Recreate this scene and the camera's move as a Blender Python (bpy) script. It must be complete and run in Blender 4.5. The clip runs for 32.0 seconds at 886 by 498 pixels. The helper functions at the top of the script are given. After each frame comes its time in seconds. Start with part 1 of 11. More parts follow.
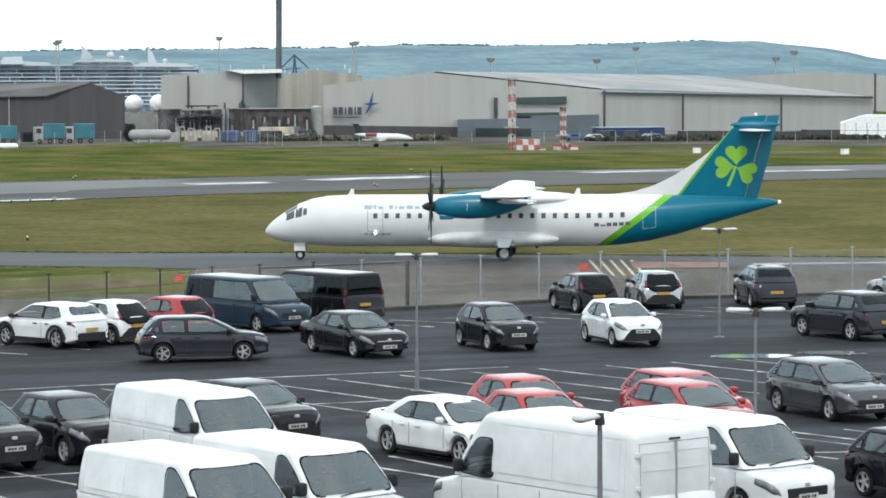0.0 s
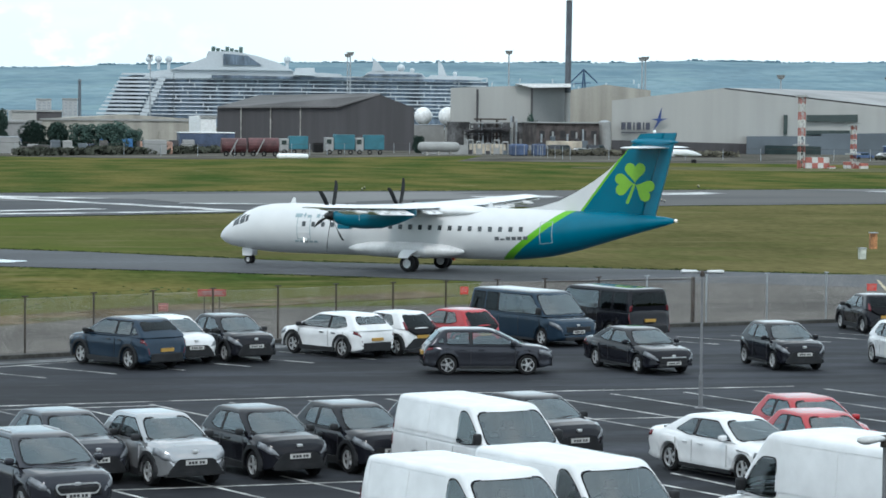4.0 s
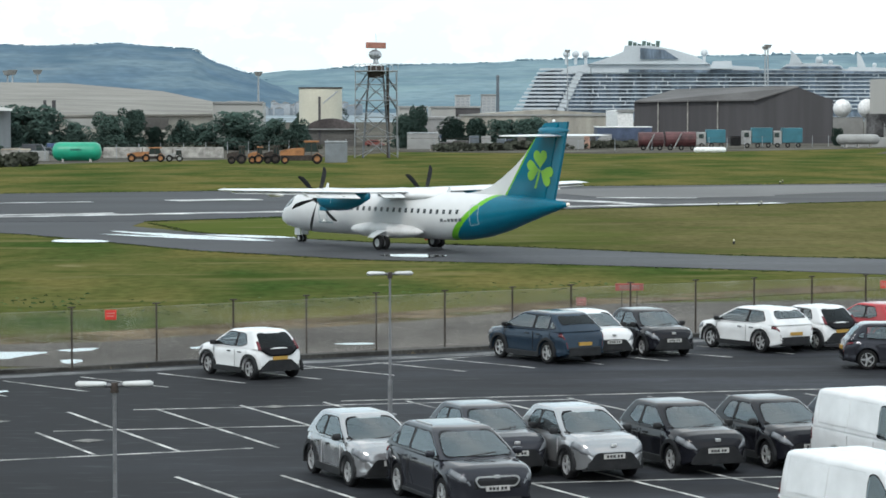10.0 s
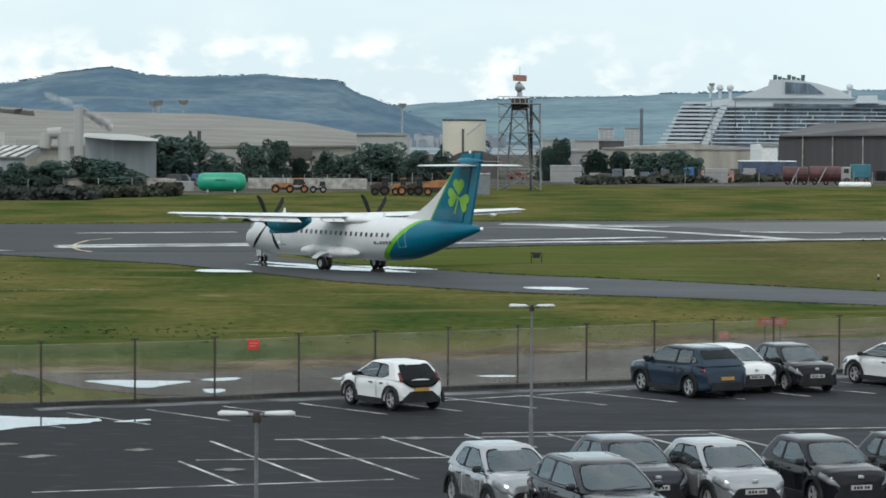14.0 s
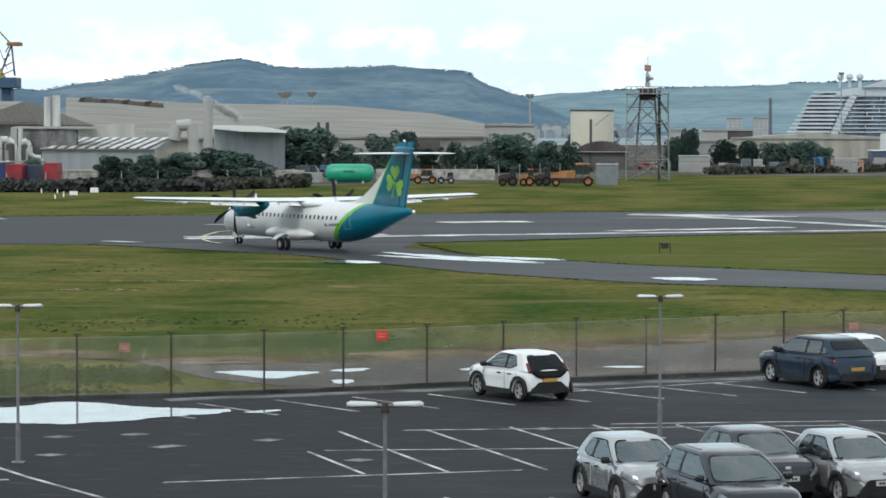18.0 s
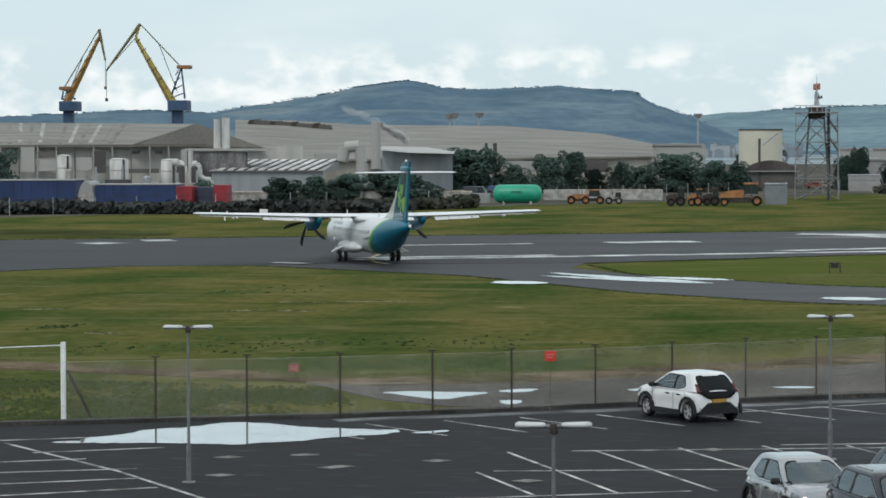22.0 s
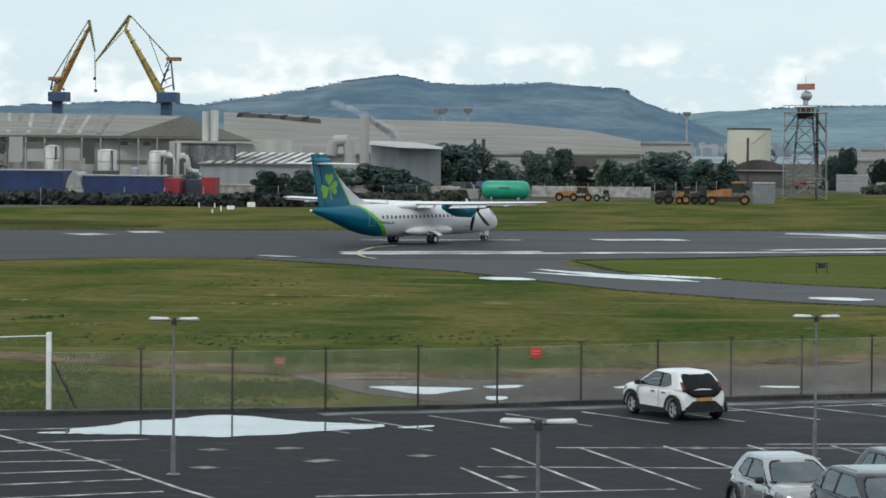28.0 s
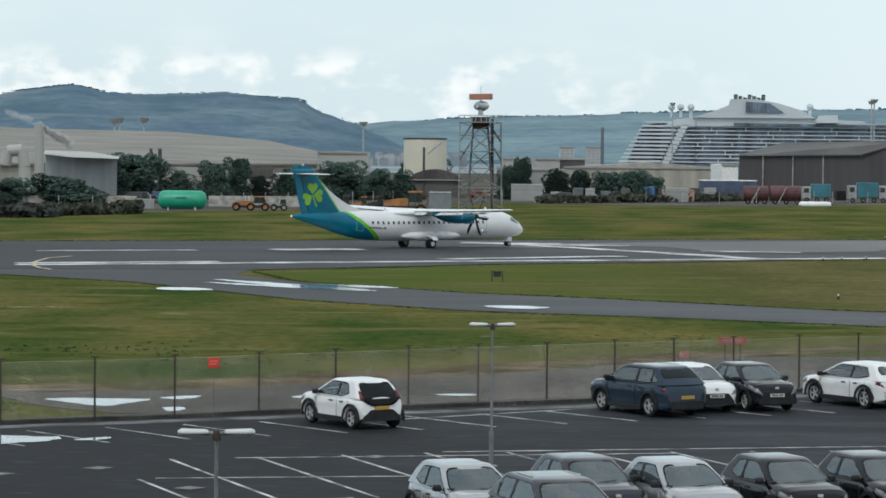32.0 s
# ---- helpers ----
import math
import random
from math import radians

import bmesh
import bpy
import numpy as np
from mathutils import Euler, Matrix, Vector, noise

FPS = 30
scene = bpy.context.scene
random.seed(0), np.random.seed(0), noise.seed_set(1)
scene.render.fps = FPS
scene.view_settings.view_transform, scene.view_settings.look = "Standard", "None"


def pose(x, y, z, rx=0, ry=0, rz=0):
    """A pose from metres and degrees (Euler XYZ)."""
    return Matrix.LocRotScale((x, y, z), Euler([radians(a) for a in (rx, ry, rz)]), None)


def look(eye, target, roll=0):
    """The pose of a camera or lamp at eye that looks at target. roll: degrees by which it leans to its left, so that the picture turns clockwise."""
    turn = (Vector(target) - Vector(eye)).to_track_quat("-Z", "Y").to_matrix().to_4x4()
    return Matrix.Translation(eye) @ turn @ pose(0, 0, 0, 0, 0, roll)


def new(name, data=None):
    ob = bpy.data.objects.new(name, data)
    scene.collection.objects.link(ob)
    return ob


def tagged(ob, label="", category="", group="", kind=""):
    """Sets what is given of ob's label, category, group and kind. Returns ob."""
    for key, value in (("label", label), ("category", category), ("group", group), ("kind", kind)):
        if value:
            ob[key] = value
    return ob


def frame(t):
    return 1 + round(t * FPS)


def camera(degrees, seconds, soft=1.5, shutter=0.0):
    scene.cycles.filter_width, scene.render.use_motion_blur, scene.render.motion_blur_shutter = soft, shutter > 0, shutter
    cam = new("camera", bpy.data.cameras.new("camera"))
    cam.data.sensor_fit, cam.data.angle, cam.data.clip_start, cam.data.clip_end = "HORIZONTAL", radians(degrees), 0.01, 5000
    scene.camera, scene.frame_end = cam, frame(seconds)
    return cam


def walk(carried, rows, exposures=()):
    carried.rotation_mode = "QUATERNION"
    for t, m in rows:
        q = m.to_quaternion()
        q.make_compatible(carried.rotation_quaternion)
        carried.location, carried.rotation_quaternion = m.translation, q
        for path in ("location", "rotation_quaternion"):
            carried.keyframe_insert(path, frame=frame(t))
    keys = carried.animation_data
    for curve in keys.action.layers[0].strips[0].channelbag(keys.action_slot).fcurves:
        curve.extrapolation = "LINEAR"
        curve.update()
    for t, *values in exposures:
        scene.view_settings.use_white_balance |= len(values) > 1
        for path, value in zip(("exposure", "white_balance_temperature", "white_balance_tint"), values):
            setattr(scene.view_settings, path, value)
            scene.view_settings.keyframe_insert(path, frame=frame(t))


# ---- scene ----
EYE = 8.47
cam = camera(17.82, 32.0, soft=1.7)
walk(cam, [
    (0, pose(0, 0, EYE, 86.977, 0.236, -16.488)),
    (0.5, pose(0, 0, EYE, 87.295, 0.244, -15.276)),
    (1, pose(0, 0, EYE, 87.535, 0.025, -14.739)),
    (1.5, pose(0, 0, EYE, 87.338, -0.043, -14.248)),
    (2, pose(0, 0, EYE, 87.095, -0.067, -14.456)),
    (2.5, pose(0, 0, EYE, 87.179, -0.166, -13.501)),
    (3, pose(0, 0, EYE, 87.161, 0.18, -12.318)),
    (3.5, pose(0, 0, EYE, 87.183, 0.064, -11.241)),
    (5.5, pose(0, 0, EYE, 87.338, -1.689, -9.757)),
    (6, pose(0, 0, EYE, 87.213, -1.028, -8.996)),
    (6.5, pose(0, 0, EYE, 87.679, -0.455, -8.081)),
    (7, pose(0, 0, EYE, 87.652, -0.341, -6.877)),
    (7.5, pose(0, 0, EYE, 87.985, 0.159, -6.027)),
    (8, pose(0, 0, EYE, 87.458, 0.141, -4.933)),
    (8.5, pose(0, 0, EYE, 87.426, -0.038, -3.927)),
    (9, pose(0, 0, EYE, 87.231, -0.01, -3.257)),
    (9.5, pose(0, 0, EYE, 87.228, 0.105, -2.596)),
    (10, pose(0, 0, EYE, 87.1, 0.04, -2.222)),
    (10.5, pose(0, 0, EYE, 87.742, 0.056, -1.743)),
    (11, pose(0, 0, EYE, 87.671, 0.11, -0.825)),
    (11.5, pose(0, 0, EYE, 87.197, 0.473, -0.458)),
    (12, pose(0, 0, EYE, 87.264, 0.545, -0.27)),
    (12.5, pose(0, 0, EYE, 87.769, 0.386, -0.268)),
    (13, pose(0, 0, EYE, 87.372, -0.063, 0.003)),
    (13.5, pose(0, 0, EYE, 87.774, -0.281, -0.095)),
    (14, pose(0, 0, EYE, 87.751, -0.317, 0.682)),
    (14.5, pose(0, 0, EYE, 87.606, -0.863, 1.82)),
    (15, pose(0, 0, EYE, 87.688, -0.147, 2.988)),
    (15.5, pose(0, 0, EYE, 87.252, -0.026, 2.866)),
    (17.5, pose(0, 0, EYE, 87.546, -0.139, 3.262)),
    (18, pose(0, 0, EYE, 87.554, -0.093, 3.27)),
    (18.5, pose(0, 0, EYE, 87.3, 0.041, 3.913)),
    (19, pose(0, 0, EYE, 87.46, -0.015, 4.069)),
    (19.5, pose(0, 0, EYE, 87.61, 0.09, 4.571)),
    (20, pose(0, 0, EYE, 88.034, 0.205, 6.241)),
    (20.5, pose(0, 0, EYE, 87.95, 0.024, 6.911)),
    (21, pose(0, 0, EYE, 87.755, -0.223, 6.571)),
    (21.5, pose(0, 0, EYE, 87.947, -0.101, 6.604)),
    (22, pose(0, 0, EYE, 87.974, 0.213, 6.663)),
    (22.5, pose(0, 0, EYE, 87.844, 0.093, 6.281)),
    (23, pose(0, 0, EYE, 87.795, 0.084, 6.25)),
    (23.5, pose(0, 0, EYE, 87.958, 0.368, 6.546)),
    (24, pose(0, 0, EYE, 87.903, 0.321, 6.547)),
    (24.5, pose(0, 0, EYE, 87.889, -0.204, 7.467)),
    (25, pose(0, 0, EYE, 87.905, -0.211, 7.482)),
    (25.5, pose(0, 0, EYE, 87.866, -0.43, 7.395)),
    (27.5, pose(0, 0, EYE, 87.895, -0.484, 6.562)),
    (28, pose(0, 0, EYE, 87.879, -0.515, 6.431)),
    (28.5, pose(0, 0, EYE, 87.717, -0.374, 6.081)),
    (29, pose(0, 0, EYE, 87.927, -0.272, 5.897)),
    (29.5, pose(0, 0, EYE, 87.999, -0.146, 5.248)),
    (30, pose(0, 0, EYE, 88.112, -0.155, 4.39)),
    (30.5, pose(0, 0, EYE, 87.958, -0.342, 3.832)),
    (31, pose(0, 0, EYE, 88.082, -0.231, 2.545)),
    (31.5, pose(0, 0, EYE, 88.058, -0.381, 1.234)),
    (32, pose(0, 0, EYE, 88.131, -0.493, -0.108))
], [(0, 0.36, 6500, 10), (1, -0.14, 6300, 9), (2, 0.22, 6250, 9), (3, 0.14, 6100, 8), (6, 0.2, 6150, 8), (7, -0.18, 6350, 9), (8, -0.06, 6500, 10), (9, -0.08, 6500, 10), (10, 0.19, 6500, 10), (11, -0.2, 6500, 10), (12, 0.06, 6500, 10), (13, -0.14, 6500, 10), (14, -0.16, 6500, 10), (15, -0.02, 6500, 10), (18, 0, 6500, 10), (19, 0.06, 6500, 10), (20, -0.21, 6500, 10), (21, -0.24, 6500, 10), (22, -0.33, 6500, 10), (23, -0.24, 6500, 10), (24, -0.24, 6500, 10), (25, -0.25, 6500, 10), (28, -0.25, 6500, 10), (29, -0.12, 6500, 10), (30, -0.25, 6500, 10), (31, -0.22, 6500, 10), (32, -0.28, 6500, 10)])

# ---- light: bright overcast with thin high cloud, a veiled sun high behind the viewer's shoulder ----
SUN_EL, SUN_AZ = radians(48), radians(200)
world = bpy.data.worlds.new("sky")
scene.world = world
world.use_nodes = True
wn, wl = world.node_tree.nodes, world.node_tree.links
wn.clear()
w_out = wn.new("ShaderNodeOutputWorld")
w_bg = wn.new("ShaderNodeBackground")
w_sky = wn.new("ShaderNodeTexSky")
w_sky.sky_type, w_sky.sun_disc = "NISHITA", False
w_sky.sun_elevation, w_sky.sun_rotation = SUN_EL, SUN_AZ
w_sky.air_density, w_sky.dust_density, w_sky.ozone_density = 1.0, 1.2, 1.5
w_geo, w_xyz = wn.new("ShaderNodeTexCoord"), wn.new("ShaderNodeSeparateXYZ")
wl.new(w_geo.outputs["Generated"], w_xyz.inputs["Vector"])


def sky_noise(scale, detail, rough, stretch, lo, hi):
    """A field of cloud: 0 between the clouds, 1 within."""
    mp, ns, rp = wn.new("ShaderNodeMapping"), wn.new("ShaderNodeTexNoise"), wn.new("ShaderNodeMapRange")
    mp.inputs["Scale"].default_value = stretch
    ns.inputs["Scale"].default_value, ns.inputs["Detail"].default_value, ns.inputs["Roughness"].default_value = scale, detail, rough
    rp.interpolation_type = "SMOOTHSTEP"
    rp.inputs["From Min"].default_value, rp.inputs["From Max"].default_value = lo, hi
    wl.new(w_geo.outputs["Generated"], mp.inputs["Vector"])
    wl.new(mp.outputs["Vector"], ns.inputs["Vector"])
    wl.new(ns.outputs["Fac"], rp.inputs["Value"])
    return rp.outputs["Result"]


def sky_band(axis, lo, hi):
    """0 below lo, 1 above hi along one axis of the sky; lo may be the greater."""
    rp = wn.new("ShaderNodeMapRange")
    rp.interpolation_type = "SMOOTHSTEP"
    flip = lo > hi
    rp.inputs["From Min"].default_value, rp.inputs["From Max"].default_value = min(lo, hi), max(lo, hi)
    rp.inputs["To Min"].default_value, rp.inputs["To Max"].default_value = (1, 0) if flip else (0, 1)
    wl.new(w_xyz.outputs[axis], rp.inputs["Value"])
    return rp.outputs["Result"]


def sky_times(*parts_):
    out = parts_[0]
    for p in parts_[1:]:
        m = wn.new("ShaderNodeMath")
        m.operation = "MULTIPLY"
        wl.new(out, m.inputs[0])
        if isinstance(p, float):
            m.inputs[1].default_value = p
        else:
            wl.new(p, m.inputs[1])
        out = m.outputs["Value"]
    return out


def sky_mix(below, fac, rgb):
    m = wn.new("ShaderNodeMixRGB")
    m.inputs["Color2"].default_value = (*rgb, 1)
    if isinstance(fac, float):
        m.inputs["Fac"].default_value = fac
    else:
        wl.new(fac, m.inputs["Fac"])
    wl.new(below, m.inputs["Color1"])
    return m.outputs["Color"]


# a pale veil, whiter to the east, broken cloud overhead, and a bank of small cumulus low over the western hills
w_col = sky_mix(w_sky.outputs["Color"], 0.8, (9.2, 11.2, 12.0))
w_col = sky_mix(w_col, sky_times(sky_band("X", 0.02, 0.26), 0.4), (11.8, 12.9, 13.3))
w_col = sky_mix(w_col, sky_times(sky_noise(2.6, 4.0, 0.45, (1, 1, 1.6), 0.4, 0.72), sky_band("Z", 0.1, 0.3), 0.8), (14.5, 14.4, 14.0))
w_col = sky_mix(w_col, sky_times(sky_noise(9.0, 4.0, 0.5, (1, 1, 3.0), 0.45, 0.7), sky_band("X", 0.16, 0.0), sky_band("Z", 0.07, 0.02), 0.35), (12.6, 13.0, 13.0))
w_col = sky_mix(w_col, sky_times(sky_noise(48.0, 7.0, 0.55, (1, 1, 1.6), 0.47, 0.68), sky_band("X", 0.13, 0.02), sky_band("Z", 0.041, 0.03), 0.62), (13.9, 13.8, 13.5))
w_bg.inputs["Strength"].default_value = 0.1
wl.new(w_col, w_bg.inputs["Color"])
wl.new(w_bg.outputs["Background"], w_out.inputs["Surface"])

sun = new("sun", bpy.data.lights.new("sun", "SUN"))
sun.data.energy, sun.data.angle, sun.data.color = 1.15, radians(9), (1.0, 0.96, 0.9)
sun.matrix_world = look((0, 0, 60), (60 * math.sin(SUN_AZ) * -1, 60 * math.cos(SUN_AZ) * -1, 60 - 60 * math.tan(SUN_EL)))

# ---- materials ----
MATS = {}


def mat(name, rgb, rough=0.6, metal=0.0, var=0.12, scale=2.0, fine=30.0, bump=0.0, coat=0.0, spread=None, stretch=(1, 1, 1)):
    """A surface with a coarse and a fine variation of its colour, and a fine relief."""
    if name in MATS:
        return MATS[name]
    m = bpy.data.materials.new(name)
    m.use_nodes = True
    n, l = m.node_tree.nodes, m.node_tree.links
    b = n["Principled BSDF"]
    b.inputs["Roughness"].default_value, b.inputs["Metallic"].default_value = rough, metal
    b.inputs["Coat Weight"].default_value = coat
    tc, mp = n.new("ShaderNodeTexCoord"), n.new("ShaderNodeMapping")
    mp.inputs["Scale"].default_value = stretch
    l.new(tc.outputs["Object"], mp.inputs["Vector"])
    big, small = n.new("ShaderNodeTexNoise"), n.new("ShaderNodeTexNoise")
    big.inputs["Scale"].default_value, big.inputs["Detail"].default_value = scale, 5
    small.inputs["Scale"].default_value, small.inputs["Detail"].default_value = fine, 3
    l.new(mp.outputs["Vector"], big.inputs["Vector"])
    l.new(mp.outputs["Vector"], small.inputs["Vector"])
    mix = n.new("ShaderNodeMixRGB")
    second = spread or [min(1, c * (1 + 2.2 * var)) for c in rgb]
    ramp = n.new("ShaderNodeValToRGB")
    e = ramp.color_ramp.elements
    e[0].position, e[0].color = 0.36, (*[c * (1 - var) for c in rgb], 1)
    e[1].position, e[1].color = 0.66, (*second, 1)
    l.new(big.outputs["Fac"], ramp.inputs["Fac"])
    mix.blend_type = "OVERLAY"
    mix.inputs["Fac"].default_value = min(0.9, var * 2.5)
    l.new(ramp.outputs["Color"], mix.inputs["Color1"])
    l.new(small.outputs["Fac"], mix.inputs["Color2"])
    l.new(mix.outputs["Color"], b.inputs["Base Color"])
    if bump:
        bp = n.new("ShaderNodeBump")
        bp.inputs["Strength"].default_value = bump
        l.new(small.outputs["Fac"], bp.inputs["Height"])
        l.new(bp.outputs["Normal"], b.inputs["Normal"])
    MATS[name] = m
    return m


def glow(name, rgb, strength):
    m = bpy.data.materials.new(name)
    m.use_nodes = True
    b = m.node_tree.nodes["Principled BSDF"]
    b.inputs["Base Color"].default_value = (*rgb, 1)
    b.inputs["Emission Color"].default_value, b.inputs["Emission Strength"].default_value = (*rgb, 1), strength
    return m


def car_paint(name, rgb, metal=0.0):
    """Lacquered paint: the colour below, a thin clear coat above."""
    dark = rgb[0] < 0.05
    m = mat(name, rgb, 0.12, metal, 0.05, 1.5, 60, 0, 0.6 if dark else 0.3)
    b = m.node_tree.nodes["Principled BSDF"]
    b.inputs["Coat Roughness"].default_value, b.inputs["Coat IOR"].default_value = 0.03, 1.29 if dark else 1.5
    b.inputs["Specular IOR Level"].default_value = 0.12 if dark else 0.45
    return m


ASPHALT = mat("car park asphalt", (0.0195, 0.0215, 0.0272), 0.82, 0, 0.45, 0.3, 9, 0.3, stretch=(0.3, 1.6, 1))
TAXI = mat("taxiway asphalt", (0.045, 0.047, 0.053), 0.7, 0, 0.3, 0.05, 2, 0.1, stretch=(1, 2.5, 1))
RUNWAY = mat("runway asphalt", (0.026, 0.028, 0.034), 0.7, 0, 0.35, 0.04, 2, 0.1, stretch=(1, 3, 1))
APRON = mat("apron concrete", (0.078, 0.071, 0.064), 0.85, 0, 0.25, 0.08, 3, 0.1)
GRASS = mat("airfield grass", (0.052, 0.086, 0.024), 0.95, 0, 0.2, 0.09, 1.6, 0.2, spread=(0.125, 0.112, 0.04), stretch=(1, 0.45, 1))
VERGE = mat("dry verge", (0.1, 0.078, 0.052), 0.95, 0, 0.35, 0.35, 4, 0.4)
for m_, k in ((ASPHALT, 0.2), (TAXI, 0.25), (RUNWAY, 0.25), (APRON, 0.1), (GRASS, 0.0), (VERGE, 0.0)):
    m_.node_tree.nodes["Principled BSDF"].inputs["Specular IOR Level"].default_value = k


def overlay(m, rgb, amount, lo, hi, axis=None, size=0.2, stretch=(1, 1, 1)):
    """Lay a second colour over a surface: in loose patches, or along one axis with an uneven edge."""
    n, l = m.node_tree.nodes, m.node_tree.links
    b = n["Principled BSDF"]
    base = b.inputs["Base Color"].links[0].from_socket
    co, mp, ns = n.new("ShaderNodeTexCoord"), n.new("ShaderNodeMapping"), n.new("ShaderNodeTexNoise")
    mp.inputs["Scale"].default_value = stretch
    ns.inputs["Scale"].default_value, ns.inputs["Detail"].default_value = size, 5
    l.new(co.outputs["Object"], mp.inputs["Vector"])
    l.new(mp.outputs["Vector"], ns.inputs["Vector"])
    rng, mix = n.new("ShaderNodeMapRange"), n.new("ShaderNodeMixRGB")
    rng.inputs["From Min"].default_value, rng.inputs["From Max"].default_value = lo, hi
    rng.inputs["To Max"].default_value = amount
    if axis is None:
        l.new(ns.outputs["Fac"], rng.inputs["Value"])
    else:
        xyz, wob = n.new("ShaderNodeSeparateXYZ"), n.new("ShaderNodeMath")
        l.new(co.outputs["Object"], xyz.inputs["Vector"])
        wob.operation, wob.inputs[1].default_value = "MULTIPLY_ADD", 40.0
        l.new(ns.outputs["Fac"], wob.inputs[0])
        l.new(xyz.outputs[axis], wob.inputs[2])
        l.new(wob.outputs["Value"], rng.inputs["Value"])
    mix.inputs["Color2"].default_value = (*rgb, 1)
    l.new(rng.outputs["Result"], mix.inputs["Fac"])
    l.new(base, mix.inputs["Color1"])
    l.new(mix.outputs["Color"], b.inputs["Base Color"])


# straw showing through the grass; runway paler towards +X, darker towards -X; dust on the car park
overlay(GRASS, (0.125, 0.115, 0.044), 0.55, 0.5, 0.68, None, 0.11, (1, 0.6, 1))
overlay(GRASS, (0.24, 0.21, 0.12), 0.7, 0.68, 0.74, None, 0.32, (0.5, 0.5, 1))
overlay(RUNWAY, (0.066, 0.061, 0.057), 0.85, 20.0, 110.0, "X", 0.05)
overlay(RUNWAY, (0.011, 0.0115, 0.0142), 0.8, 22.0, -14.0, "X", 0.05)
overlay(ASPHALT, (0.03, 0.033, 0.039), 0.5, 0.5, 0.72, None, 0.45, (0.5, 1, 1))
overlay(ASPHALT, (0.042, 0.045, 0.051), 0.55, 0.56, 0.7, None, 0.5, (0.12, 1.4, 1))
overlay(ASPHALT, (0.011, 0.0125, 0.016), 0.8, 0.51, 0.62, None, 0.35, (0.2, 1, 1))
overlay(ASPHALT, (0.013, 0.0145, 0.019), 0.6, 32.0, 8.0, "X", 0.12)
overlay(ASPHALT, (0.0065, 0.0072, 0.0095), 0.9, 32.0, 14.0, "X", 0.1)
overlay(ASPHALT, (0.06, 0.064, 0.07), 0.4, 0.57, 0.72, None, 2.4, (0.35, 1, 1))
overlay(ASPHALT, (0.008, 0.009, 0.0125), 0.6, 0.55, 0.66, None, 1.3, (0.3, 1, 1))
overlay(TAXI, (0.022, 0.023, 0.028), 0.7, 40.0, 10.0, "X", 0.06)
overlay(RUNWAY, (0.018, 0.019, 0.024), 0.6, 0.5, 0.64, None, 0.07, (0.3, 1.4, 1))
overlay(GRASS, (0.03, 0.055, 0.012), 0.65, 0.56, 0.68, None, 0.22, (0.6, 1, 1))
overlay(GRASS, (0.18, 0.155, 0.075), 0.55, 0.56, 0.72, None, 0.5, (0.25, 0.6, 1))
overlay(VERGE, (0.26, 0.25, 0.22), 0.7, 0.62, 0.7, None, 0.5, (0.5, 1, 1))
overlay(VERGE, (0.07, 0.08, 0.03), 0.8, 0.52, 0.62, None, 0.25, (0.5, 1, 1))
overlay(APRON, (0.15, 0.145, 0.135), 0.6, 0.62, 0.72, None, 0.35, (0.35, 1, 1))
overlay(APRON, (0.045, 0.042, 0.04), 0.5, 0.55, 0.68, None, 0.18, (0.3, 1.5, 1))
PAINT_WHITE = mat("worn white road paint", (0.3, 0.3, 0.29), 0.8, 0, 0.55, 1.1, 14)
overlay(PAINT_WHITE, (0.032, 0.034, 0.039), 0.75, 0.54, 0.66, None, 0.9)
PAINT_RUN = mat("runway white paint", (0.36, 0.365, 0.365), 0.7, 0, 0.5, 0.3, 3)
PAINT_YEL = mat("yellow apron paint", (0.42, 0.36, 0.22), 0.7, 0, 0.25, 1, 9)
PAINT_RED = mat("red apron paint", (0.2, 0.105, 0.085), 0.7, 0, 0.25, 1, 9)
# pale half-metal base puts the bright sky's reflection into the water colour
WATER = mat("shallow rain water", (0.54, 0.56, 0.57), 0.05, 0.55, 0.06, 0.6, 5)
CONC = mat("weathered concrete", (0.3, 0.29, 0.27), 0.9, 0, 0.25, 1, 12, 0.3)
GALV = mat("galvanised steel", (0.33, 0.35, 0.37), 0.45, 0.6, 0.15, 2, 30)
DARKSTEEL = mat("dark rusty steel", (0.045, 0.035, 0.03), 0.7, 0.3, 0.3, 3, 30)
WHITESTEEL = mat("white painted steel", (0.75, 0.76, 0.76), 0.5, 0, 0.08, 2, 30)
BLACK = mat("black rubber", (0.012, 0.012, 0.013), 0.8, 0, 0.2, 4, 40)
PLASTIC = mat("dark grey plastic", (0.02, 0.021, 0.023), 0.55, 0, 0.15, 4, 40)
GLASS = mat("tinted car glass", (0.024, 0.038, 0.038), 0.1, 0, 0.08, 0.5, 3)
DARKGLASS = mat("dark tinted side glass", (0.014, 0.02, 0.021), 0.12, 0, 0.15, 0.8, 3)
DARKGLASS.node_tree.nodes["Principled BSDF"].inputs["IOR"].default_value = 1.55
GLOSSBLACK = mat("gloss black panel", (0.008, 0.008, 0.01), 0.25, 0, 0.1, 3, 30)
GLOSSBLACK.node_tree.nodes["Principled BSDF"].inputs["IOR"].default_value = 1.35
GLASS.node_tree.nodes["Principled BSDF"].inputs["IOR"].default_value = 1.68


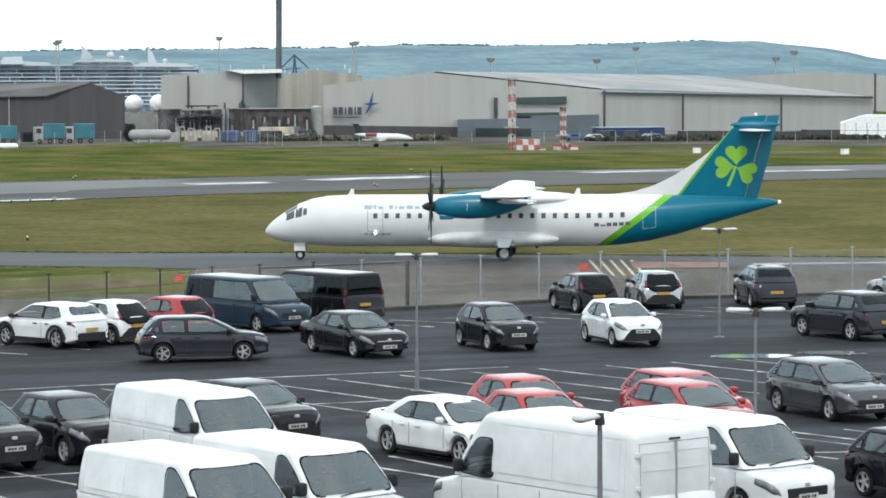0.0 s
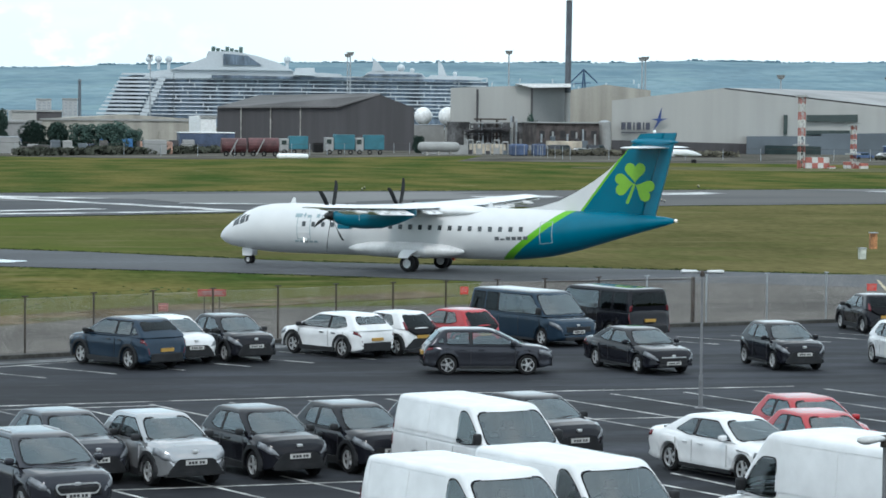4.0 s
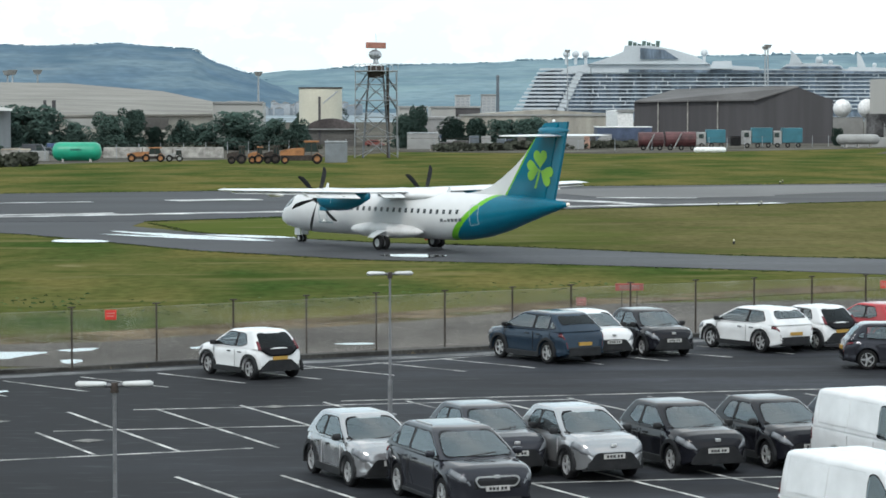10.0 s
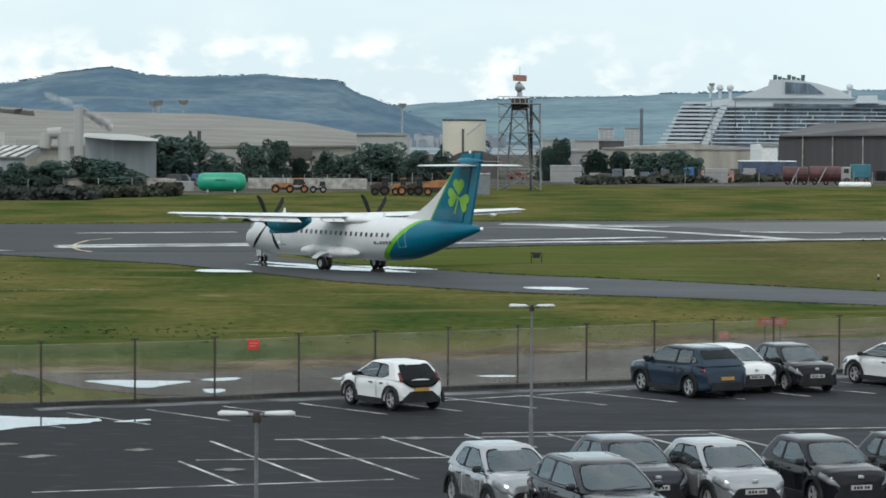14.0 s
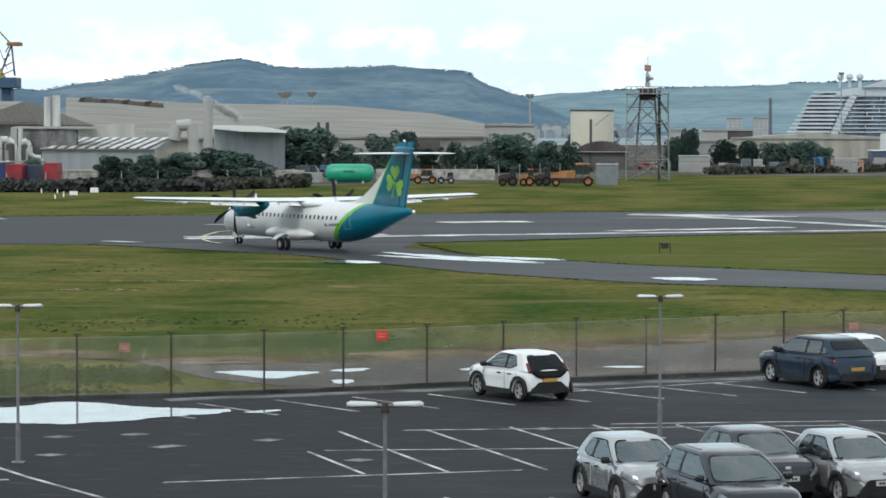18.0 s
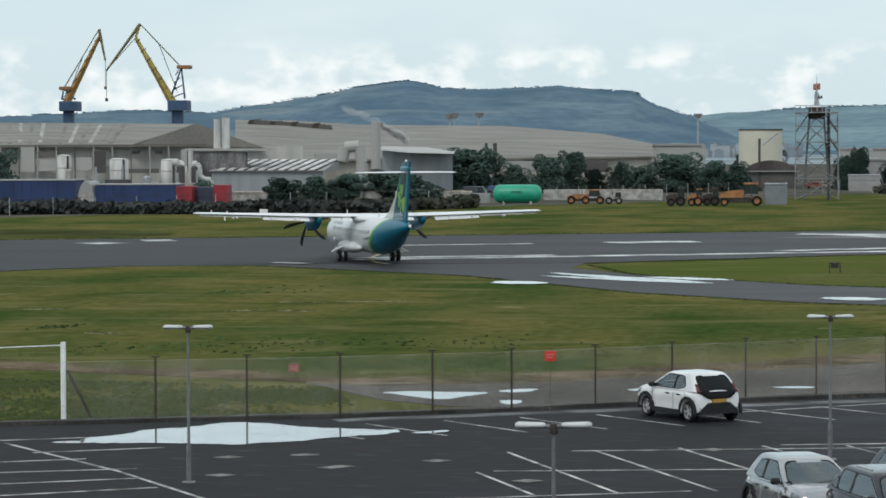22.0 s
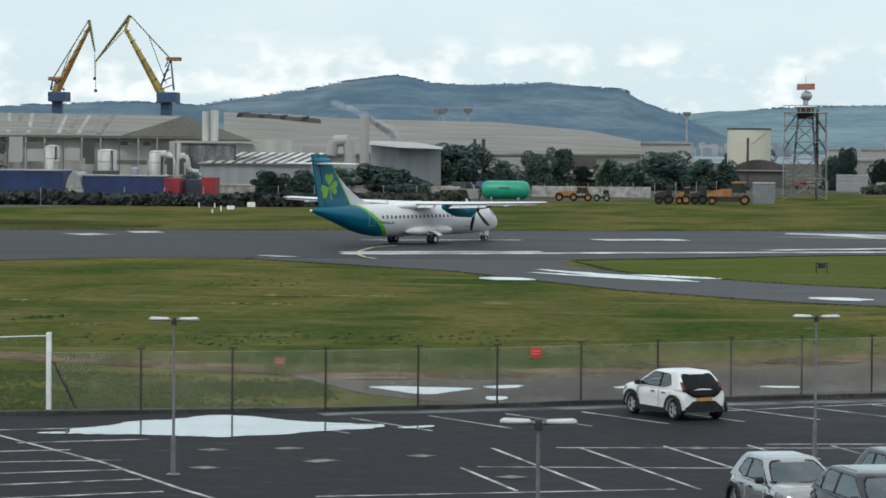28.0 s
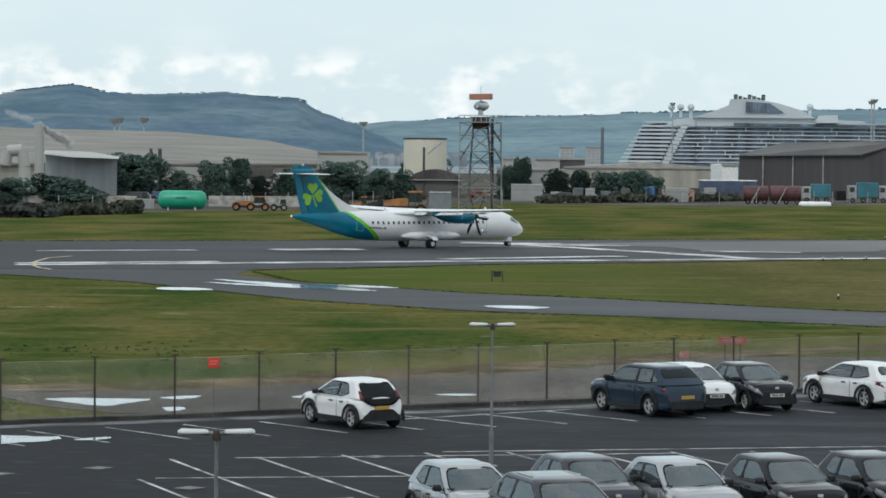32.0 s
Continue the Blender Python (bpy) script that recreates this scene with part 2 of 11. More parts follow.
def clear_glass(name, tint, ior=1.6, rough=0.03):
    """Thin pane: lets light through with its tint, and reflects by the angle."""
    m = bpy.data.materials.new(name)
    m.use_nodes = True
    n, l = m.node_tree.nodes, m.node_tree.links
    n.remove(n["Principled BSDF"])
    see, gloss, fr, mix = n.new("ShaderNodeBsdfTransparent"), n.new("ShaderNodeBsdfGlossy"), n.new("ShaderNodeFresnel"), n.new("ShaderNodeMixShader")
    see.inputs["Color"].default_value = (*tint, 1)
    gloss.inputs["Color"].default_value = (0.85, 0.93, 0.97, 1)
    gloss.inputs["Roughness"].default_value, fr.inputs["IOR"].default_value = rough, ior
    l.new(fr.outputs["Fac"], mix.inputs["Fac"])
    l.new(see.outputs["BSDF"], mix.inputs[1])
    l.new(gloss.outputs["BSDF"], mix.inputs[2])
    l.new(mix.outputs["Shader"], n["Material Output"].inputs["Surface"])
    return m


SCREEN = clear_glass("clear windscreen glass", (0.5, 0.6, 0.58), 2.25, 0.04)
SIDEPANE = clear_glass("clear side window glass", (0.88, 0.94, 0.92), 2.1)
PRIVACY = clear_glass("dark privacy glass", (0.05, 0.06, 0.065), 1.33)
TRIM = mat("dark cabin trim", (0.04, 0.041, 0.043), 0.8, 0, 0.2, 3, 30)
SEAT = mat("charcoal seat cloth", (0.05, 0.051, 0.055), 0.95, 0, 0.2, 3, 40)
LINING = mat("pale grey cab lining", (0.34, 0.33, 0.3), 0.9, 0, 0.1, 3, 30)
ALLOY = mat("alloy wheel metal", (0.48, 0.49, 0.5), 0.35, 0.35, 0.1, 4, 30)
HEADLAMP = mat("clear headlamp", (0.15, 0.16, 0.175), 0.3, 0.0, 0.2, 6, 30)
TAILLAMP = mat("red tail lamp", (0.1, 0.008, 0.014), 0.2, 0, 0.15, 6, 30)
PLATE_W = mat("white reflective sheet", (0.8, 0.8, 0.78), 0.5, 0, 0.03)
PLATE_F = mat("dull white plate sheet", (0.5, 0.5, 0.49), 0.5, 0, 0.05)
PLATE_Y = mat("yellow reflective sheet", (0.42, 0.25, 0.05), 0.5, 0, 0.03)
INK = mat("black ink", (0.02, 0.02, 0.022), 0.6, 0, 0.05)
RED = mat("red sign sheet", (0.6, 0.035, 0.025), 0.5, 0, 0.1)


# ---- mesh helpers ----
def part(name, bm, material, parent=None, label="", smooth=False):
    me = bpy.data.meshes.new(name)
    bm.normal_update()
    bm.to_mesh(me)
    bm.free()
    if smooth:
        me.polygons.foreach_set("use_smooth", [True] * len(me.polygons))
    me.materials.append(material)
    ob = new(name, me)
    ob.parent = parent
    return tagged(ob, label)


def again(name, me, parent, m=None, material=None, label=""):
    """An object of its own on a mesh that is already built."""
    ob = new(name, me)
    ob.parent = parent
    if m is not None:
        ob.matrix_basis = m
    if material:
        ob.material_slots[0].link = "OBJECT"
        ob.material_slots[0].material = material
    return tagged(ob, label)


def empty(name, m, label, category, group="", kind=""):
    ob = new(name)
    ob.matrix_basis = m
    return tagged(ob, label, category, group, kind)


def box(bm, x0, x1, y0, y1, z0, z1, bevel=0.0, m=None):
    g = bmesh.ops.create_cube(bm, size=1.0)["verts"]
    for v in g:
        v.co = Vector((x0 + (v.co.x + 0.5) * (x1 - x0), y0 + (v.co.y + 0.5) * (y1 - y0), z0 + (v.co.z + 0.5) * (z1 - z0)))
    if bevel:
        es = list({e for v in g for e in v.link_edges})
        r = bmesh.ops.bevel(bm, geom=es, offset=bevel, segments=2, affect="EDGES", profile=0.5)
        g = list({v for f in r["faces"] for v in f.verts} | {v for v in g if v.is_valid})
    if m is not None:
        bmesh.ops.transform(bm, matrix=m, verts=g)
    return bm


def rod(bm, a, b, r0, r1=None, seg=8):
    """A tapered rod from a to b."""
    a, b = Vector(a), Vector(b)
    d = b - a
    q = d.to_track_quat("Z", "Y").to_matrix().to_4x4()
    bmesh.ops.create_cone(bm, cap_ends=True, segments=seg, radius1=r0, radius2=r0 if r1 is None else r1, depth=d.length,
                          matrix=Matrix.Translation((a + b) / 2) @ q)
    return bm


def loft(bm, rings, cap=True, closed=True):
    vs = [[bm.verts.new(p) for p in r] for r in rings]
    for a, b in zip(vs, vs[1:]):
        n = len(a)
        for i in range(n if closed else n - 1):
            j = (i + 1) % n
            bm.faces.new((a[i], a[j], b[j], b[i]))
    if cap:
        bm.faces.new(vs[0][::-1])
        bm.faces.new(vs[-1])
    return bm


def prism(bm, pts, y0, y1):
    """A plate: the outline pts in x and z, from y0 to y1."""
    return loft(bm, [[(x, y0, z) for x, z in pts], [(x, y1, z) for x, z in pts]])


def slab(bm, pts, z0, z1):
    """A flat sheet of an outline on the ground."""
    return loft(bm, [[(x, y, z0) for x, y in pts], [(x, y, z1) for x, y in pts]])


def tidy(bm):
    bmesh.ops.recalc_face_normals(bm, faces=bm.faces)
    return bm

# ---- ground: one sheet of grass to the horizon, with the paved areas upon it ----
def sheet(name, pts, z0, z1, material, label, category):
    return tagged(part(name, tidy(slab(bmesh.new(), pts, z0, z1)), material), label, category, kind="structure")


bm = bmesh.new()
bmesh.ops.create_grid(bm, x_segments=60, y_segments=60, size=4800)
ground = part("ground", bm, GRASS)
ground.location = (0, 0, -0.14)
tagged(ground, "rough green and straw-coloured airfield grass", "grass", kind="structure")

CARPARK = [(-60, 20), (75, 20), (75, 108), (53.5, 111.2), (38.5, 111.6), (30.5, 109.5), (15, 103.8), (5.1, 97.6), (-4.4, 92.8), (-13.2, 88.2), (-19.9, 85.8), (-34, 80.5), (-60, 71)]
sheet("car_park", CARPARK, -0.5, 0.0, ASPHALT, "dark damp asphalt of the car park", "car park")

# the track inside the fence, the dry verge beyond it
sheet("perimeter_road", [(-17.10, 102.62), (-13.31, 95.80), (-10.70, 93.44), (-4.4, 94.2), (5.1, 99), (15, 105.2), (30.5, 110.9), (40, 113), (40, 128), (12, 122), (2.6, 112), (-6, 106)],
      -0.4, -0.11, APRON, "grey tarmac track behind the airport fence", "road")
sheet("verge", [(-60, 118), (-34, 110), (-27.1, 107.2), (-22.5, 105.2), (-17.9, 103.4), (-14.4, 101.4), (-8.6, 103), (2.6, 112), (12, 122), (26, 131), (24, 134), (10, 124), (-1.9, 113.4), (-5.8, 110.3), (-9.1, 107.6), (-15, 105.6), (-18.4, 107), (-23.8, 109.4), (-28.2, 111.2), (-34, 114), (-60, 122)], -0.4, -0.105, VERGE, "bare brown earth and dry grass verge", "verge")
sheet("apron", [(40, 112.9), (90, 113), (140, 113), (140, 96), (200, 96), (200, 110), (66, 138.5), (50, 145), (42, 147.5), (29.5, 145), (27, 134), (30, 126)], -0.4, -0.122, APRON, "pale grey concrete apron behind the fence", "apron")

sheet("taxiway", [(-60, 190), (-47.9, 205), (-37.8, 207), (-20.7, 190.8), (-8.1, 168.7), (1.9, 158), (12.9, 152.6), (23.8, 146.1), (29, 142), (42, 140), (70, 122), (130, 100), (200, 90), (200, 118), (66, 138.7), (50.3, 147.5),
                   (36.5, 154.8), (31.8, 156.5), (22.8, 160.8), (10.5, 172), (2.1, 178), (-9.2, 191.7), (-14.5, 203), (-14, 212), (-40, 222), (-60, 212)], -0.4, -0.113, TAXI, "dark grey asphalt taxiway curving to the runway", "taxiway")
sheet("runway", [(-420, 62), (-60, 188.5), (-47.9, 206), (-36, 209), (-14, 211.5), (5.3, 227.4), (20.1, 235), (52.7, 255), (86, 266), (133.2, 279), (420, 392), (420, 450), (155.7, 336), (94.2, 318),
                 (26, 300), (-19.3, 283), (-63, 268), (-420, 138)], -0.4, -0.098, RUNWAY, "wide dark asphalt runway", "runway")

STRAW = mat("mown grass turning to straw", (0.102, 0.098, 0.042), 0.95, 0, 0.18, 0.08, 1.6, 0.2, spread=(0.13, 0.116, 0.053), stretch=(1, 0.45, 1))
n_, l_ = STRAW.node_tree.nodes, STRAW.node_tree.links
b_ = n_["Principled BSDF"]
b_.inputs["Specular IOR Level"].default_value = 0.0
# greener where the ground lies damp towards the runway turn
dry = b_.inputs["Base Color"].links[0].from_socket
xyz, damp, wob, mixg = n_.new("ShaderNodeSeparateXYZ"), n_.new("ShaderNodeMapRange"), n_.new("ShaderNodeMath"), n_.new("ShaderNodeMixRGB")
co, patchy = n_.new("ShaderNodeTexCoord"), n_.new("ShaderNodeTexNoise")
patchy.inputs["Scale"].default_value = 0.05
l_.new(co.outputs["Object"], patchy.inputs["Vector"])
l_.new(co.outputs["Object"], xyz.inputs["Vector"])
wob.operation, wob.inputs[1].default_value = "MULTIPLY_ADD", 60.0
l_.new(patchy.outputs["Fac"], wob.inputs[0])
l_.new(xyz.outputs["X"], wob.inputs[2])
damp.inputs["From Min"].default_value, damp.inputs["From Max"].default_value = 32.0, 56.0
l_.new(wob.outputs["Value"], damp.inputs["Value"])
mixg.inputs["Color1"].default_value = (0.08, 0.1, 0.028, 1)
l_.new(damp.outputs["Result"], mixg.inputs["Fac"])
l_.new(dry, mixg.inputs["Color2"])
l_.new(mixg.outputs["Color"], b_.inputs["Base Color"])
overlay(STRAW, (0.055, 0.082, 0.022), 0.4, 0.52, 0.68, None, 0.16, (0.6, 1, 1))
overlay(STRAW, (0.15, 0.135, 0.068), 0.5, 0.56, 0.7, None, 0.5, (0.25, 0.7, 1))
sheet("grass_island", [(-13, 208), (-9.6, 194), (2.1, 179.5), (10.5, 173.5), (22.8, 162.5), (31.8, 158), (36.5, 156.4), (50.3, 149), (66, 140.6), (200, 119.5), (200, 300), (133.2, 277.5), (86, 264.5), (52.7, 253.5), (20.1, 233.5), (5.3, 226)], -0.5, -0.128, STRAW, "mown grass, green to straw-brown, between taxiway and runway", "grass")

# unseen blank wall added behind the viewer to darken reflections
tagged(part("wall_south", box(bmesh.new(), -45, 45, -14, -4, -0.2, 13), CONC), "plain unseen wall added behind the viewpoint", "wall", kind="structure")

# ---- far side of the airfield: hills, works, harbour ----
# distance haze is painted into the bluish colours of both hill ranges
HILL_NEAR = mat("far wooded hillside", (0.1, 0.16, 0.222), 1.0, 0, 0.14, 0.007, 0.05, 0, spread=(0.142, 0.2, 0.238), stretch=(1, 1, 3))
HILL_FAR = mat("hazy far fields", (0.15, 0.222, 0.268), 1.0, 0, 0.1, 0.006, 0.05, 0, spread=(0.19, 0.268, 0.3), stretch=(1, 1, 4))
CLAD_GREY = mat("pale grey cladding", (0.35, 0.35, 0.335), 0.6, 0, 0.03, 0.05, 3, stretch=(6, 6, 0.4))
CLAD_BEIGE = mat("beige cladding", (0.3, 0.285, 0.25), 0.7, 0, 0.14, 0.05, 3, stretch=(6, 6, 0.4))
CLAD_DARK = mat("brown grey cladding", (0.06, 0.0575, 0.062), 0.8, 0, 0.07, 0.08, 4, stretch=(8, 8, 0.4))
CLAD_SLATE = mat("slate blue cladding", (0.1, 0.12, 0.14), 0.6, 0, 0.1, 0.1, 4)
ROOF_TAN = mat("weathered tan roof sheets", (0.175, 0.167, 0.15), 0.85, 0, 0.15, 0.06, 2, stretch=(1, 4, 1))
ROOF_GREY = mat("grey roof sheets", (0.25, 0.25, 0.25), 0.8, 0, 0.12, 0.06, 2)
SHIP_WHITE = mat("white ship paint", (0.48, 0.515, 0.54), 0.5, 0, 0.06, 0.02, 1)
# balcony shade is put into this dark colour; the ship's glass shares it
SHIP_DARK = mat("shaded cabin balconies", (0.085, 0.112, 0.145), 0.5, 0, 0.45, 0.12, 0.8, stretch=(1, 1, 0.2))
CRANE_YEL = mat("yellow crane paint", (0.32, 0.24, 0.06), 0.6, 0, 0.15, 0.1, 2)
CRANE_BLUE = mat("dark blue crane paint", (0.03, 0.065, 0.13), 0.6, 0, 0.15, 0.1, 2)
TANKGREEN = mat("green tank paint", (0.01, 0.28, 0.17), 0.4, 0, 0.08, 0.6, 8)
ORANGE = mat("orange machine paint", (0.25, 0.11, 0.04), 0.6, 0, 0.3, 0.8, 9)
BLUE = mat("blue tarpaulin", (0.011, 0.03, 0.1), 0.6, 0, 0.15, 0.4, 6)
# leaf green lifted and blued: the distance haze is in the colour
LEAF = mat("dark summer foliage", (0.058, 0.091, 0.078), 0.9, 0, 0.14, 0.5, 6)

# crest woods carry the same painted haze as the slopes
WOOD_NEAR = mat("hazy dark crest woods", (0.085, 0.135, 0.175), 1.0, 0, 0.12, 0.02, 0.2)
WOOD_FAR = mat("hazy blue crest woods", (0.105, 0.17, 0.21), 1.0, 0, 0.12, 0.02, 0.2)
# woods, pale grazing and the hedges between the fields, all tinted by haze
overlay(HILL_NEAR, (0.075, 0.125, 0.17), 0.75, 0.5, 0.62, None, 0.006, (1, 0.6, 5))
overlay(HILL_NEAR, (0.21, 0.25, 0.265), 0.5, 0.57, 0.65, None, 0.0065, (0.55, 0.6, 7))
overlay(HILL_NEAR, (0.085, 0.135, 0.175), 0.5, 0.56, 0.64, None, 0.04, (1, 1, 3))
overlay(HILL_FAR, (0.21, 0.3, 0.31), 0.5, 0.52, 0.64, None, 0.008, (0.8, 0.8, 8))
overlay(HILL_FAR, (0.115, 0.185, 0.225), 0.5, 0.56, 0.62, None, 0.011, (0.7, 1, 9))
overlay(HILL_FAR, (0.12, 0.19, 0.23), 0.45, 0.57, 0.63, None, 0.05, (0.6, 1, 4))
for m_ in (HILL_NEAR, HILL_FAR, LEAF, WOOD_NEAR, WOOD_FAR):
    m_.node_tree.nodes["Principled BSDF"].inputs["Specular IOR Level"].default_value = 0.0


def ridge(name, line, depth, material, label, seed, woods):
    """A range of hills: the skyline given as (x, height), falling away to the front, with trees along its crest."""
    rnd = random.Random(seed)
    bm = bmesh.new()
    rings = []
    xs = [line[0][0] + (line[-1][0] - line[0][0]) * i / 420 for i in range(421)]

    def top(x):
        return max(2, lerp_pts(line, x) + 1.6 * noise.noise((x * 0.02, seed, 0)) + 0.9 * noise.noise((x * 0.09, seed, 3)))
    tops = [top(x) for x in xs]
    for k in (0.0, 0.12, 0.3, 0.5, 0.7, 0.88, 1.0):
        rings.append([(x * (0.8 + 0.2 * k), depth * (0.8 + 0.2 * k), max(-3, h * math.sin(k * math.pi / 2) ** 1.3 + (2.5 * noise.noise((x * 0.012, k * 4, seed)) * (1 - k)))) for x, h in zip(xs, tops)])
    rings.append([(x, depth + 60, -5) for x in xs])
    loft(bm, rings, cap=False, closed=False)
    verts, faces = [], []
    x = line[0][0]
    while x < line[-1][0]:
        wood = noise.noise((x * 0.006, seed, 9)) + 0.6 * noise.noise((x * 0.03, seed, 2))
        for _ in range(5 if wood > 0.12 else 1 if wood > -0.25 else 0):
            tall = (3.2 if wood > 0.12 else 1.8) * (0.7 if depth > 4500 else 0.35) * rnd.uniform(0.5, 1.2) * (1 + 0.5 * noise.noise((x * 0.05, 1, seed)))
            c = Vector((x + rnd.uniform(-6, 6), depth - rnd.uniform(2, 30), top(x) + rnd.uniform(-1.0, 0.6) * tall))
            w = rnd.uniform(2.0, 4.5)
            b = len(verts)
            verts += [tuple(c + Vector((w * math.cos(a), 0, tall * math.sin(a)))) for a in (0.2, 1.1, 2.1, 2.9, 4.2, 5.3)]
            faces.append(tuple(range(b, b + 6)))
        x += 4.0
    me = bpy.data.meshes.new("crest_trees")
    me.from_pydata(verts, [], faces)
    me.materials.append(woods)
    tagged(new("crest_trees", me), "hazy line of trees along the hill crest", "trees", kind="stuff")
    return tagged(part(name, tidy(bm), material, smooth=True), label, "hills", kind="structure")


def lerp_pts(pts, x):
    if x <= pts[0][0]:
        return pts[0][1]
    for (xa, za), (xb, zb) in zip(pts, pts[1:]):
        if xa <= x <= xb:
            k = (x - xa) / max(1e-6, xb - xa)
            k = k * k * (3 - 2 * k) * 0.5 + k * 0.5
            return za + (zb - za) * k
    return pts[-1][1]


def sky_line(points):
    return [(p[0], p[2]) for p in points]


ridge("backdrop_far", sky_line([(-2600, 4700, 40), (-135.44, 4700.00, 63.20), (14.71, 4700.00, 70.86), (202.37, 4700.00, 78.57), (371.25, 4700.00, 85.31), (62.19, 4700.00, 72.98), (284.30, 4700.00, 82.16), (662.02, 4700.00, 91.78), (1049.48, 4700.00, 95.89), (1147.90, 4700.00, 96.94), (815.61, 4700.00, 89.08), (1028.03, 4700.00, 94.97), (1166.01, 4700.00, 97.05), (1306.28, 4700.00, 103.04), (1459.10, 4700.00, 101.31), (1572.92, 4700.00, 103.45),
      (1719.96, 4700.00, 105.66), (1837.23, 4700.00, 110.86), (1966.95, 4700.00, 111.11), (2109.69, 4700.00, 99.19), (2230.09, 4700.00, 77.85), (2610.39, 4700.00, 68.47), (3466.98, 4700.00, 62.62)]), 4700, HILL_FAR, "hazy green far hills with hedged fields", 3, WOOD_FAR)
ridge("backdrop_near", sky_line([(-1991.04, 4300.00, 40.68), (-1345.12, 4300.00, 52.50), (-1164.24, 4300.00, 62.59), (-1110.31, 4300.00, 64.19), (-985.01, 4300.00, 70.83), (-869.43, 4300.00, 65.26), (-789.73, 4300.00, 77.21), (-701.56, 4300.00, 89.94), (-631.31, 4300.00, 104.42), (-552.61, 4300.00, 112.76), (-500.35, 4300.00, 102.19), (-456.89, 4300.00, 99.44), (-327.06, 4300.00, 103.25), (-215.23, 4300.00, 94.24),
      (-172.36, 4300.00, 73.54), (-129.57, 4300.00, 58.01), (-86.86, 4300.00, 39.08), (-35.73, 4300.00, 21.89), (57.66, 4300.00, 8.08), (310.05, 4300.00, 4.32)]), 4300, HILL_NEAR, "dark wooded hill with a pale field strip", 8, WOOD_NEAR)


def block(name, pts, back, material, label="", parent=None, lean=1.06):
    """A mass whose front outline is pts (x, y, z) and that reaches back by the given depth along the line of sight."""
    bm = bmesh.new()
    loft(bm, [[Vector(p) for p in pts], [Vector((p[0] + back * p[0] / p[1], p[1] + back, p[2])) for p in pts]])
    return part(name, tidy(bm), material, parent, label)


def down(p, z=-0.2):
    return (p[0], p[1], z)


def thing(name, label, category, group=""):
    return empty(name, Matrix(), label, category, group)


# dark gabled hangar
hangar = thing("hangar", "brown grey gabled hangar with a pale side door", "hangar")
a, b, c, d = (95.54, 640.00, 9.61), (105.71, 640.00, 12.64), (113.66, 640.00, 9.67), (69.89, 655.00, 9.26)
block("gable_wall", [down(a), down(c), c, b, a], 6, CLAD_DARK, "", hangar)
bm = bmesh.new()
loft(bm, [[down(a), down(d), d, a], [(p[0] + 2, p[1] + 3, p[2]) for p in (down(a), down(d), d, a)]])
part("side_wall", tidy(bm), CLAD_DARK, hangar)
bm = bmesh.new()
pk = (d[0] + 14, 690, b[2] - 0.4)
loft(bm, [[Vector(p) for p in ((a[0], a[1] - 1, a[2]), (d[0], d[1] - 1, d[2]), pk, b)], [Vector(p) + Vector((0, 0.3, 0.35)) for p in ((a[0], a[1] - 1, a[2]), (d[0], d[1] - 1, d[2]), pk, b)]])
part("roof", tidy(bm), mat("dark roof sheets", (0.075, 0.072, 0.072), 0.8, 0, 0.15, 0.1, 3), hangar)
for f in (0.2, 0.45, 0.7):
    x, y = d[0] + (a[0] - d[0]) * f, d[1] + (a[1] - d[1]) * f - 0.4
    part("downpipe", rod(bmesh.new(), (x, y, 0), (x, y, a[2]), 0.14), CONC, hangar)

# power house with tall stack
house = thing("power_house", "grey boxy boiler house with plant in front", "building")
a, b, c, d = (124.01, 650.00, 14.51), (143.49, 650.00, 15.28), (154.94, 660.00, 15.37), (152.50, 650.00, 2.24)
block("wall", [down(a), down(b), b, a], 30, CLAD_GREY, "", house)
# shaded copy of the grey cladding: this wall's shade is in its colour
block("wall", [down(b), down(c), c, b], 30, mat("shaded grey cladding", (0.27, 0.28, 0.28), 0.6, 0, 0.06, 0.05, 3), "", house)
block("roof_edge", [(143.04, 648.00, 14.73), (152.39, 648.00, 14.98), (152.40, 648.00, 15.78), (139.00, 648.00, 15.66)], 32, WHITESTEEL, "", house)
for q in ((130.22, 649.00, 14.23), (143.26, 649.00, 14.87)):
    part("downpipe", rod(bmesh.new(), (q[0], q[1], 3), (q[0], q[1], q[2]), 0.25), CLAD_DARK, house)
# solid block: the undercroft's shade and plant are painted into its colour
block("undercroft", [down((122.39, 645.5, 0)), down((150.55, 645.5, 0)), (150.55, 645.5, 6.5), (122.39, 645.5, 6.6)], 3, mat("dark machinery undercroft", (0.06, 0.06, 0.062), 0.9, 0, 0.6, 0.4, 3), "solid dark block painted as shaded undercroft and plant", house)
stack = thing("chimney_stack", "tall dark grey round chimney", "chimney")
q, q2 = (153.68, 656.00, 35.26), (153.5, 656.00, 15.72)
bm = bmesh.new()
rod(bm, (q2[0], 656, q2[2] - 2), (q[0], 656, q[2]), 0.72, 0.72, 20)
part("shaft", bm, mat("dark stack steel", (0.075, 0.085, 0.1), 0.7, 0, 0.12, 0.3, 4), stack)
bm = bmesh.new()
rod(bm, (q2[0] - 0.3, 656, -0.2), (q2[0], 656, q2[2] - 2), 0.62, 0.66, 16)
part("lower_shaft", bm, CLAD_GREY, stack)
bm = bmesh.new()
rod(bm, (q[0], 656, q[2]), (q[0], 656, q[2] + 0.4), 0.78, 0.6, 20)
part("cap", bm, DARKSTEEL, stack)

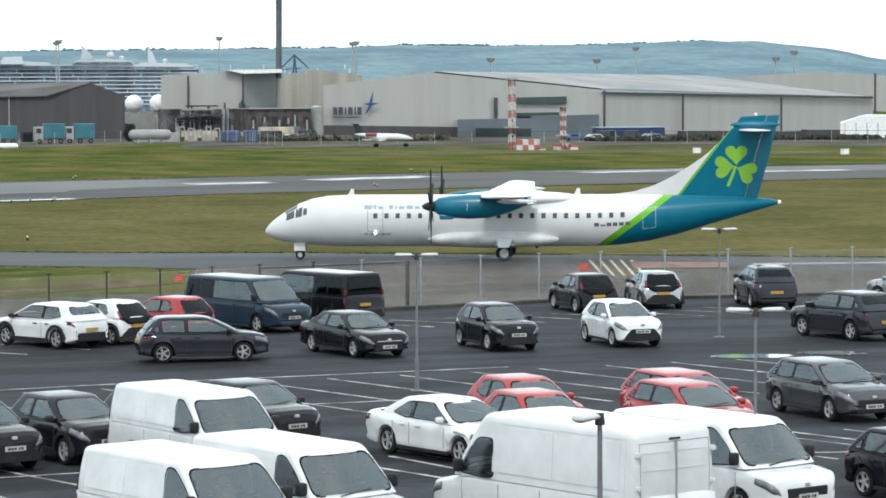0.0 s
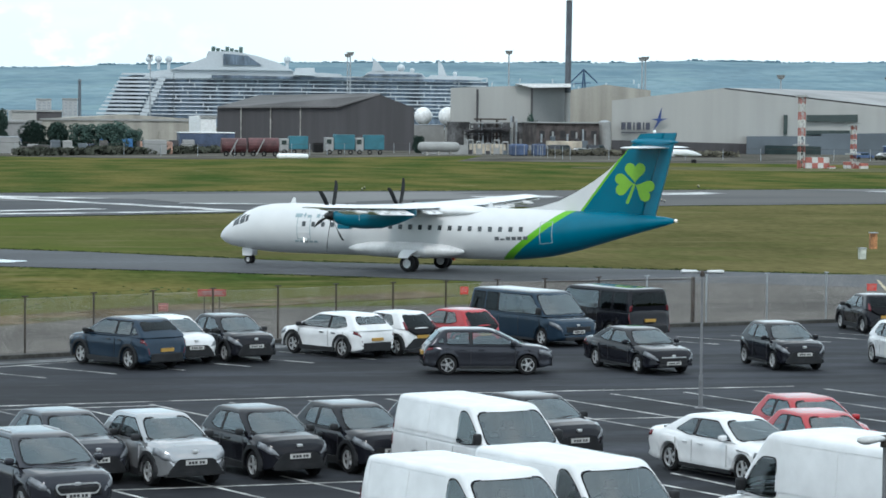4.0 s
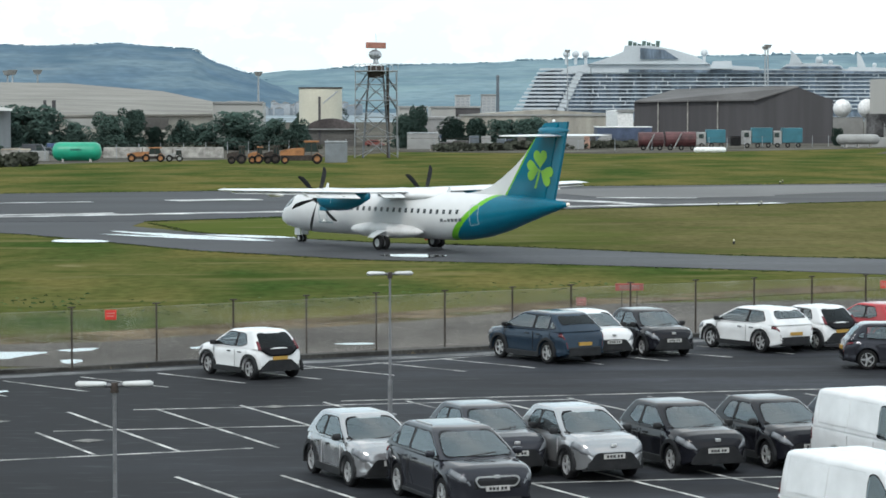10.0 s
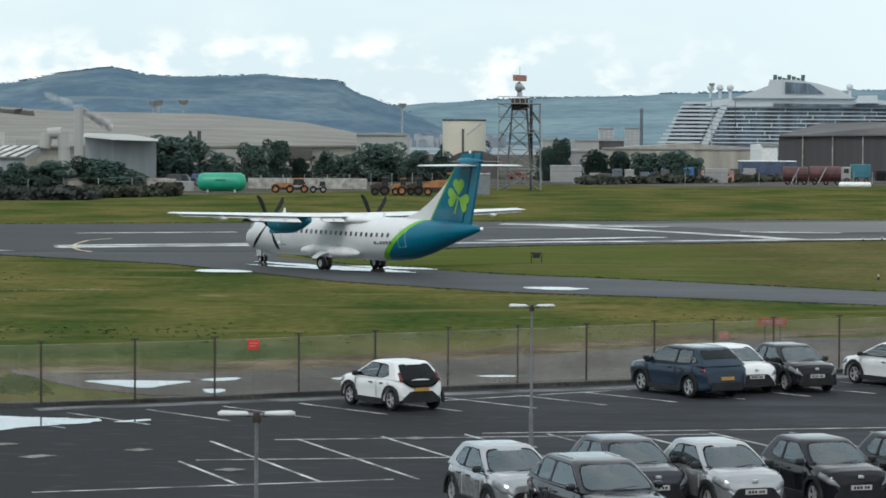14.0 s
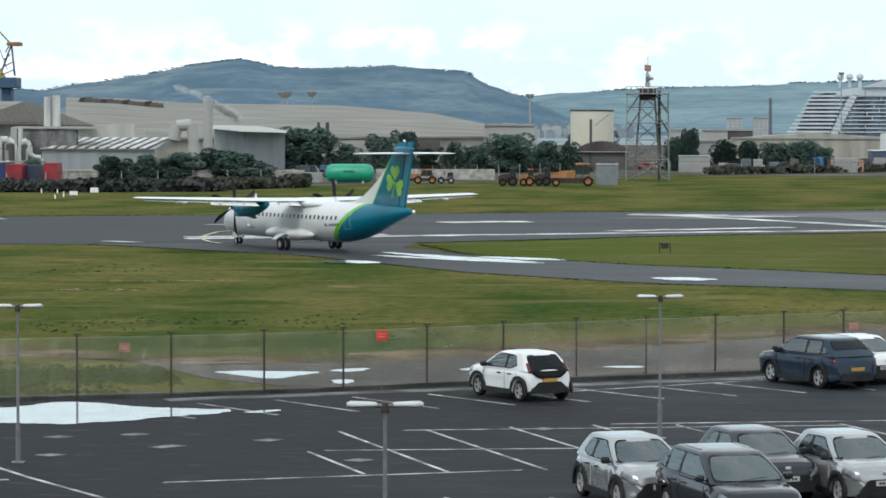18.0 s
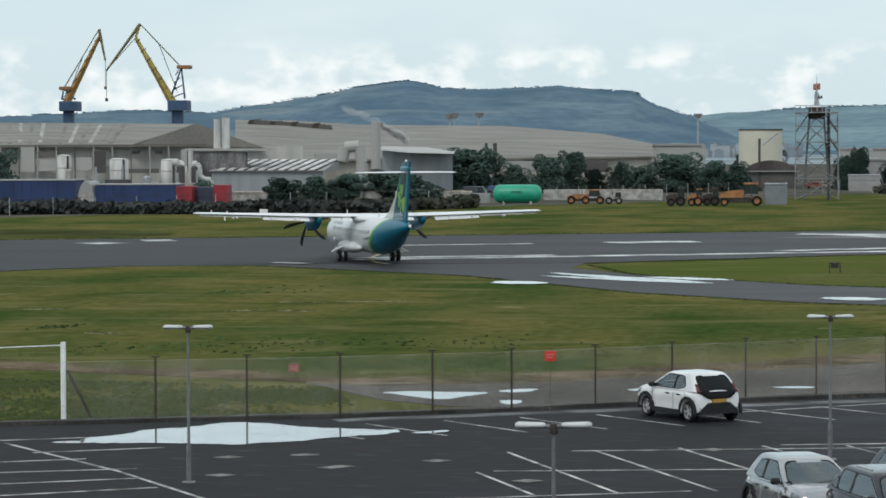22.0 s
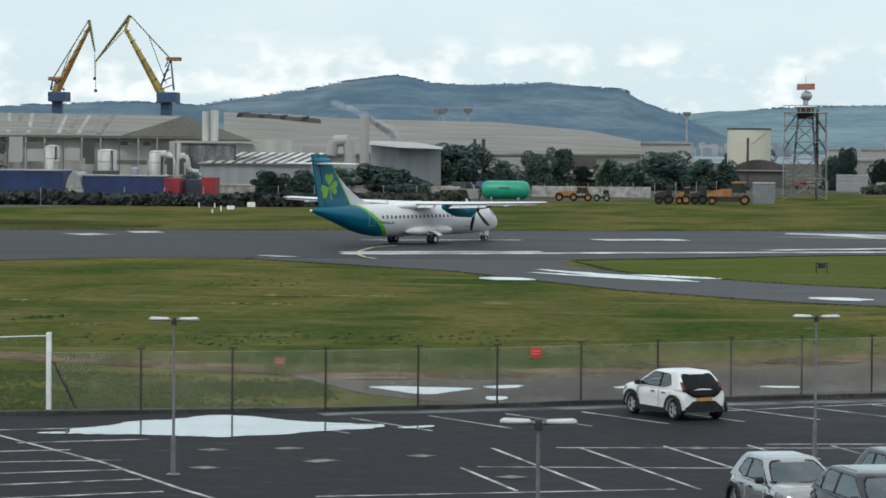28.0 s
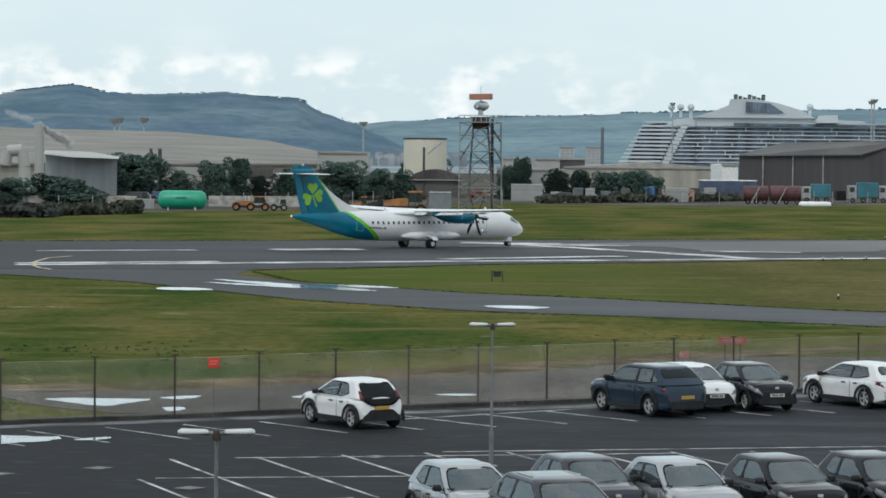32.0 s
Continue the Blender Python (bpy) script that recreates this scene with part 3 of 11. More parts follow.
# aircraft works: gabled end with the sign, long low side, two-storey office
works = thing("aircraft_works", "large pale grey aircraft works with a blue star sign", "factory")
TL, PK, TR = (158.34, 632.00, 11.83), (185.17, 632.00, 15.04), (226.29, 632.00, 10.99)
block("gable_wall", [down(TL), down(TR), TR, PK, TL], 4, CLAD_GREY, "", works)
block("plinth", [(158.15, 631.00, 0.02), (190.30, 631.00, -0.23), (190.31, 631.00, 2.14), (158.16, 631.00, 2.75)], 1, CLAD_DARK, "", works)
e1, e2 = (226.29, 632.00, 9.92), (323.66, 690.00, 8.75)
block("side_wall", [down(e1), down(e2), e2, e1], 4, CLAD_GREY, "", works)
bm = bmesh.new()
roof_pts = [Vector(PK), Vector(TR), Vector(e2), Vector((332.26, 760.00, 9.85)), Vector((318.22, 800.00, 15.49)), Vector((253.59, 800.00, 16.60))]
loft(bm, [roof_pts, [p + Vector((0, 0, -0.3)) for p in roof_pts]])
part("roof", tidy(bm), ROOF_GREY, works)
block("eave_strip", [(225.93, 631.00, 9.78), (322.72, 688.00, 8.30), (322.72, 688.00, 8.90), (225.93, 631.00, 10.18)], 1, CLAD_DARK, "", works)
for q in ((252.33, 647.00, 9.19), (287.35, 668.00, 8.83), (225.86, 630.00, 10.58), (322.86, 688.00, 15.04)):
    part("downpipe", rod(bmesh.new(), (q[0], q[1] - 1, 0), (q[0], q[1] - 1, q[2]), 0.3), CLAD_DARK, works)
# the works further back
block("rear_hall", [(164.36, 700.00, 0.18), (185.43, 700.00, 0.03), (185.51, 700.00, 14.90), (173.62, 700.00, 16.21), (164.47, 700.00, 14.79)], 60, CLAD_BEIGE, "", works)
block("rear_hall", [(332.06, 830.00, 9.37), (420.30, 830.00, 1.75), (420.23, 830.00, 14.53), (368.68, 830.00, 16.78), (332.06, 830.00, 14.69)], 60, CLAD_GREY, "", works)
block("office", [(187.58, 622.00, -0.36), (222.00, 622.00, -1.03), (222.01, 622.00, 4.90), (205.37, 622.00, 4.60), (205.36, 622.00, 4.07), (187.60, 622.00, 3.92)], 12, CLAD_SLATE, "slate blue office annexe", works)
for quad in ([(204.72, 631.00, 7.47), (217.17, 631.00, 7.42), (217.18, 631.00, 9.15), (204.72, 631.00, 8.93)], [(204.71, 631.00, 4.30), (215.34, 631.00, 4.23), (215.34, 631.00, 5.43), (204.71, 631.00, 5.35)], [(199.15, 631.00, 4.33), (200.12, 631.00, 4.32), (200.14, 631.00, 8.94), (199.17, 631.00, 8.95)],
             [(191.63, 621.00, -0.12), (205.02, 621.00, -0.36), (205.03, 621.00, 1.73), (191.63, 621.00, 1.95)]):
    block("window", quad, 1, GLASS, "", works)
# sign: a blue star and plain bars
sx, sy, sz = (169.21, 631.00, 7.50)
bm = bmesh.new()
star = []
for i, (rx, a) in enumerate(((2.9, 78), (0.42, 40), (2.1, 8), (0.42, -35), (2.8, -118), (0.42, 215), (1.9, 176), (0.42, 135))):
    star.append((sx + rx * math.cos(radians(a)), sz + rx * math.sin(radians(a))))
prism(bm, star, sy - 0.6, sy - 0.2)
part("star_sign", tidy(bm), mat("blue sign paint", (0.025, 0.055, 0.2), 0.5, 0, 0.05), works, "blue four-pointed star sign")
for p0, p1 in (((160.32, 631.00, 5.20), (161.27, 631.00, 6.88)), ((161.66, 631.00, 5.19), (162.61, 631.00, 6.87)), ((163.14, 631.00, 5.18), (163.42, 631.00, 6.87)), ((163.94, 631.00, 5.18), (164.90, 631.00, 6.86)), ((165.42, 631.00, 5.17), (165.70, 631.00, 6.86)), ((166.10, 631.00, 5.17), (167.05, 631.00, 6.85)), ((160.32, 631.00, 4.42), (166.36, 631.00, 4.64))):
    bm = box(bmesh.new(), p0[0], p1[0], sy - 0.5, sy - 0.2, p0[2], p1[2])
    part("sign_bar", bm, mat("grey sign paint", (0.05, 0.055, 0.08), 0.6, 0, 0.05), works)

# the long works hall with the tan roof
hall = thing("works_hall", "long low works hall with a weathered tan roof", "factory")
bm = bmesh.new()
rp = [Vector(p) for p in ((-106.54, 555.00, 6.34), (-25.47, 600.00, 6.79), (-27.17, 640.00, 9.49), (-42.02, 700.00, 12.12), (-67.80, 720.00, 14.29), (-105.74, 720.00, 14.82), (-123.39, 720.00, 16.03), (-138.17, 720.00, 16.21))]
loft(bm, [rp, [p + Vector((0, 0, -0.4)) for p in rp]])
part("roof", tidy(bm), ROOF_TAN, hall)
w1, w2 = (-106.74, 556.00, 6.56), (-25.51, 601.00, 6.91)
block("front_wall", [down(w1), down(w2), w2, w1], 3, CLAD_BEIGE, "", hall)
left_hall = thing("works_hall", "low beige works hall with ribbed skylights", "factory")
block("front_wall", [down((-203.42, 540.00, 9.29)), down((-90.35, 540.00, 8.78)), (-90.35, 540.00, 9.11), (-203.41, 540.00, 9.85)], 4, mat("pale washed cladding", (0.4, 0.395, 0.37), 0.7, 0, 0.12, 0.05, 3, stretch=(6, 6, 0.4)), "", left_hall)
bm = bmesh.new()
rp = [Vector(p) for p in ((-202.66, 538.00, 9.62), (-123.84, 538.00, 9.49), (-123.80, 600.00, 14.09), (-225.95, 600.00, 15.21))]
loft(bm, [rp, [p + Vector((0, 0, -0.4)) for p in rp]])
part("roof", tidy(bm), ROOF_TAN, left_hall)
block("gable_wall", [(-123.61, 537.00, 9.16), (-97.56, 537.00, 8.90), (-110.80, 537.00, 13.61)], 40, ROOF_TAN, "", left_hall)
SKYLIGHT = mat("dull roof light sheets", (0.255, 0.25, 0.23), 0.7, 0, 0.2, 0.2, 2)
ROOF_DIRTY = mat("dirty roof sheets", (0.14, 0.133, 0.118), 0.8, 0, 0.25, 0.2, 2)
for i in range(30):
    f = 0.22 + 0.025 * i
    q0, q1 = Vector(rp[0]).lerp(rp[1], f), Vector(rp[3]).lerp(rp[2], f) + Vector((-10.0, 0, 0))
    bm = bmesh.new()
    w, u = Vector((0.4, 0, 0)), Vector((0, 0, 0.15))
    m0, m1 = q0.lerp(q1, 0.06), q0.lerp(q1, 0.97)
    loft(bm, [[m0 - w + u, m0 + w + u, m0 + w, m0 - w], [m1 - w + u, m1 + w + u, m1 + w, m1 - w]])
    part("skylight", tidy(bm), (SKYLIGHT, ROOF_DIRTY, SKYLIGHT, ROOF_TAN, ROOF_DIRTY)[i % 5], left_hall)

# boiler house by the short white stack
shed = thing("works_shed", "pale grey works shed with low pitched roof", "shed")
SHEDBLUE = mat("blue grey shed sheets", (0.26, 0.28, 0.295), 0.7, 0, 0.08, 0.1, 3, stretch=(6, 6, 0.4))
block("wall", [down((-72.15, 520.00, 6.03)), down((-66.35, 516.00, 6.04)), (-66.34, 516.00, 8.12), (-72.14, 520.00, 8.54)], 25, SHEDBLUE, "", shed)
block("wall", [down((-66.35, 516.00, 6.04)), down((-58.95, 520.00, 6.01)), (-58.95, 520.00, 7.69), (-66.34, 516.00, 8.12)], 25, SHEDBLUE, "", shed)
block("roof", [(-71.73, 514.00, 8.33), (-65.83, 512.00, 7.81), (-57.96, 514.00, 7.59), (-59.76, 530.00, 7.99), (-66.75, 545.00, 8.86), (-74.91, 540.00, 9.09)], 0.5, CLAD_GREY, "", shed)
PALE_STRIP = mat("pale roof light strip", (0.45, 0.45, 0.43), 0.7, 0, 0.2, 0.3, 3)
rack = thing("works_shed", "low beige shed with ribbed roof panels", "shed")
block("wall", [down((-100.32, 500.00, 4.7)), down((-80.0, 500.00, 4.7)), (-80.0, 500.00, 4.66), (-100.32, 500.00, 4.7)], 22, SHEDBLUE, "", rack)
part("roof", tidy(loft(bmesh.new(), [[(-100.6, 499.4, 4.75), (-79.8, 499.4, 4.7), (-79.8, 499.4, 4.55), (-100.6, 499.4, 4.6)], [(-99.4, 522.0, 6.45), (-80.6, 522.0, 6.6), (-80.6, 522.0, 4.5), (-99.4, 522.0, 4.5)]])), ROOF_GREY, rack)
for i in range(10):
    p0, p1 = Vector((-98.6 + 1.85 * i, 499.3, 4.85)), Vector((-97.9 + 1.85 * i, 521.5, 6.58))
    part("roof_panel", tidy(loft(bmesh.new(), [[p + Vector((a, 0, b)) for a, b in ((-0.5, -0.1), (0.5, -0.1), (0.5, 0.12), (-0.5, 0.12))] for p in (p0, p1)])), PALE_STRIP, rack)
    part("roof_gap", tidy(loft(bmesh.new(), [[p + Vector((0.72 + a, 0, b)) for a, b in ((-0.2, -0.1), (0.2, -0.1), (0.2, 0.06), (-0.2, 0.06))] for p in (p0, p1)])), CLAD_DARK, rack)


def pipe_stack(bends, r, label, material=CLAD_GREY, name="exhaust_stack"):
    ob = thing(name, label, "chimney")
    for p, q in zip(bends, bends[1:]):
        part("pipe", rod(bmesh.new(), p, q, r, r, 12), material, ob)
    return ob


pipe_stack([down((-70.47, 500.00, 13.38)), (-70.47, 500.00, 13.38)], 0.85, "white round works chimney with steam", CLAD_GREY)
PALE_TANK = mat("pale weathered tank paint", (0.46, 0.46, 0.44), 0.6, 0, 0.12, 0.3, 4, stretch=(3, 3, 0.5))
pipe_stack([down((-100.83, 508.00, 14.08)), (-100.83, 508.00, 14.08)], 0.66, "pale grey ribbed works chimney", PALE_TANK)
pipe_stack([down((-99.22, 508.00, 14.33)), (-99.22, 508.00, 14.33)], 0.74, "pale slim works chimney", PALE_TANK)
annexe = thing("works_shed", "dark stained concrete annexe between the works halls", "shed")
block("wall", [down((-105.24, 503, 0)), down((-94.3, 503, 0)), (-94.3, 503, 8.1), (-105.24, 503, 8.27)], 6, mat("dark stained concrete", (0.1, 0.1, 0.1), 0.9, 0, 0.5, 0.3, 3, stretch=(2, 2, 0.5)), "", annexe)
block("roof", [(-105.6, 502.5, 8.3), (-89.6, 502.5, 8.3), (-89.6, 502.5, 8.7), (-105.6, 502.5, 8.75)], 8, CLAD_GREY, "", annexe)


def round_tank(x, y, r, h, label):
    """An upright tank with hoops, a rounded lid and a ladder."""
    ob = thing("silo", label, "tank", "works tanks")
    part("shell", rod(bmesh.new(), (x, y, -0.2), (x, y, h - 0.35), r, r, 20), PALE_TANK, ob, smooth=True)
    part("lid", loft(bmesh.new(), [[(x + k * math.cos(a), y + k * math.sin(a), z) for a in [2 * math.pi * i / 20 for i in range(20)]] for k, z in ((r, h - 0.35), (r * 0.92, h - 0.15), (r * 0.6, h - 0.03), (r * 0.2, h))]), PALE_TANK, ob, smooth=True)
    for f in (0.35, 0.7):
        part("hoop", rod(bmesh.new(), (x, y, h * f), (x, y, h * f + 0.12), r + 0.04, r + 0.04, 20), CLAD_BEIGE, ob)
    part("ladder", box(bmesh.new(), x + r * 0.6, x + r * 0.6 + 0.3, y - r, y - r * 0.75, -0.2, h - 0.2), CLAD_DARK, ob)
    return ob


round_tank(-119.75, 470, 1.2, 7.76, "pale round process tank beside the works hall")
round_tank(-110.24, 470, 1.6, 7.13, "wide pale round process tank in the works yard")
round_tank(-101.13, 468, 1.4, 7.0, "pale domed process tank with a bent duct")
pipe_stack([(-100.2, 466.5, 6.4), (-99.3, 466.5, 6.4), (-98.45, 466.5, 5.7), (-98.2, 466.5, 4.6), down((-98.16, 466.5, 2.78))], 0.62, "pale grey bent exhaust duct", PALE_TANK, "exhaust_duct")
pipe_stack([(-96.9, 465, 3.8), (-96.5, 465, 6.1), (-95.8, 465, 6.2), (-95.4, 465, 5.4), (-95.3, 465, 4.0), (-94.5, 465, 3.5), (-93.5, 465, 3.4), down((-93.5, 465, 3.4))], 0.5, "pale grey bent exhaust duct", PALE_TANK, "exhaust_duct")
pipe_stack([down((-98.10, 471, 8.4)), (-98.10, 471, 8.4)], 0.4, "pale grey upright vent pipe", PALE_TANK, "vent_pipe")
pipe_stack([down((-56.77, 560, 9.6)), (-56.77, 560, 9.6)], 0.3, "thin dark works flue", CLAD_DARK)
pipe_stack([down((-55.0, 560, 9.6)), (-55.0, 560, 9.6)], 0.38, "thin dark works flue", CLAD_DARK)
pipe_stack([(-74.98, 490.00, 6.37), (-74.47, 490.00, 8.84), (-71.97, 490.00, 9.04), (-71.58, 490.00, 6.17), down((-71.58, 490.00, 5.38))], 1.0, "pale grey bent exhaust duct", CLAD_GREY, "exhaust_duct")

# storage tank
tank = thing("storage_tank", "cream cylindrical storage tank with a slanting stair", "tank")
c0, r0 = (-2.76, 620.00, 12.25), (1.95, 620.00, 12.25)
R = r0[0] - c0[0]
part("shell", rod(bmesh.new(), (c0[0], 620, -0.2), (c0[0], 620, c0[2]), R, R, 32), mat("cream tank paint", (0.55, 0.53, 0.44), 0.6, 0, 0.06, 0.1, 3), tank)
part("rim", rod(bmesh.new(), (c0[0], 620, c0[2]), (c0[0], 620, c0[2] + 0.3), R + 0.12, R + 0.12, 32), DARKSTEEL, tank)
part("stair", rod(bmesh.new(), (-2.23, 612.00, 9.02), (0.94, 612.00, 11.59), 0.16, 0.16, 6), GALV, tank)
pipe_stack([down((-2.91, 600.00, 10.45)), (-2.91, 600.00, 10.45)], 0.26, "grey slim exhaust pipe", CLAD_DARK)

TAKEN = []


def free_y(x, y, half, deep, step):
    """The first free depth behind y for something of that half width and depth."""
    while any(abs(x - a) < half + b and y < c + d and c < y + deep for a, b, c, d in TAKEN):
        y += step
    TAKEN.append((x, half, y, deep))
    return y


# radar tower
TOWERSTEEL = mat("dull weathered tower steel", (0.1, 0.108, 0.118), 0.6, 0.3, 0.2, 1, 12)
tower = thing("radar_tower", "galvanised steel lattice radar tower with rotating antenna", "tower")
tx, ty, tz = (7.10, 470.00, 14.25)
zt = tz
corner = [(-1, -1), (1, -1), (1, 1), (-1, 1)]
LIGHTSTEEL = mat("pale galvanised tower steel", (0.24, 0.25, 0.26), 0.5, 0.5, 0.15, 1, 12)
LEVELS = [0.0, 3.4, 6.6, 9.4, 12.0, zt]


def frame_tower(half, r_leg, r_tie, legm, tiem):
    """A square lattice: four legs, ties at each level, one diagonal a bay turned from bay to bay; half(z): half its width."""
    for cx, cy in corner:
        part("leg", rod(bmesh.new(), (tx + cx * half(0), ty + cy * half(0), -0.2), (tx + cx * half(zt), ty + cy * half(zt), zt), r_leg, r_leg * 0.85, 6), legm, tower)
    for (ax_, ay_), (bx_, by_) in zip(corner, corner[1:] + corner[:1]):
        for k, (z0, z1) in enumerate(zip(LEVELS, LEVELS[1:])):
            h0, h1 = half(z0), half(z1)
            p, q = (tx + ax_ * h0, ty + ay_ * h0, z0), (tx + bx_ * h1, ty + by_ * h1, z1)
            if k % 2:
                p, q = (tx + bx_ * h0, ty + by_ * h0, z0), (tx + ax_ * h1, ty + ay_ * h1, z1)
            part("brace", rod(bmesh.new(), p, q, r_tie, r_tie, 5), tiem, tower)
            part("strut", rod(bmesh.new(), (tx + ax_ * h1, ty + ay_ * h1, z1), (tx + bx_ * h1, ty + by_ * h1, z1), r_tie, r_tie, 5), tiem, tower)


frame_tower(lambda z: 3.55 - 0.15 * z / zt, 0.07, 0.055, LIGHTSTEEL, LIGHTSTEEL)
frame_tower(lambda z: 2.2 - 1.05 * z / zt, 0.16, 0.08, TOWERSTEEL, LIGHTSTEEL)
for cx, cy in corner:
    for z0, z1 in ((8.0, 11.6), (11.0, zt)):
        part("outrigger", rod(bmesh.new(), (tx + cx * 3.45, ty + cy * 3.45, z0), (tx + cx * 1.2, ty + cy * 1.2, z1), 0.1, 0.1, 5), TOWERSTEEL, tower)
part("stair_column", rod(bmesh.new(), (tx + 2.0, ty - 1.2, -0.2), (tx + 1.9, ty - 1.2, zt + 0.6), 0.26, 0.24, 8), DARKSTEEL, tower)
part("landing", box(bmesh.new(), tx - 3.5, tx + 3.5, ty - 3.5, ty + 3.5, 9.3, 9.42), LIGHTSTEEL, tower)
part("cabin", box(bmesh.new(), tx - 1.35, tx + 1.35, ty - 1.35, ty + 1.35, zt - 1.1, zt + 0.9, 0.1), DARKSTEEL, tower)
part("platform", box(bmesh.new(), tx - 3.6, tx + 3.6, ty - 3.6, ty + 3.6, zt - 0.1, zt + 0.02), LIGHTSTEEL, tower)
for i in range(9):
    x = tx - 3.6 + 0.9 * i
    part("rail_post", rod(bmesh.new(), (x, ty - 3.6, zt), (x, ty - 3.6, zt + 1.1), 0.05, 0.05, 4), GALV, tower)
part("handrail", rod(bmesh.new(), (tx - 3.6, ty - 3.6, zt + 1.1), (tx + 3.6, ty - 3.6, zt + 1.1), 0.06, 0.06, 4), GALV, tower)
part("pedestal", rod(bmesh.new(), (tx, ty, zt + 1.1), (tx, ty, zt + 2.0), 0.5, 0.4, 10), GALV, tower)
antenna = new("antenna")
antenna.parent = tower
antenna.matrix_basis = pose(tx, ty, zt + 2.0)
bm = bmesh.new()
loft(bm, [[(1.75 * math.cos(a) * math.cos(b) * k, 0.35 - 0.5 * math.cos(b) ** 2 * k * k + (0.12 if k < 1 else 0), 0.85 * math.sin(a) * k + 0.7) for a in [2 * math.pi * i / 20 for i in range(20)]] for k, b in ((1.0, 0.0), (0.7, 0.0), (0.3, 0.0))])
part("dish", tidy(bm), GALV, antenna, "curved grey radar dish")
part("feed_horn", rod(bmesh.new(), (0, 0.3, 0.3), (0, 0.9, 0.6), 0.15, 0.25, 8), GALV, antenna)
part("mast", rod(bmesh.new(), (0, 0, 0), (0, 0, 2.0), 0.16, 0.12, 8), GALV, antenna)
part("bar_antenna", box(bmesh.new(), -2.45, 2.45, -0.25, 0.25, 1.75, 2.75, 0.08), mat("faded red array cover", (0.36, 0.15, 0.11), 0.6, 0, 0.15, 0.4, 5), antenna, "faded red bar antenna")
part("lightning_rod", rod(bmesh.new(), (0, 0, 2.7), (0, 0, 4.2), 0.05, 0.03, 5), GALV, antenna)


# cruise ship beyond the quays
ship = thing("cruise_ship", "large white cruise ship with many decks of balconies", "ship")
SD = 1650
sx0, sx1 = 107.47, 133.95
deck_pts = [down((107.47, 1650.00, 6.23)), down((339.36, 1650.00, 6.26)), (337.52, 1650.00, 27.20), (332.48, 1650.00, 27.86), (245.39, 1650.00, 28.44), (132.29, 1650.00, 30.33), (119.71, 1650.00, 27.35)]
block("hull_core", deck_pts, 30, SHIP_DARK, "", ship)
for i in range(11):
    f = i / 10
    z0_ = (107.47, 1650.00, 6.23)[2]
    z = z0_ + (deck_pts[5][2] - z0_) * (0.02 + 0.95 * f)
    x0 = sx0 + (sx1 - sx0) * 0.55 * f - 1.5
    x1 = (336.51, 1650.00, 27.86)[0]
    bm = box(bmesh.new(), x0, x1, SD - 1.2, SD + 6, z - 0.36, z + 0.22)
    part("deck_edge", bm, SHIP_WHITE, ship)
    bm = box(bmesh.new(), x0, x0 + 24 - f * 4, SD - 2.6 + f, SD - 0.6, z - 0.4, z + 0.75)
    part("stern_terrace", bm, SHIP_WHITE, ship)
    part("stern_pillar", box(bmesh.new(), x0 + 25 - f * 3, x0 + 29 - f * 3, SD - 2.2, SD - 0.4, z - 1.6, z + 1.0), SHIP_WHITE, ship)
block("upper_deck", [(132.13, 1648.00, 27.66), (251.77, 1648.00, 27.76), (248.42, 1648.00, 31.07), (208.43, 1648.00, 33.01), (158.62, 1648.00, 33.95), (137.09, 1648.00, 31.29)], 26, SHIP_WHITE, "", ship)
block("funnel_house", [(148.50, 1646.00, 32.59), (219.82, 1646.00, 32.66), (211.49, 1646.00, 37.27), (198.19, 1646.00, 41.21), (185.58, 1646.00, 43.50), (170.00, 1646.00, 43.48), (169.01, 1646.00, 39.86), (162.39, 1646.00, 37.22)], 20, SHIP_WHITE, "", ship)
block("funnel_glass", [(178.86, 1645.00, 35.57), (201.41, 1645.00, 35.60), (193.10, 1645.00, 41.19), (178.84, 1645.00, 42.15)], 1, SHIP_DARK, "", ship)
for k in range(7):
    q = (173.92, 1655.00, 44.01)
    x = q[0] + k * 2.7
    part("exhaust_pipe", rod(bmesh.new(), (x, 1655, q[2] - 1), (x + 0.3, 1655, q[2] + 2.4 - (k % 3) * 0.9), 1.1, 1.2, 8), mat("greenish exhaust cowl paint", (0.06, 0.1, 0.09), 0.7, 0, 0.3, 0.2, 2), ship)
for q in ((136.25, 1650.00, 38.57), (141.56, 1650.00, 38.58), (147.52, 1650.00, 38.59), (216.99, 1650.00, 39.33)):
    part("dome_post", rod(bmesh.new(), (q[0], q[1], q[2] - 6), (q[0], q[1], q[2]), 0.9, 0.9, 8), SHIP_WHITE, ship)
    bm = bmesh.new()
    bmesh.ops.create_uvsphere(bm, u_segments=14, v_segments=8, radius=2.1, matrix=Matrix.Translation(q))
    part("radio_dome", bm, SHIP_WHITE, ship, "white round radio dome")
block("upper_deck", [(219.43, 1643.00, 29.99), (232.71, 1643.00, 30.00), (232.03, 1643.00, 34.61), (221.07, 1643.00, 34.27)], 15, SHIP_WHITE, "", ship)
block("bridge", [(260.11, 1648.00, 28.43), (300.23, 1648.00, 28.47), (296.86, 1648.00, 32.11), (281.80, 1648.00, 33.42), (265.10, 1648.00, 32.74)], 15, SHIP_WHITE, "", ship)
block("bridge", [(298.56, 1648.00, 28.47), (333.75, 1648.00, 28.50), (330.38, 1648.00, 30.48), (302.56, 1648.00, 31.12)], 15, SHIP_WHITE, "", ship)
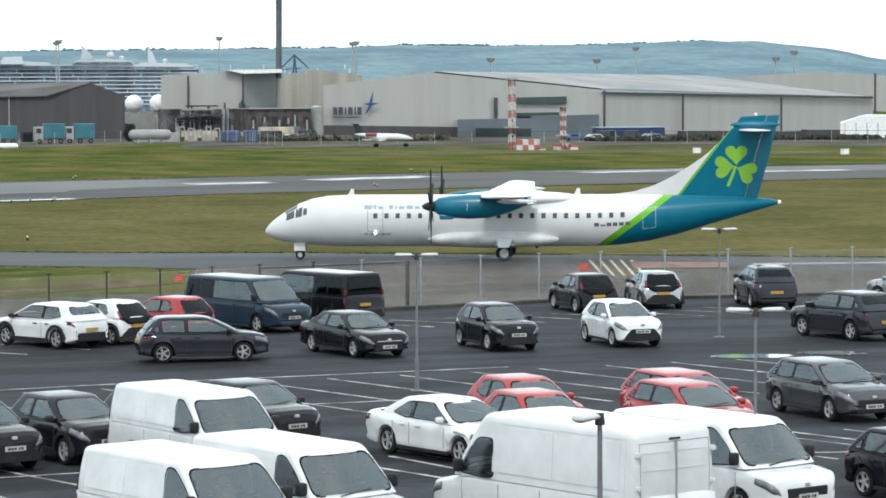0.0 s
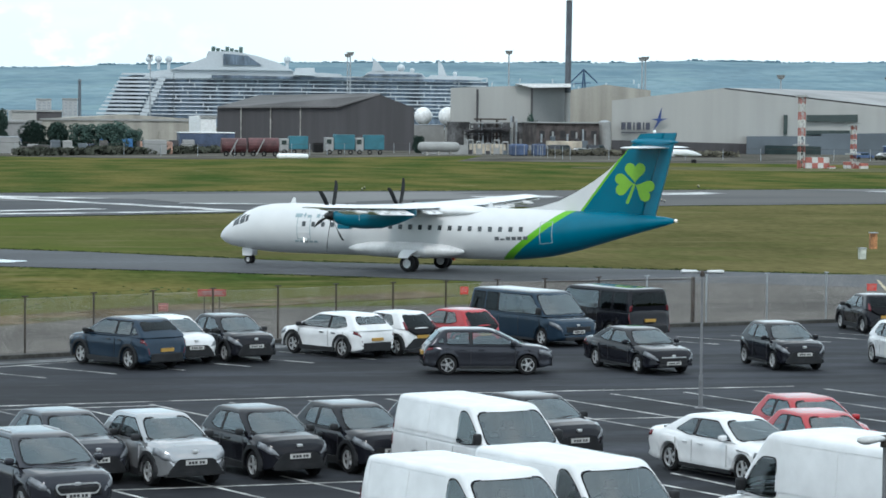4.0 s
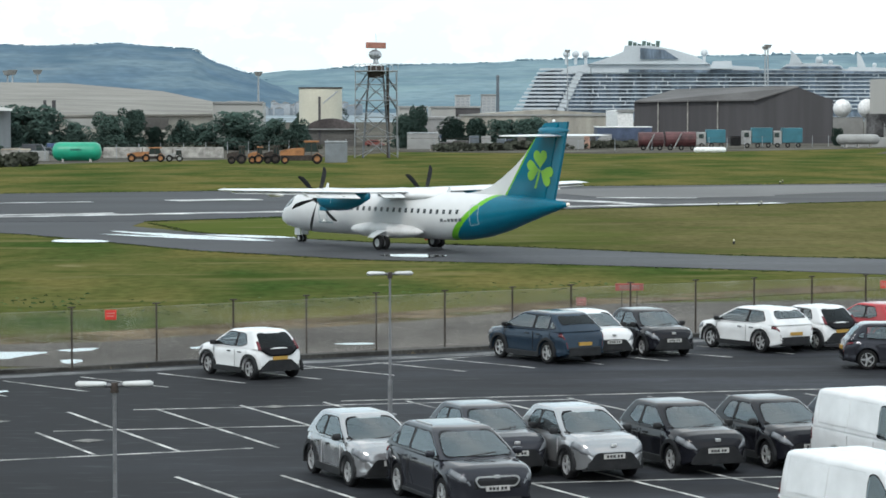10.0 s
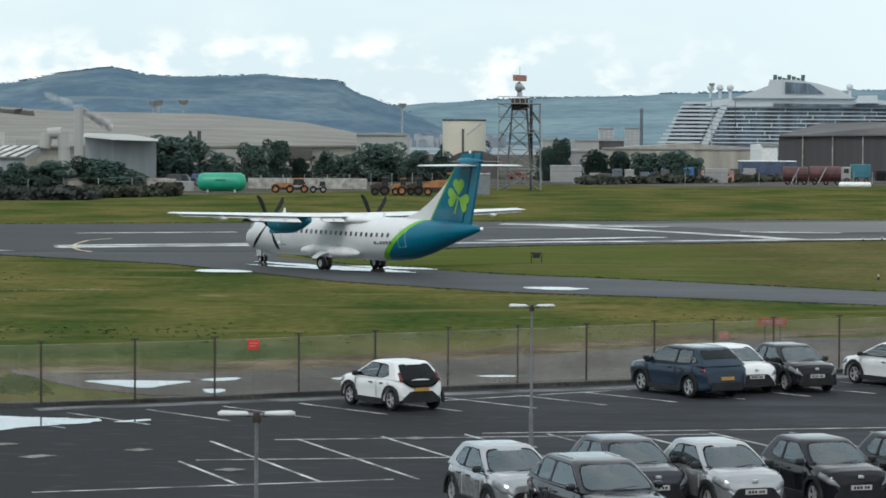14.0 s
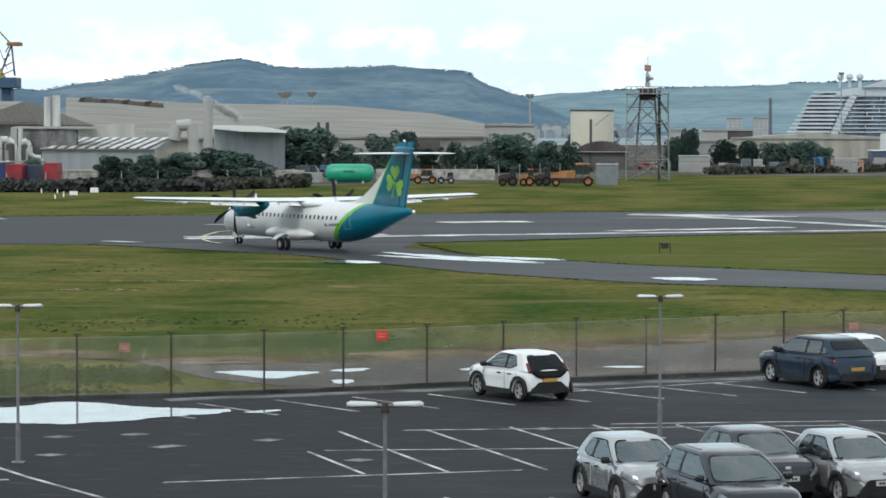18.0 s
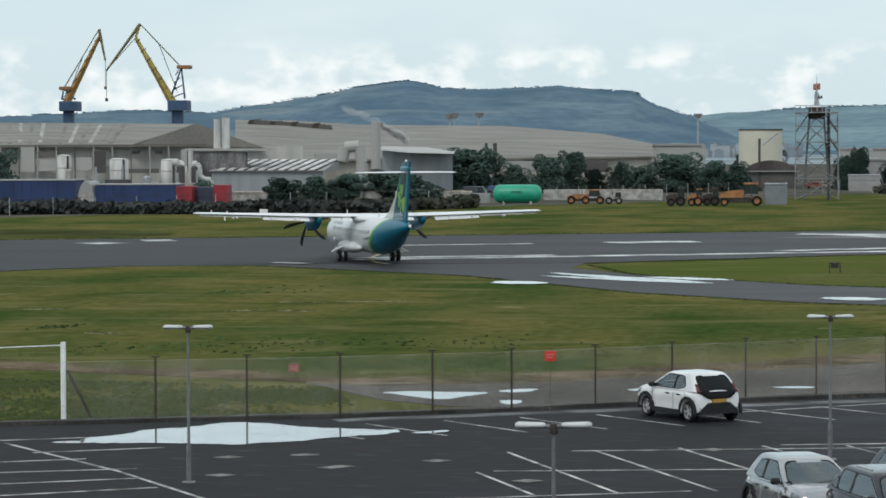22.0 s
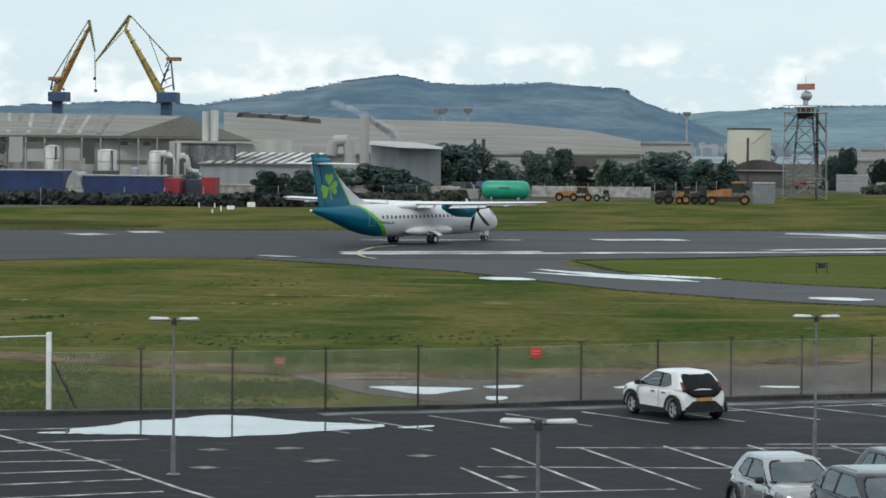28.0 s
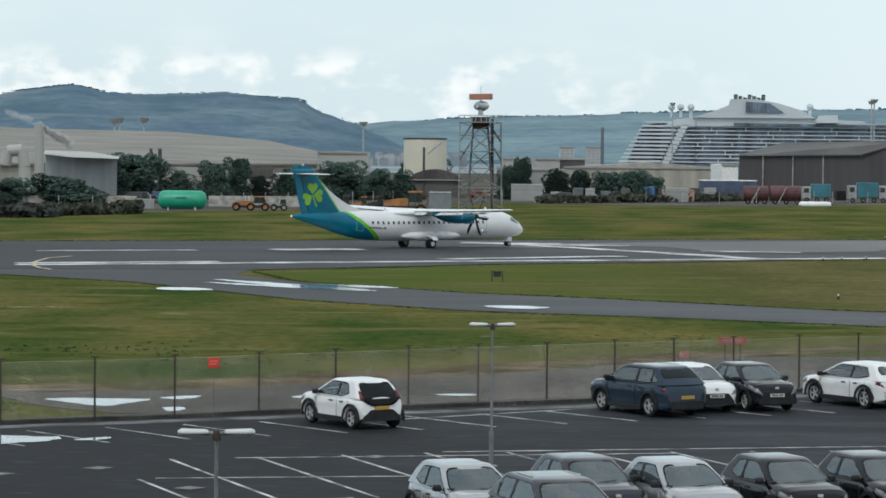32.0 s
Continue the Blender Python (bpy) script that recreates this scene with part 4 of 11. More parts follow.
block("bridge_glass", [(261.61, 1647.00, 30.08), (297.70, 1647.00, 30.11), (296.69, 1647.00, 31.43), (264.94, 1647.00, 31.40)], 1, SHIP_DARK, "", ship)
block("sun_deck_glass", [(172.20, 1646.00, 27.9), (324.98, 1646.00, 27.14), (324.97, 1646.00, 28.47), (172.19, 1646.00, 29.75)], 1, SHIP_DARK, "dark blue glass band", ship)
block("mast", [(266.77, 1648.00, 32.74), (275.12, 1648.00, 32.75), (271.08, 1648.00, 38.04), (267.06, 1648.00, 41.34), (267.75, 1648.00, 37.37)], 3, SHIP_WHITE, "", ship)
block("mast", [(306.91, 1648.00, 30.79), (311.94, 1648.00, 30.80), (309.22, 1648.00, 37.42), (306.52, 1648.00, 40.07)], 3, SHIP_WHITE, "", ship)
for q, w in (((284.81, 1650.00, 35.11), 2.3), ((291.52, 1650.00, 33.79), 1.4), ((317.34, 1650.00, 32.16), 1.3)):
    bm = bmesh.new()
    bmesh.ops.create_uvsphere(bm, u_segments=14, v_segments=8, radius=w, matrix=Matrix.Translation(q))
    part("radio_dome", bm, SHIP_WHITE, ship, "white round radio dome")
    part("dome_post", rod(bmesh.new(), (q[0], q[1], q[2] - 6), q, 0.9, 0.9, 8), SHIP_WHITE, ship)
for i in range(120):
    k, x = i % 10, sx0 + 26 + (i * 37 % 300)
    z = (107.47, 1650.00, 6.23)[2] + (deck_pts[5][2] - (107.47, 1650.00, 6.23)[2]) * (0.07 + 0.095 * k)
    part("balcony_divider", box(bmesh.new(), x, x + 0.5, SD - 0.8, SD + 0.2, z - 1.3, z + 1.3), SHIP_WHITE, ship)

STEAM = mat("thin white steam", (0.75, 0.76, 0.77), 1.0, 0, 0.03)
STEAM.node_tree.nodes["Principled BSDF"].inputs["Alpha"].default_value = 0.09
for i in range(48):
    f = i / 47
    q = Vector((-65.54, 505.00, 9.96)).lerp(Vector((-71.08, 505.00, 13.43)), f * 1.4) if f < 0.7 else Vector((-71.08, 505.00, 13.43)).lerp(Vector((-77.04, 505.00, 16.09)), (f - 0.7) * 3.3)
    w = 0.75 + 0.5 * noise.noise((i * 0.9, 0, 3)) - 0.25 * f
    bm = bmesh.new()
    bmesh.ops.create_icosphere(bm, subdivisions=2, radius=max(0.2, w), matrix=Matrix.Translation(q + Vector((0.9 * noise.noise((i * 1.3, 1, 0)), 0, 0.9 * noise.noise((i * 1.1, 5, 0))))))
    for v in bm.verts:
        v.co += (v.co - q).normalized() * 0.5 * w * noise.noise(v.co * 1.3)
    part("steam_puff", bm, STEAM, shed, smooth=True)

# eaves, bays, doors and vents of the low halls
def on_front(p0, p1, material, name, owner, D=536.4, deep=0.4, label=""):
    (xa, xb), (za, zb) = sorted((p0[0], p1[0])), sorted((p0[2], p1[2]))
    return part(name, box(bmesh.new(), xa, xb, D - deep, D, za, zb), material, owner, label)


# dark cladding, also shade painted for eaves; flat near-black fill for shaded openings
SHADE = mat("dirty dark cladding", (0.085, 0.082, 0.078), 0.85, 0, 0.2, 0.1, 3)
DARKFILL = mat("dark opening", (0.03, 0.03, 0.032), 0.9)
on_front((-190.46, 536.00, 9.38), (-108.41, 536.00, 9.57), SHADE, "eave_strip", left_hall)
for p0, p1, m_ in (((-145.21, 536.00, 4.37), (-142.48, 536.00, 9.19), CLAD_GREY), ((-142.16, 536.00, 7.11), (-137.33, 536.00, 8.20), SHADE), ((-141.84, 536.00, 4.48), (-137.79, 536.00, 6.89), CLAD_GREY), ((-134.23, 536.00, 4.69), (-131.08, 536.00, 7.10), CLAD_GREY), ((-130.88, 536.00, 4.04), (-128.40, 536.00, 8.40), SHADE), ((-123.17, 536.00, 7.74), (-121.72, 536.00, 8.50), DARKFILL), ((-118.61, 536.00, 7.74), (-117.27, 536.00, 8.50), DARKFILL),
                   ((-113.53, 536.00, 4.03), (-111.73, 536.00, 8.60), CLAD_GREY), ((-110.43, 536.00, 3.81), (-107.75, 536.00, 8.16), DARKFILL), ((-158.71, 536.00, 4.49), (-153.04, 536.00, 8.88), CLAD_GREY), ((-151.94, 536.00, 6.24), (-146.52, 536.00, 8.43), SHADE), ((-123.97, 536.00, 4.03), (-117.96, 536.00, 4.90), SHADE)):
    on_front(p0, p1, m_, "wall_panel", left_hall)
for i in range(16):
    q = (-167.68, 535.90, 9.23)
    x = q[0] + i * 3.7
    part("downpipe", rod(bmesh.new(), (x, 535.8, -0.1), (x, 535.8, q[2]), 0.12, 0.12, 5), CLAD_GREY if i % 3 else SHADE, left_hall)
for p0, p1, m_ in (((-110.97, 552.00, 7.03), (-104.60, 552.00, 8.14), DARKFILL), ((-104.26, 552.00, 6.57), (-98.92, 552.00, 8.91), SHADE), ((-90.11, 552.00, 4.44), (-85.59, 552.00, 7.78), CLAD_GREY), ((-58.67, 552.00, 4.42), (-54.21, 552.00, 6.52), SHADE), ((-51.99, 552.00, 4.08), (-40.88, 552.00, 6.06), CLAD_GREY), ((-38.95, 556.00, 3.82), (-32.26, 556.00, 6.26), SHADE)):
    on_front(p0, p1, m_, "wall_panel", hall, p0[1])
for i in range(15):
    f = i / 14
    q = Vector((-129.73, 700.00, 15.56)).lerp(Vector((-109.08, 690.00, 14.02)), f)
    h = 0.45 + 0.7 * abs(noise.noise((i * 1.7, 2, 0)))
    part("roof_vent", tidy(prism(bmesh.new(), [(q.x - 1.1, q.z - 0.6), (q.x + 1.1, q.z - 0.6), (q.x + 0.8, q.z + h), (q.x - 0.6, q.z + h * 0.8)], q.y - 2, q.y)), SHADE if i % 4 else DARKSTEEL, hall)
# pipes, tanks and boxes in front of the halls
rnd = random.Random(91)
for i in range(17):
    f = 0.62 * rnd.random()
    p = Vector((-129.00, 455.00, 3.78)).lerp(Vector((-65.22, 470.00, 3.61)), f)
    h = rnd.uniform(2.0, 6.5)
    w = rnd.uniform(0.5, 2.2)
    m_ = rnd.choice((CLAD_GREY, SHADE, CLAD_BEIGE, CLAD_DARK, GALV, SHADE))
    p.y = free_y(p.x, p.y - 1.3, w + 0.1, 3.4, -3.5) + 1.3
    if i % 3 == 0:
        ob = thing("process_tank", "grey upright process tank in the works yard", "tank", "works yard plant")
        part("shell", rod(bmesh.new(), (p.x, p.y, -0.2), (p.x, p.y, h), w * 0.6, w * 0.6, 14), m_, ob)
        part("dome", rod(bmesh.new(), (p.x, p.y, h), (p.x, p.y, h + w * 0.25), w * 0.6, w * 0.15, 14), m_, ob)
    else:
        ob = thing("plant_unit", "boxy grey plant unit in the works yard", "plant", "works yard plant")
        part("casing", box(bmesh.new(), p.x - w, p.x + w, p.y, p.y + 2, -0.2, h * 0.6, 0.08), m_, ob)
        part("louvre", box(bmesh.new(), p.x - w * 0.7, p.x + w * 0.6, p.y - 0.08, p.y, h * 0.2, h * 0.45), DARKFILL, ob)
        part("pipe", rod(bmesh.new(), (p.x + w * 0.4, p.y + 1, h * 0.6), (p.x + w * 0.4, p.y + 1, h), 0.18, 0.18, 6), GALV, ob)

# ---- the airliner ----
def livery(name, rough=0.3, lean_by=1.33, green=0.457, white=0.484):
    """White paint forward, a leaning green band, teal aft of it."""
    m = bpy.data.materials.new(name)
    m.use_nodes = True
    n, l = m.node_tree.nodes, m.node_tree.links
    b = n["Principled BSDF"]
    b.inputs["Roughness"].default_value, b.inputs["Specular IOR Level"].default_value = rough, 0.25
    tc, sep = n.new("ShaderNodeTexCoord"), n.new("ShaderNodeSeparateXYZ")
    l.new(tc.outputs["Object"], sep.inputs["Vector"])
    lean, add = n.new("ShaderNodeMath"), n.new("ShaderNodeMath")
    lean.operation, lean.inputs[1].default_value = "MULTIPLY", lean_by
    l.new(sep.outputs["Z"], lean.inputs[0])
    l.new(sep.outputs["X"], add.inputs[0])
    l.new(lean.outputs["Value"], add.inputs[1])
    rng = n.new("ShaderNodeMapRange")
    rng.inputs["From Min"].default_value, rng.inputs["From Max"].default_value = -13.5, 6.5
    l.new(add.outputs["Value"], rng.inputs["Value"])
    ramp = n.new("ShaderNodeValToRGB")
    ramp.color_ramp.interpolation = "CONSTANT"
    e = ramp.color_ramp.elements
    e[0].position, e[0].color = 0.0, (0.0, 0.125, 0.2, 1)
    e[1].position, e[1].color = green, (0.13, 0.42, 0.02, 1)
    w = e.new(white)
    w.color = (0.63, 0.64, 0.65, 1)
    l.new(rng.outputs["Result"], ramp.inputs["Fac"])
    ns, mix = n.new("ShaderNodeTexNoise"), n.new("ShaderNodeMixRGB")
    ns.inputs["Scale"].default_value = 1.2
    l.new(tc.outputs["Object"], ns.inputs["Vector"])
    mix.blend_type, mix.inputs["Fac"].default_value = "OVERLAY", 0.12
    l.new(ramp.outputs["Color"], mix.inputs["Color1"])
    l.new(ns.outputs["Fac"], mix.inputs["Color2"])
    l.new(mix.outputs["Color"], b.inputs["Base Color"])
    return m


LIVERY = livery("airliner paint")
FIN_PAINT = livery("airliner fin paint", 0.12, 0.776, 0.3422, 0.3502)
FIN_PAINT.node_tree.nodes["Principled BSDF"].inputs["Specular IOR Level"].default_value = 0.5
WHITE_AIR = mat("white aircraft paint", (0.68, 0.69, 0.7), 0.35, 0, 0.04, 0.6, 12, 0, 0.3)
TEAL = mat("teal aircraft paint", (0.0, 0.125, 0.2), 0.3, 0, 0.06, 0.6, 12, 0, 0.0)
GREEN_AIR = mat("bright green aircraft paint", (0.19, 0.42, 0.03), 0.4, 0, 0.05, 1, 12)
GREYINK = mat("grey lettering", (0.26, 0.34, 0.37), 0.5, 0, 0.05)
BELLY = mat("pale gear fairing paint", (0.6, 0.6, 0.6), 0.4, 0, 0.1, 1, 10)

airliner = empty("airliner", pose(45, 141.7, -0.1, 0, 0, 145), "white and teal twin-propeller airliner with a green tail emblem", "airplane")
FUS = [(13.1, 0.03, 1.5), (13.0, 0.2, 1.52), (12.75, 0.42, 1.58), (12.3, 0.68, 1.68), (11.8, 0.88, 1.8), (11.2, 1.08, 1.93), (10.5, 1.25, 2.02), (9.6, 1.36, 2.06), (8.4, 1.4, 2.08), (4, 1.4, 2.08), (0, 1.4, 2.08), (-4.4, 1.4, 2.08),
       (-6, 1.36, 2.12), (-7.6, 1.25, 2.22), (-9.2, 1.05, 2.4), (-10.85, 0.78, 2.64), (-12.6, 0.48, 2.86), (-13.95, 0.24, 3.0), (-14.47, 0.1, 3.04)]


def fus_at(x):
    for (xa, ra, za), (xb, rb, zb) in zip(FUS, FUS[1:]):
        if xb <= x <= xa:
            k = (xa - x) / (xa - xb)
            return ra + (rb - ra) * k, za + (zb - za) * k
    return FUS[-1][1:]


bm = bmesh.new()
loft(bm, [[(x, r * math.cos(a), z + r * math.sin(a)) for a in [2 * math.pi * i / 40 for i in range(40)]] for x, r, z in FUS])
fuselage = part("fuselage", tidy(bm), LIVERY, airliner, smooth=True)


def skin_patch(name, x0, x1, a0, a1, material, parent, lift=0.012, label=""):
    """A thin patch that follows the fuselage between two stations and two angles (degrees up from the side, sign = side)."""
    bm = bmesh.new()
    rings = []
    for k in (0.0, 1.0):
        ring = []
        for i in range(5):
            a = radians(a0 + (a1 - a0) * i / 4)
            x = x0 + (x1 - x0) * k
            r, z = fus_at(x)
            ring.append((x, (r + lift) * math.cos(a), z + (r + lift) * math.sin(a)))
        for i in range(4, -1, -1):
            a = radians(a0 + (a1 - a0) * i / 4)
            x = x0 + (x1 - x0) * k
            r, z = fus_at(x)
            ring.append((x, (r - 0.02) * math.cos(a), z + (r - 0.02) * math.sin(a)))
        rings.append(ring)
    return part(name, tidy(loft(bm, rings)), material, parent, label)


LAMPGLOW = glow("lit aircraft lamp", (1.0, 0.97, 0.9), 4.0)
REGINK = mat("slate lettering", (0.09, 0.1, 0.11), 0.5, 0, 0.05)
WINGLASS = mat("dark cabin glass", (0.06, 0.068, 0.075), 0.08, 0, 0.1, 2, 9)
for side in (0, 180):
    s = 1 if side == 0 else -1
    for i in range(23):
        x = 7.1 - 0.6 * i
        skin_patch("cabin_window", x, x - 0.22, side + s * 7, side + s * 18, WINGLASS, fuselage, 0.02)
    # doors outlined by their frames
    for x0, x1, lo, hi in ((7.4, 6.62, -22, 34), (-7.3, -7.95, -25, 30)):
        door = skin_patch("cabin_door", x0, x1, side + s * lo, side + s * hi, LIVERY, fuselage, 0.006)
        for xa in (x0 + 0.03, x1):
            skin_patch("door_frame", xa, xa - 0.04, side + s * lo, side + s * hi, GREYINK, door, 0.01)
        for a in (lo, hi):
            skin_patch("door_frame", x0, x1, side + s * (a - 0.8), side + s * (a + 0.8), GREYINK, door, 0.01)
    # airline name and registration as plain bars
    x = 7.6
    for wdt, tall in ((0.42, 10), (0.1, 12), (0.22, 7), (0.12, 0), (0.2, 10), (0.08, 8), (0.3, 7), (0.32, 9), (0.26, 7), (0.2, 7)):
        if tall:
            skin_patch("name_bar", x, x - wdt, side + s * 28, side + s * (28 + tall), GREYINK, fuselage, 0.008)
        x -= wdt + 0.12
    for i in range(6):
        skin_patch("registration_bar", -4.7 - 0.33 * i, -4.95 - 0.33 * i, side - s * 12, side - s * (8 if i == 1 else 4), REGINK, fuselage, 0.008)
    for i in range(5):
        skin_patch("small_name_bar", 7.6 - 0.3 * i, 7.37 - 0.3 * i, side - s * 31, side - s * 26, GREYINK, fuselage, 0.008)
# flight deck glazing
for s in (1, -1):
    b0 = 0 if s == 1 else 180
    skin_patch("windscreen", 11.95, 11.3, b0 + s * 54, b0 + s * 84, WINGLASS, fuselage, 0.012)
    skin_patch("cockpit_window", 11.86, 11.42, b0 + s * 22, b0 + s * 50, WINGLASS, fuselage, 0.012)
    skin_patch("cockpit_window", 11.34, 10.98, b0 + s * 20, b0 + s * 50, WINGLASS, fuselage, 0.012)
    skin_patch("cockpit_window", 10.92, 10.72, b0 + s * 22, b0 + s * 42, WINGLASS, fuselage, 0.012)
    # lamp set into the flank, shining forward
    r, z = fus_at(7.0)
    a = radians(-24)
    c = Vector((7.0, s * (r + 0.02) * math.cos(a), z + (r + 0.02) * math.sin(a)))
    bm = bmesh.new()
    aim = Vector((0.8, 0.6 * s, 0)).normalized()
    rod(bm, c - aim * 0.16, c + aim * 0.01, 0.125, 0.125, 14)
    lamp = part("flank_lamp", bm, WHITE_AIR, fuselage)
    bm = bmesh.new()
    rod(bm, c + aim * 0.011, c + aim * 0.03, 0.12, 0.1, 14)
    part("lens", bm, LAMPGLOW, lamp, "bright white lit lamp lens")


def foil(chord, x_le, y, z, thick=0.14, n=9):
    """An aerofoil section with its leading edge at x_le, running aft."""
    up, lo = [], []
    for i in range(n):
        c = (1 - math.cos(math.pi * i / (n - 1))) / 2
        t = thick * chord * 2.6 * (0.2969 * math.sqrt(c) - 0.126 * c - 0.3516 * c * c + 0.2843 * c ** 3 - 0.1036 * c ** 4)
        up.append((x_le - c * chord, y, z + t))
        lo.append((x_le - c * chord, y, z - 0.6 * t))
    return up + lo[-2:0:-1]


bm = bmesh.new()
loft(bm, [foil(c, x, y, z, th) for y, c, x, z, th in ((-13.5, 1.3, 0.45, 3.78, 0.14), (-13.3, 1.5, 0.55, 3.77, 0.24), (-4.6, 2.55, 1.2, 3.5, 0.3), (0, 2.55, 1.2, 3.45, 0.3), (4.6, 2.55, 1.2, 3.5, 0.3), (13.3, 1.5, 0.55, 3.77, 0.24), (13.5, 1.3, 0.45, 3.78, 0.14))])
wing = part("wing", tidy(bm), WHITE_AIR, airliner, smooth=True)
for s in (1, -1):
    for ya, yb, cx, dx in ((1.6, 3.2, -0.62, -0.45), (4.9, 8.4, -0.55, -0.4), (8.5, 13.1, -0.28, -0.3)):
        bm = bmesh.new()
        za, zb = 3.42 + max(0, ya - 4.6) * 0.03, 3.42 + max(0, yb - 4.6) * 0.03
        xa, xb = -1.34 + 0.068 * max(0, ya - 4.6), -1.34 + 0.068 * max(0, yb - 4.6)
        drop, out_ = (0.2, 0.24) if yb < 9 else (0.02, 0.0)
        loft(bm, [[(xa + 0.5 - out_, s * ya, za + 0.1 - drop * 0.4), (xa - 0.12 - out_, s * ya, za - 0.05 - drop), (xa - 0.12 - out_, s * ya, za - 0.08 - drop), (xa + 0.5 - out_, s * ya, za - 0.02 - drop * 0.6)],
                  [(xb + 0.4 - out_, s * yb, zb + 0.08 - drop * 0.4), (xb - 0.1 - out_, s * yb, zb - 0.03 - drop), (xb - 0.1 - out_, s * yb, zb - 0.06 - drop), (xb + 0.4 - out_, s * yb, zb - 0.02 - drop * 0.6)]])
        part("flap" if yb < 9 else "aileron", tidy(bm), WHITE_AIR, wing)
    for y in (2.4, 6.0, 7.8, 10.4):
        bm = bmesh.new()
        z = 3.28 + max(0, y - 4.6) * 0.031
        loft(bm, [[(x, s * y + r * math.cos(a), z + r * 1.3 * math.sin(a)) for a in [math.pi * i / 4 for i in range(8)]] for x, r in ((0.0, 0.02), (-0.4, 0.09), (-1.2, 0.09), (-1.7, 0.02))])
        part("flap_fairing", tidy(bm), BELLY, wing, smooth=True)
# wing to body fairing
bm = bmesh.new()
loft(bm, [[(x, w * math.cos(a), 3.25 + h * math.sin(a)) for a in [2 * math.pi * i / 20 for i in range(20)]] for x, w, h in ((3.0, 0.3, 0.1), (1.9, 1.0, 0.32), (0.8, 1.3, 0.42), (-1.2, 1.35, 0.42), (-2.8, 1.1, 0.33), (-4.2, 0.4, 0.16))])
part("wing_fairing", tidy(bm), WHITE_AIR, airliner, smooth=True)
# landing gear fairings
for s in (1, -1):
    bm = bmesh.new()
    loft(bm, [[(x, s * (1.22 + w * math.cos(a)), 1.12 + h * math.sin(a)) for a in [2 * math.pi * i / 20 for i in range(20)]] for x, w, h in ((4.2, 0.06, 0.05), (3.7, 0.4, 0.25), (2.8, 0.68, 0.4), (1.2, 0.8, 0.46), (-0.6, 0.78, 0.44), (-1.9, 0.55, 0.34), (-2.8, 0.1, 0.08))])
    part("gear_fairing", tidy(bm), BELLY, airliner, smooth=True)
    bm = bmesh.new()
    box(bm, -0.45, 0.55, s * 1.9 - 0.02, s * 1.9 + 0.02, 0.8, 1.12, 0.01)
    part("gear_door", bm, BELLY, airliner)

# engines and propellers
NAC = [(3.62, 0.26, 2.98), (3.4, 0.42, 2.98), (2.8, 0.54, 2.96), (1.8, 0.61, 2.96), (0.7, 0.58, 3.0), (-0.3, 0.44, 3.12), (-1.3, 0.2, 3.28)]
propellers = []
for s in (1, -1):
    bm = bmesh.new()
    loft(bm, [[(x, s * 4.05 + 0.78 * r * math.cos(a), z + 1.05 * r * math.sin(a)) for a in [2 * math.pi * i / 24 for i in range(24)]] for x, r, z in NAC])
    nacelle = part("nacelle", tidy(bm), TEAL, airliner, "teal engine nacelle", smooth=True)
    bm = bmesh.new()
    box(bm, 2.6, 3.35, s * 4.05 - 0.22, s * 4.05 + 0.22, 2.3, 2.56, 0.05)
    part("air_intake", bm, TEAL, nacelle)
    for k in (0, 1):
        bm = bmesh.new()
        loft(bm, [[(x + dx, s * 4.05 + (0.795 if k else -0.795) * r * e, z + q * 0.16) for dx, q, e in ((0, -1, 1), (0, 1, 1), (0, 1, 0.97), (0, -1, 0.97))] for x, r, z in ((1.9, 0.57, 2.96), (1.85, 0.6, 2.96))])
        part("cowling_panel", tidy(bm), WHITE_AIR, nacelle)
    prop = new("propeller")
    prop.parent = airliner
    prop.matrix_basis = pose(3.8, s * 4.05, 2.98)
    propellers.append(prop)
    bm = bmesh.new()
    loft(bm, [[(x, r * math.cos(a), r * math.sin(a)) for a in [2 * math.pi * i / 16 for i in range(16)]] for x, r in ((-0.18, 0.27), (0.1, 0.25), (0.35, 0.15), (0.48, 0.02))])
    part("spinner", tidy(bm), PLASTIC, prop, smooth=True)
    bm = bmesh.new()
    loft(bm, [[(0.09 * c * math.sin(tw) + q * 0.02 * math.cos(tw), c * 0.17 * math.cos(tw) * w - q * 0.02 * math.sin(tw) + k, r) for c, q in ((-1, 0), (0, 1), (1, 0), (0, -1))] for r, w, tw, k in ((0.2, 0.42, 0.9, 0), (0.7, 0.72, 0.75, 0), (1.3, 0.9, 0.55, 0.03), (1.75, 0.8, 0.45, 0.1), (1.96, 0.34, 0.4, 0.2))])
    blade = part("blade", tidy(bm), PLASTIC, prop, "black propeller blade")
    for i in range(1, 6):
        again("blade", blade.data, prop, pose(0, 0, 0, 60 * i, 0, 0), label="black propeller blade")

# fin, rudder and tailplane
fin_out = [(-5.2, 3.42), (-6.8, 3.62), (-7.9, 3.95), (-8.9, 4.45), (-9.9, 5.05), (-10.8, 5.7), (-11.6, 6.5), (-12.3, 7.3), (-12.5, 7.6), (-13.87, 7.68), (-13.22, 5.4), (-12.62, 3.1), (-11, 2.9), (-8, 3.0)]
bm = bmesh.new()
prism(bm, fin_out, -0.11, 0.11)
bmesh.ops.bevel(bm, geom=[e for e in bm.edges if abs(e.verts[0].co.y - e.verts[1].co.y) < 1e-5], offset=0.06, segments=2, affect="EDGES")
fin = part("fin", tidy(bm), FIN_PAINT, airliner, "teal tail fin")
bm = bmesh.new()
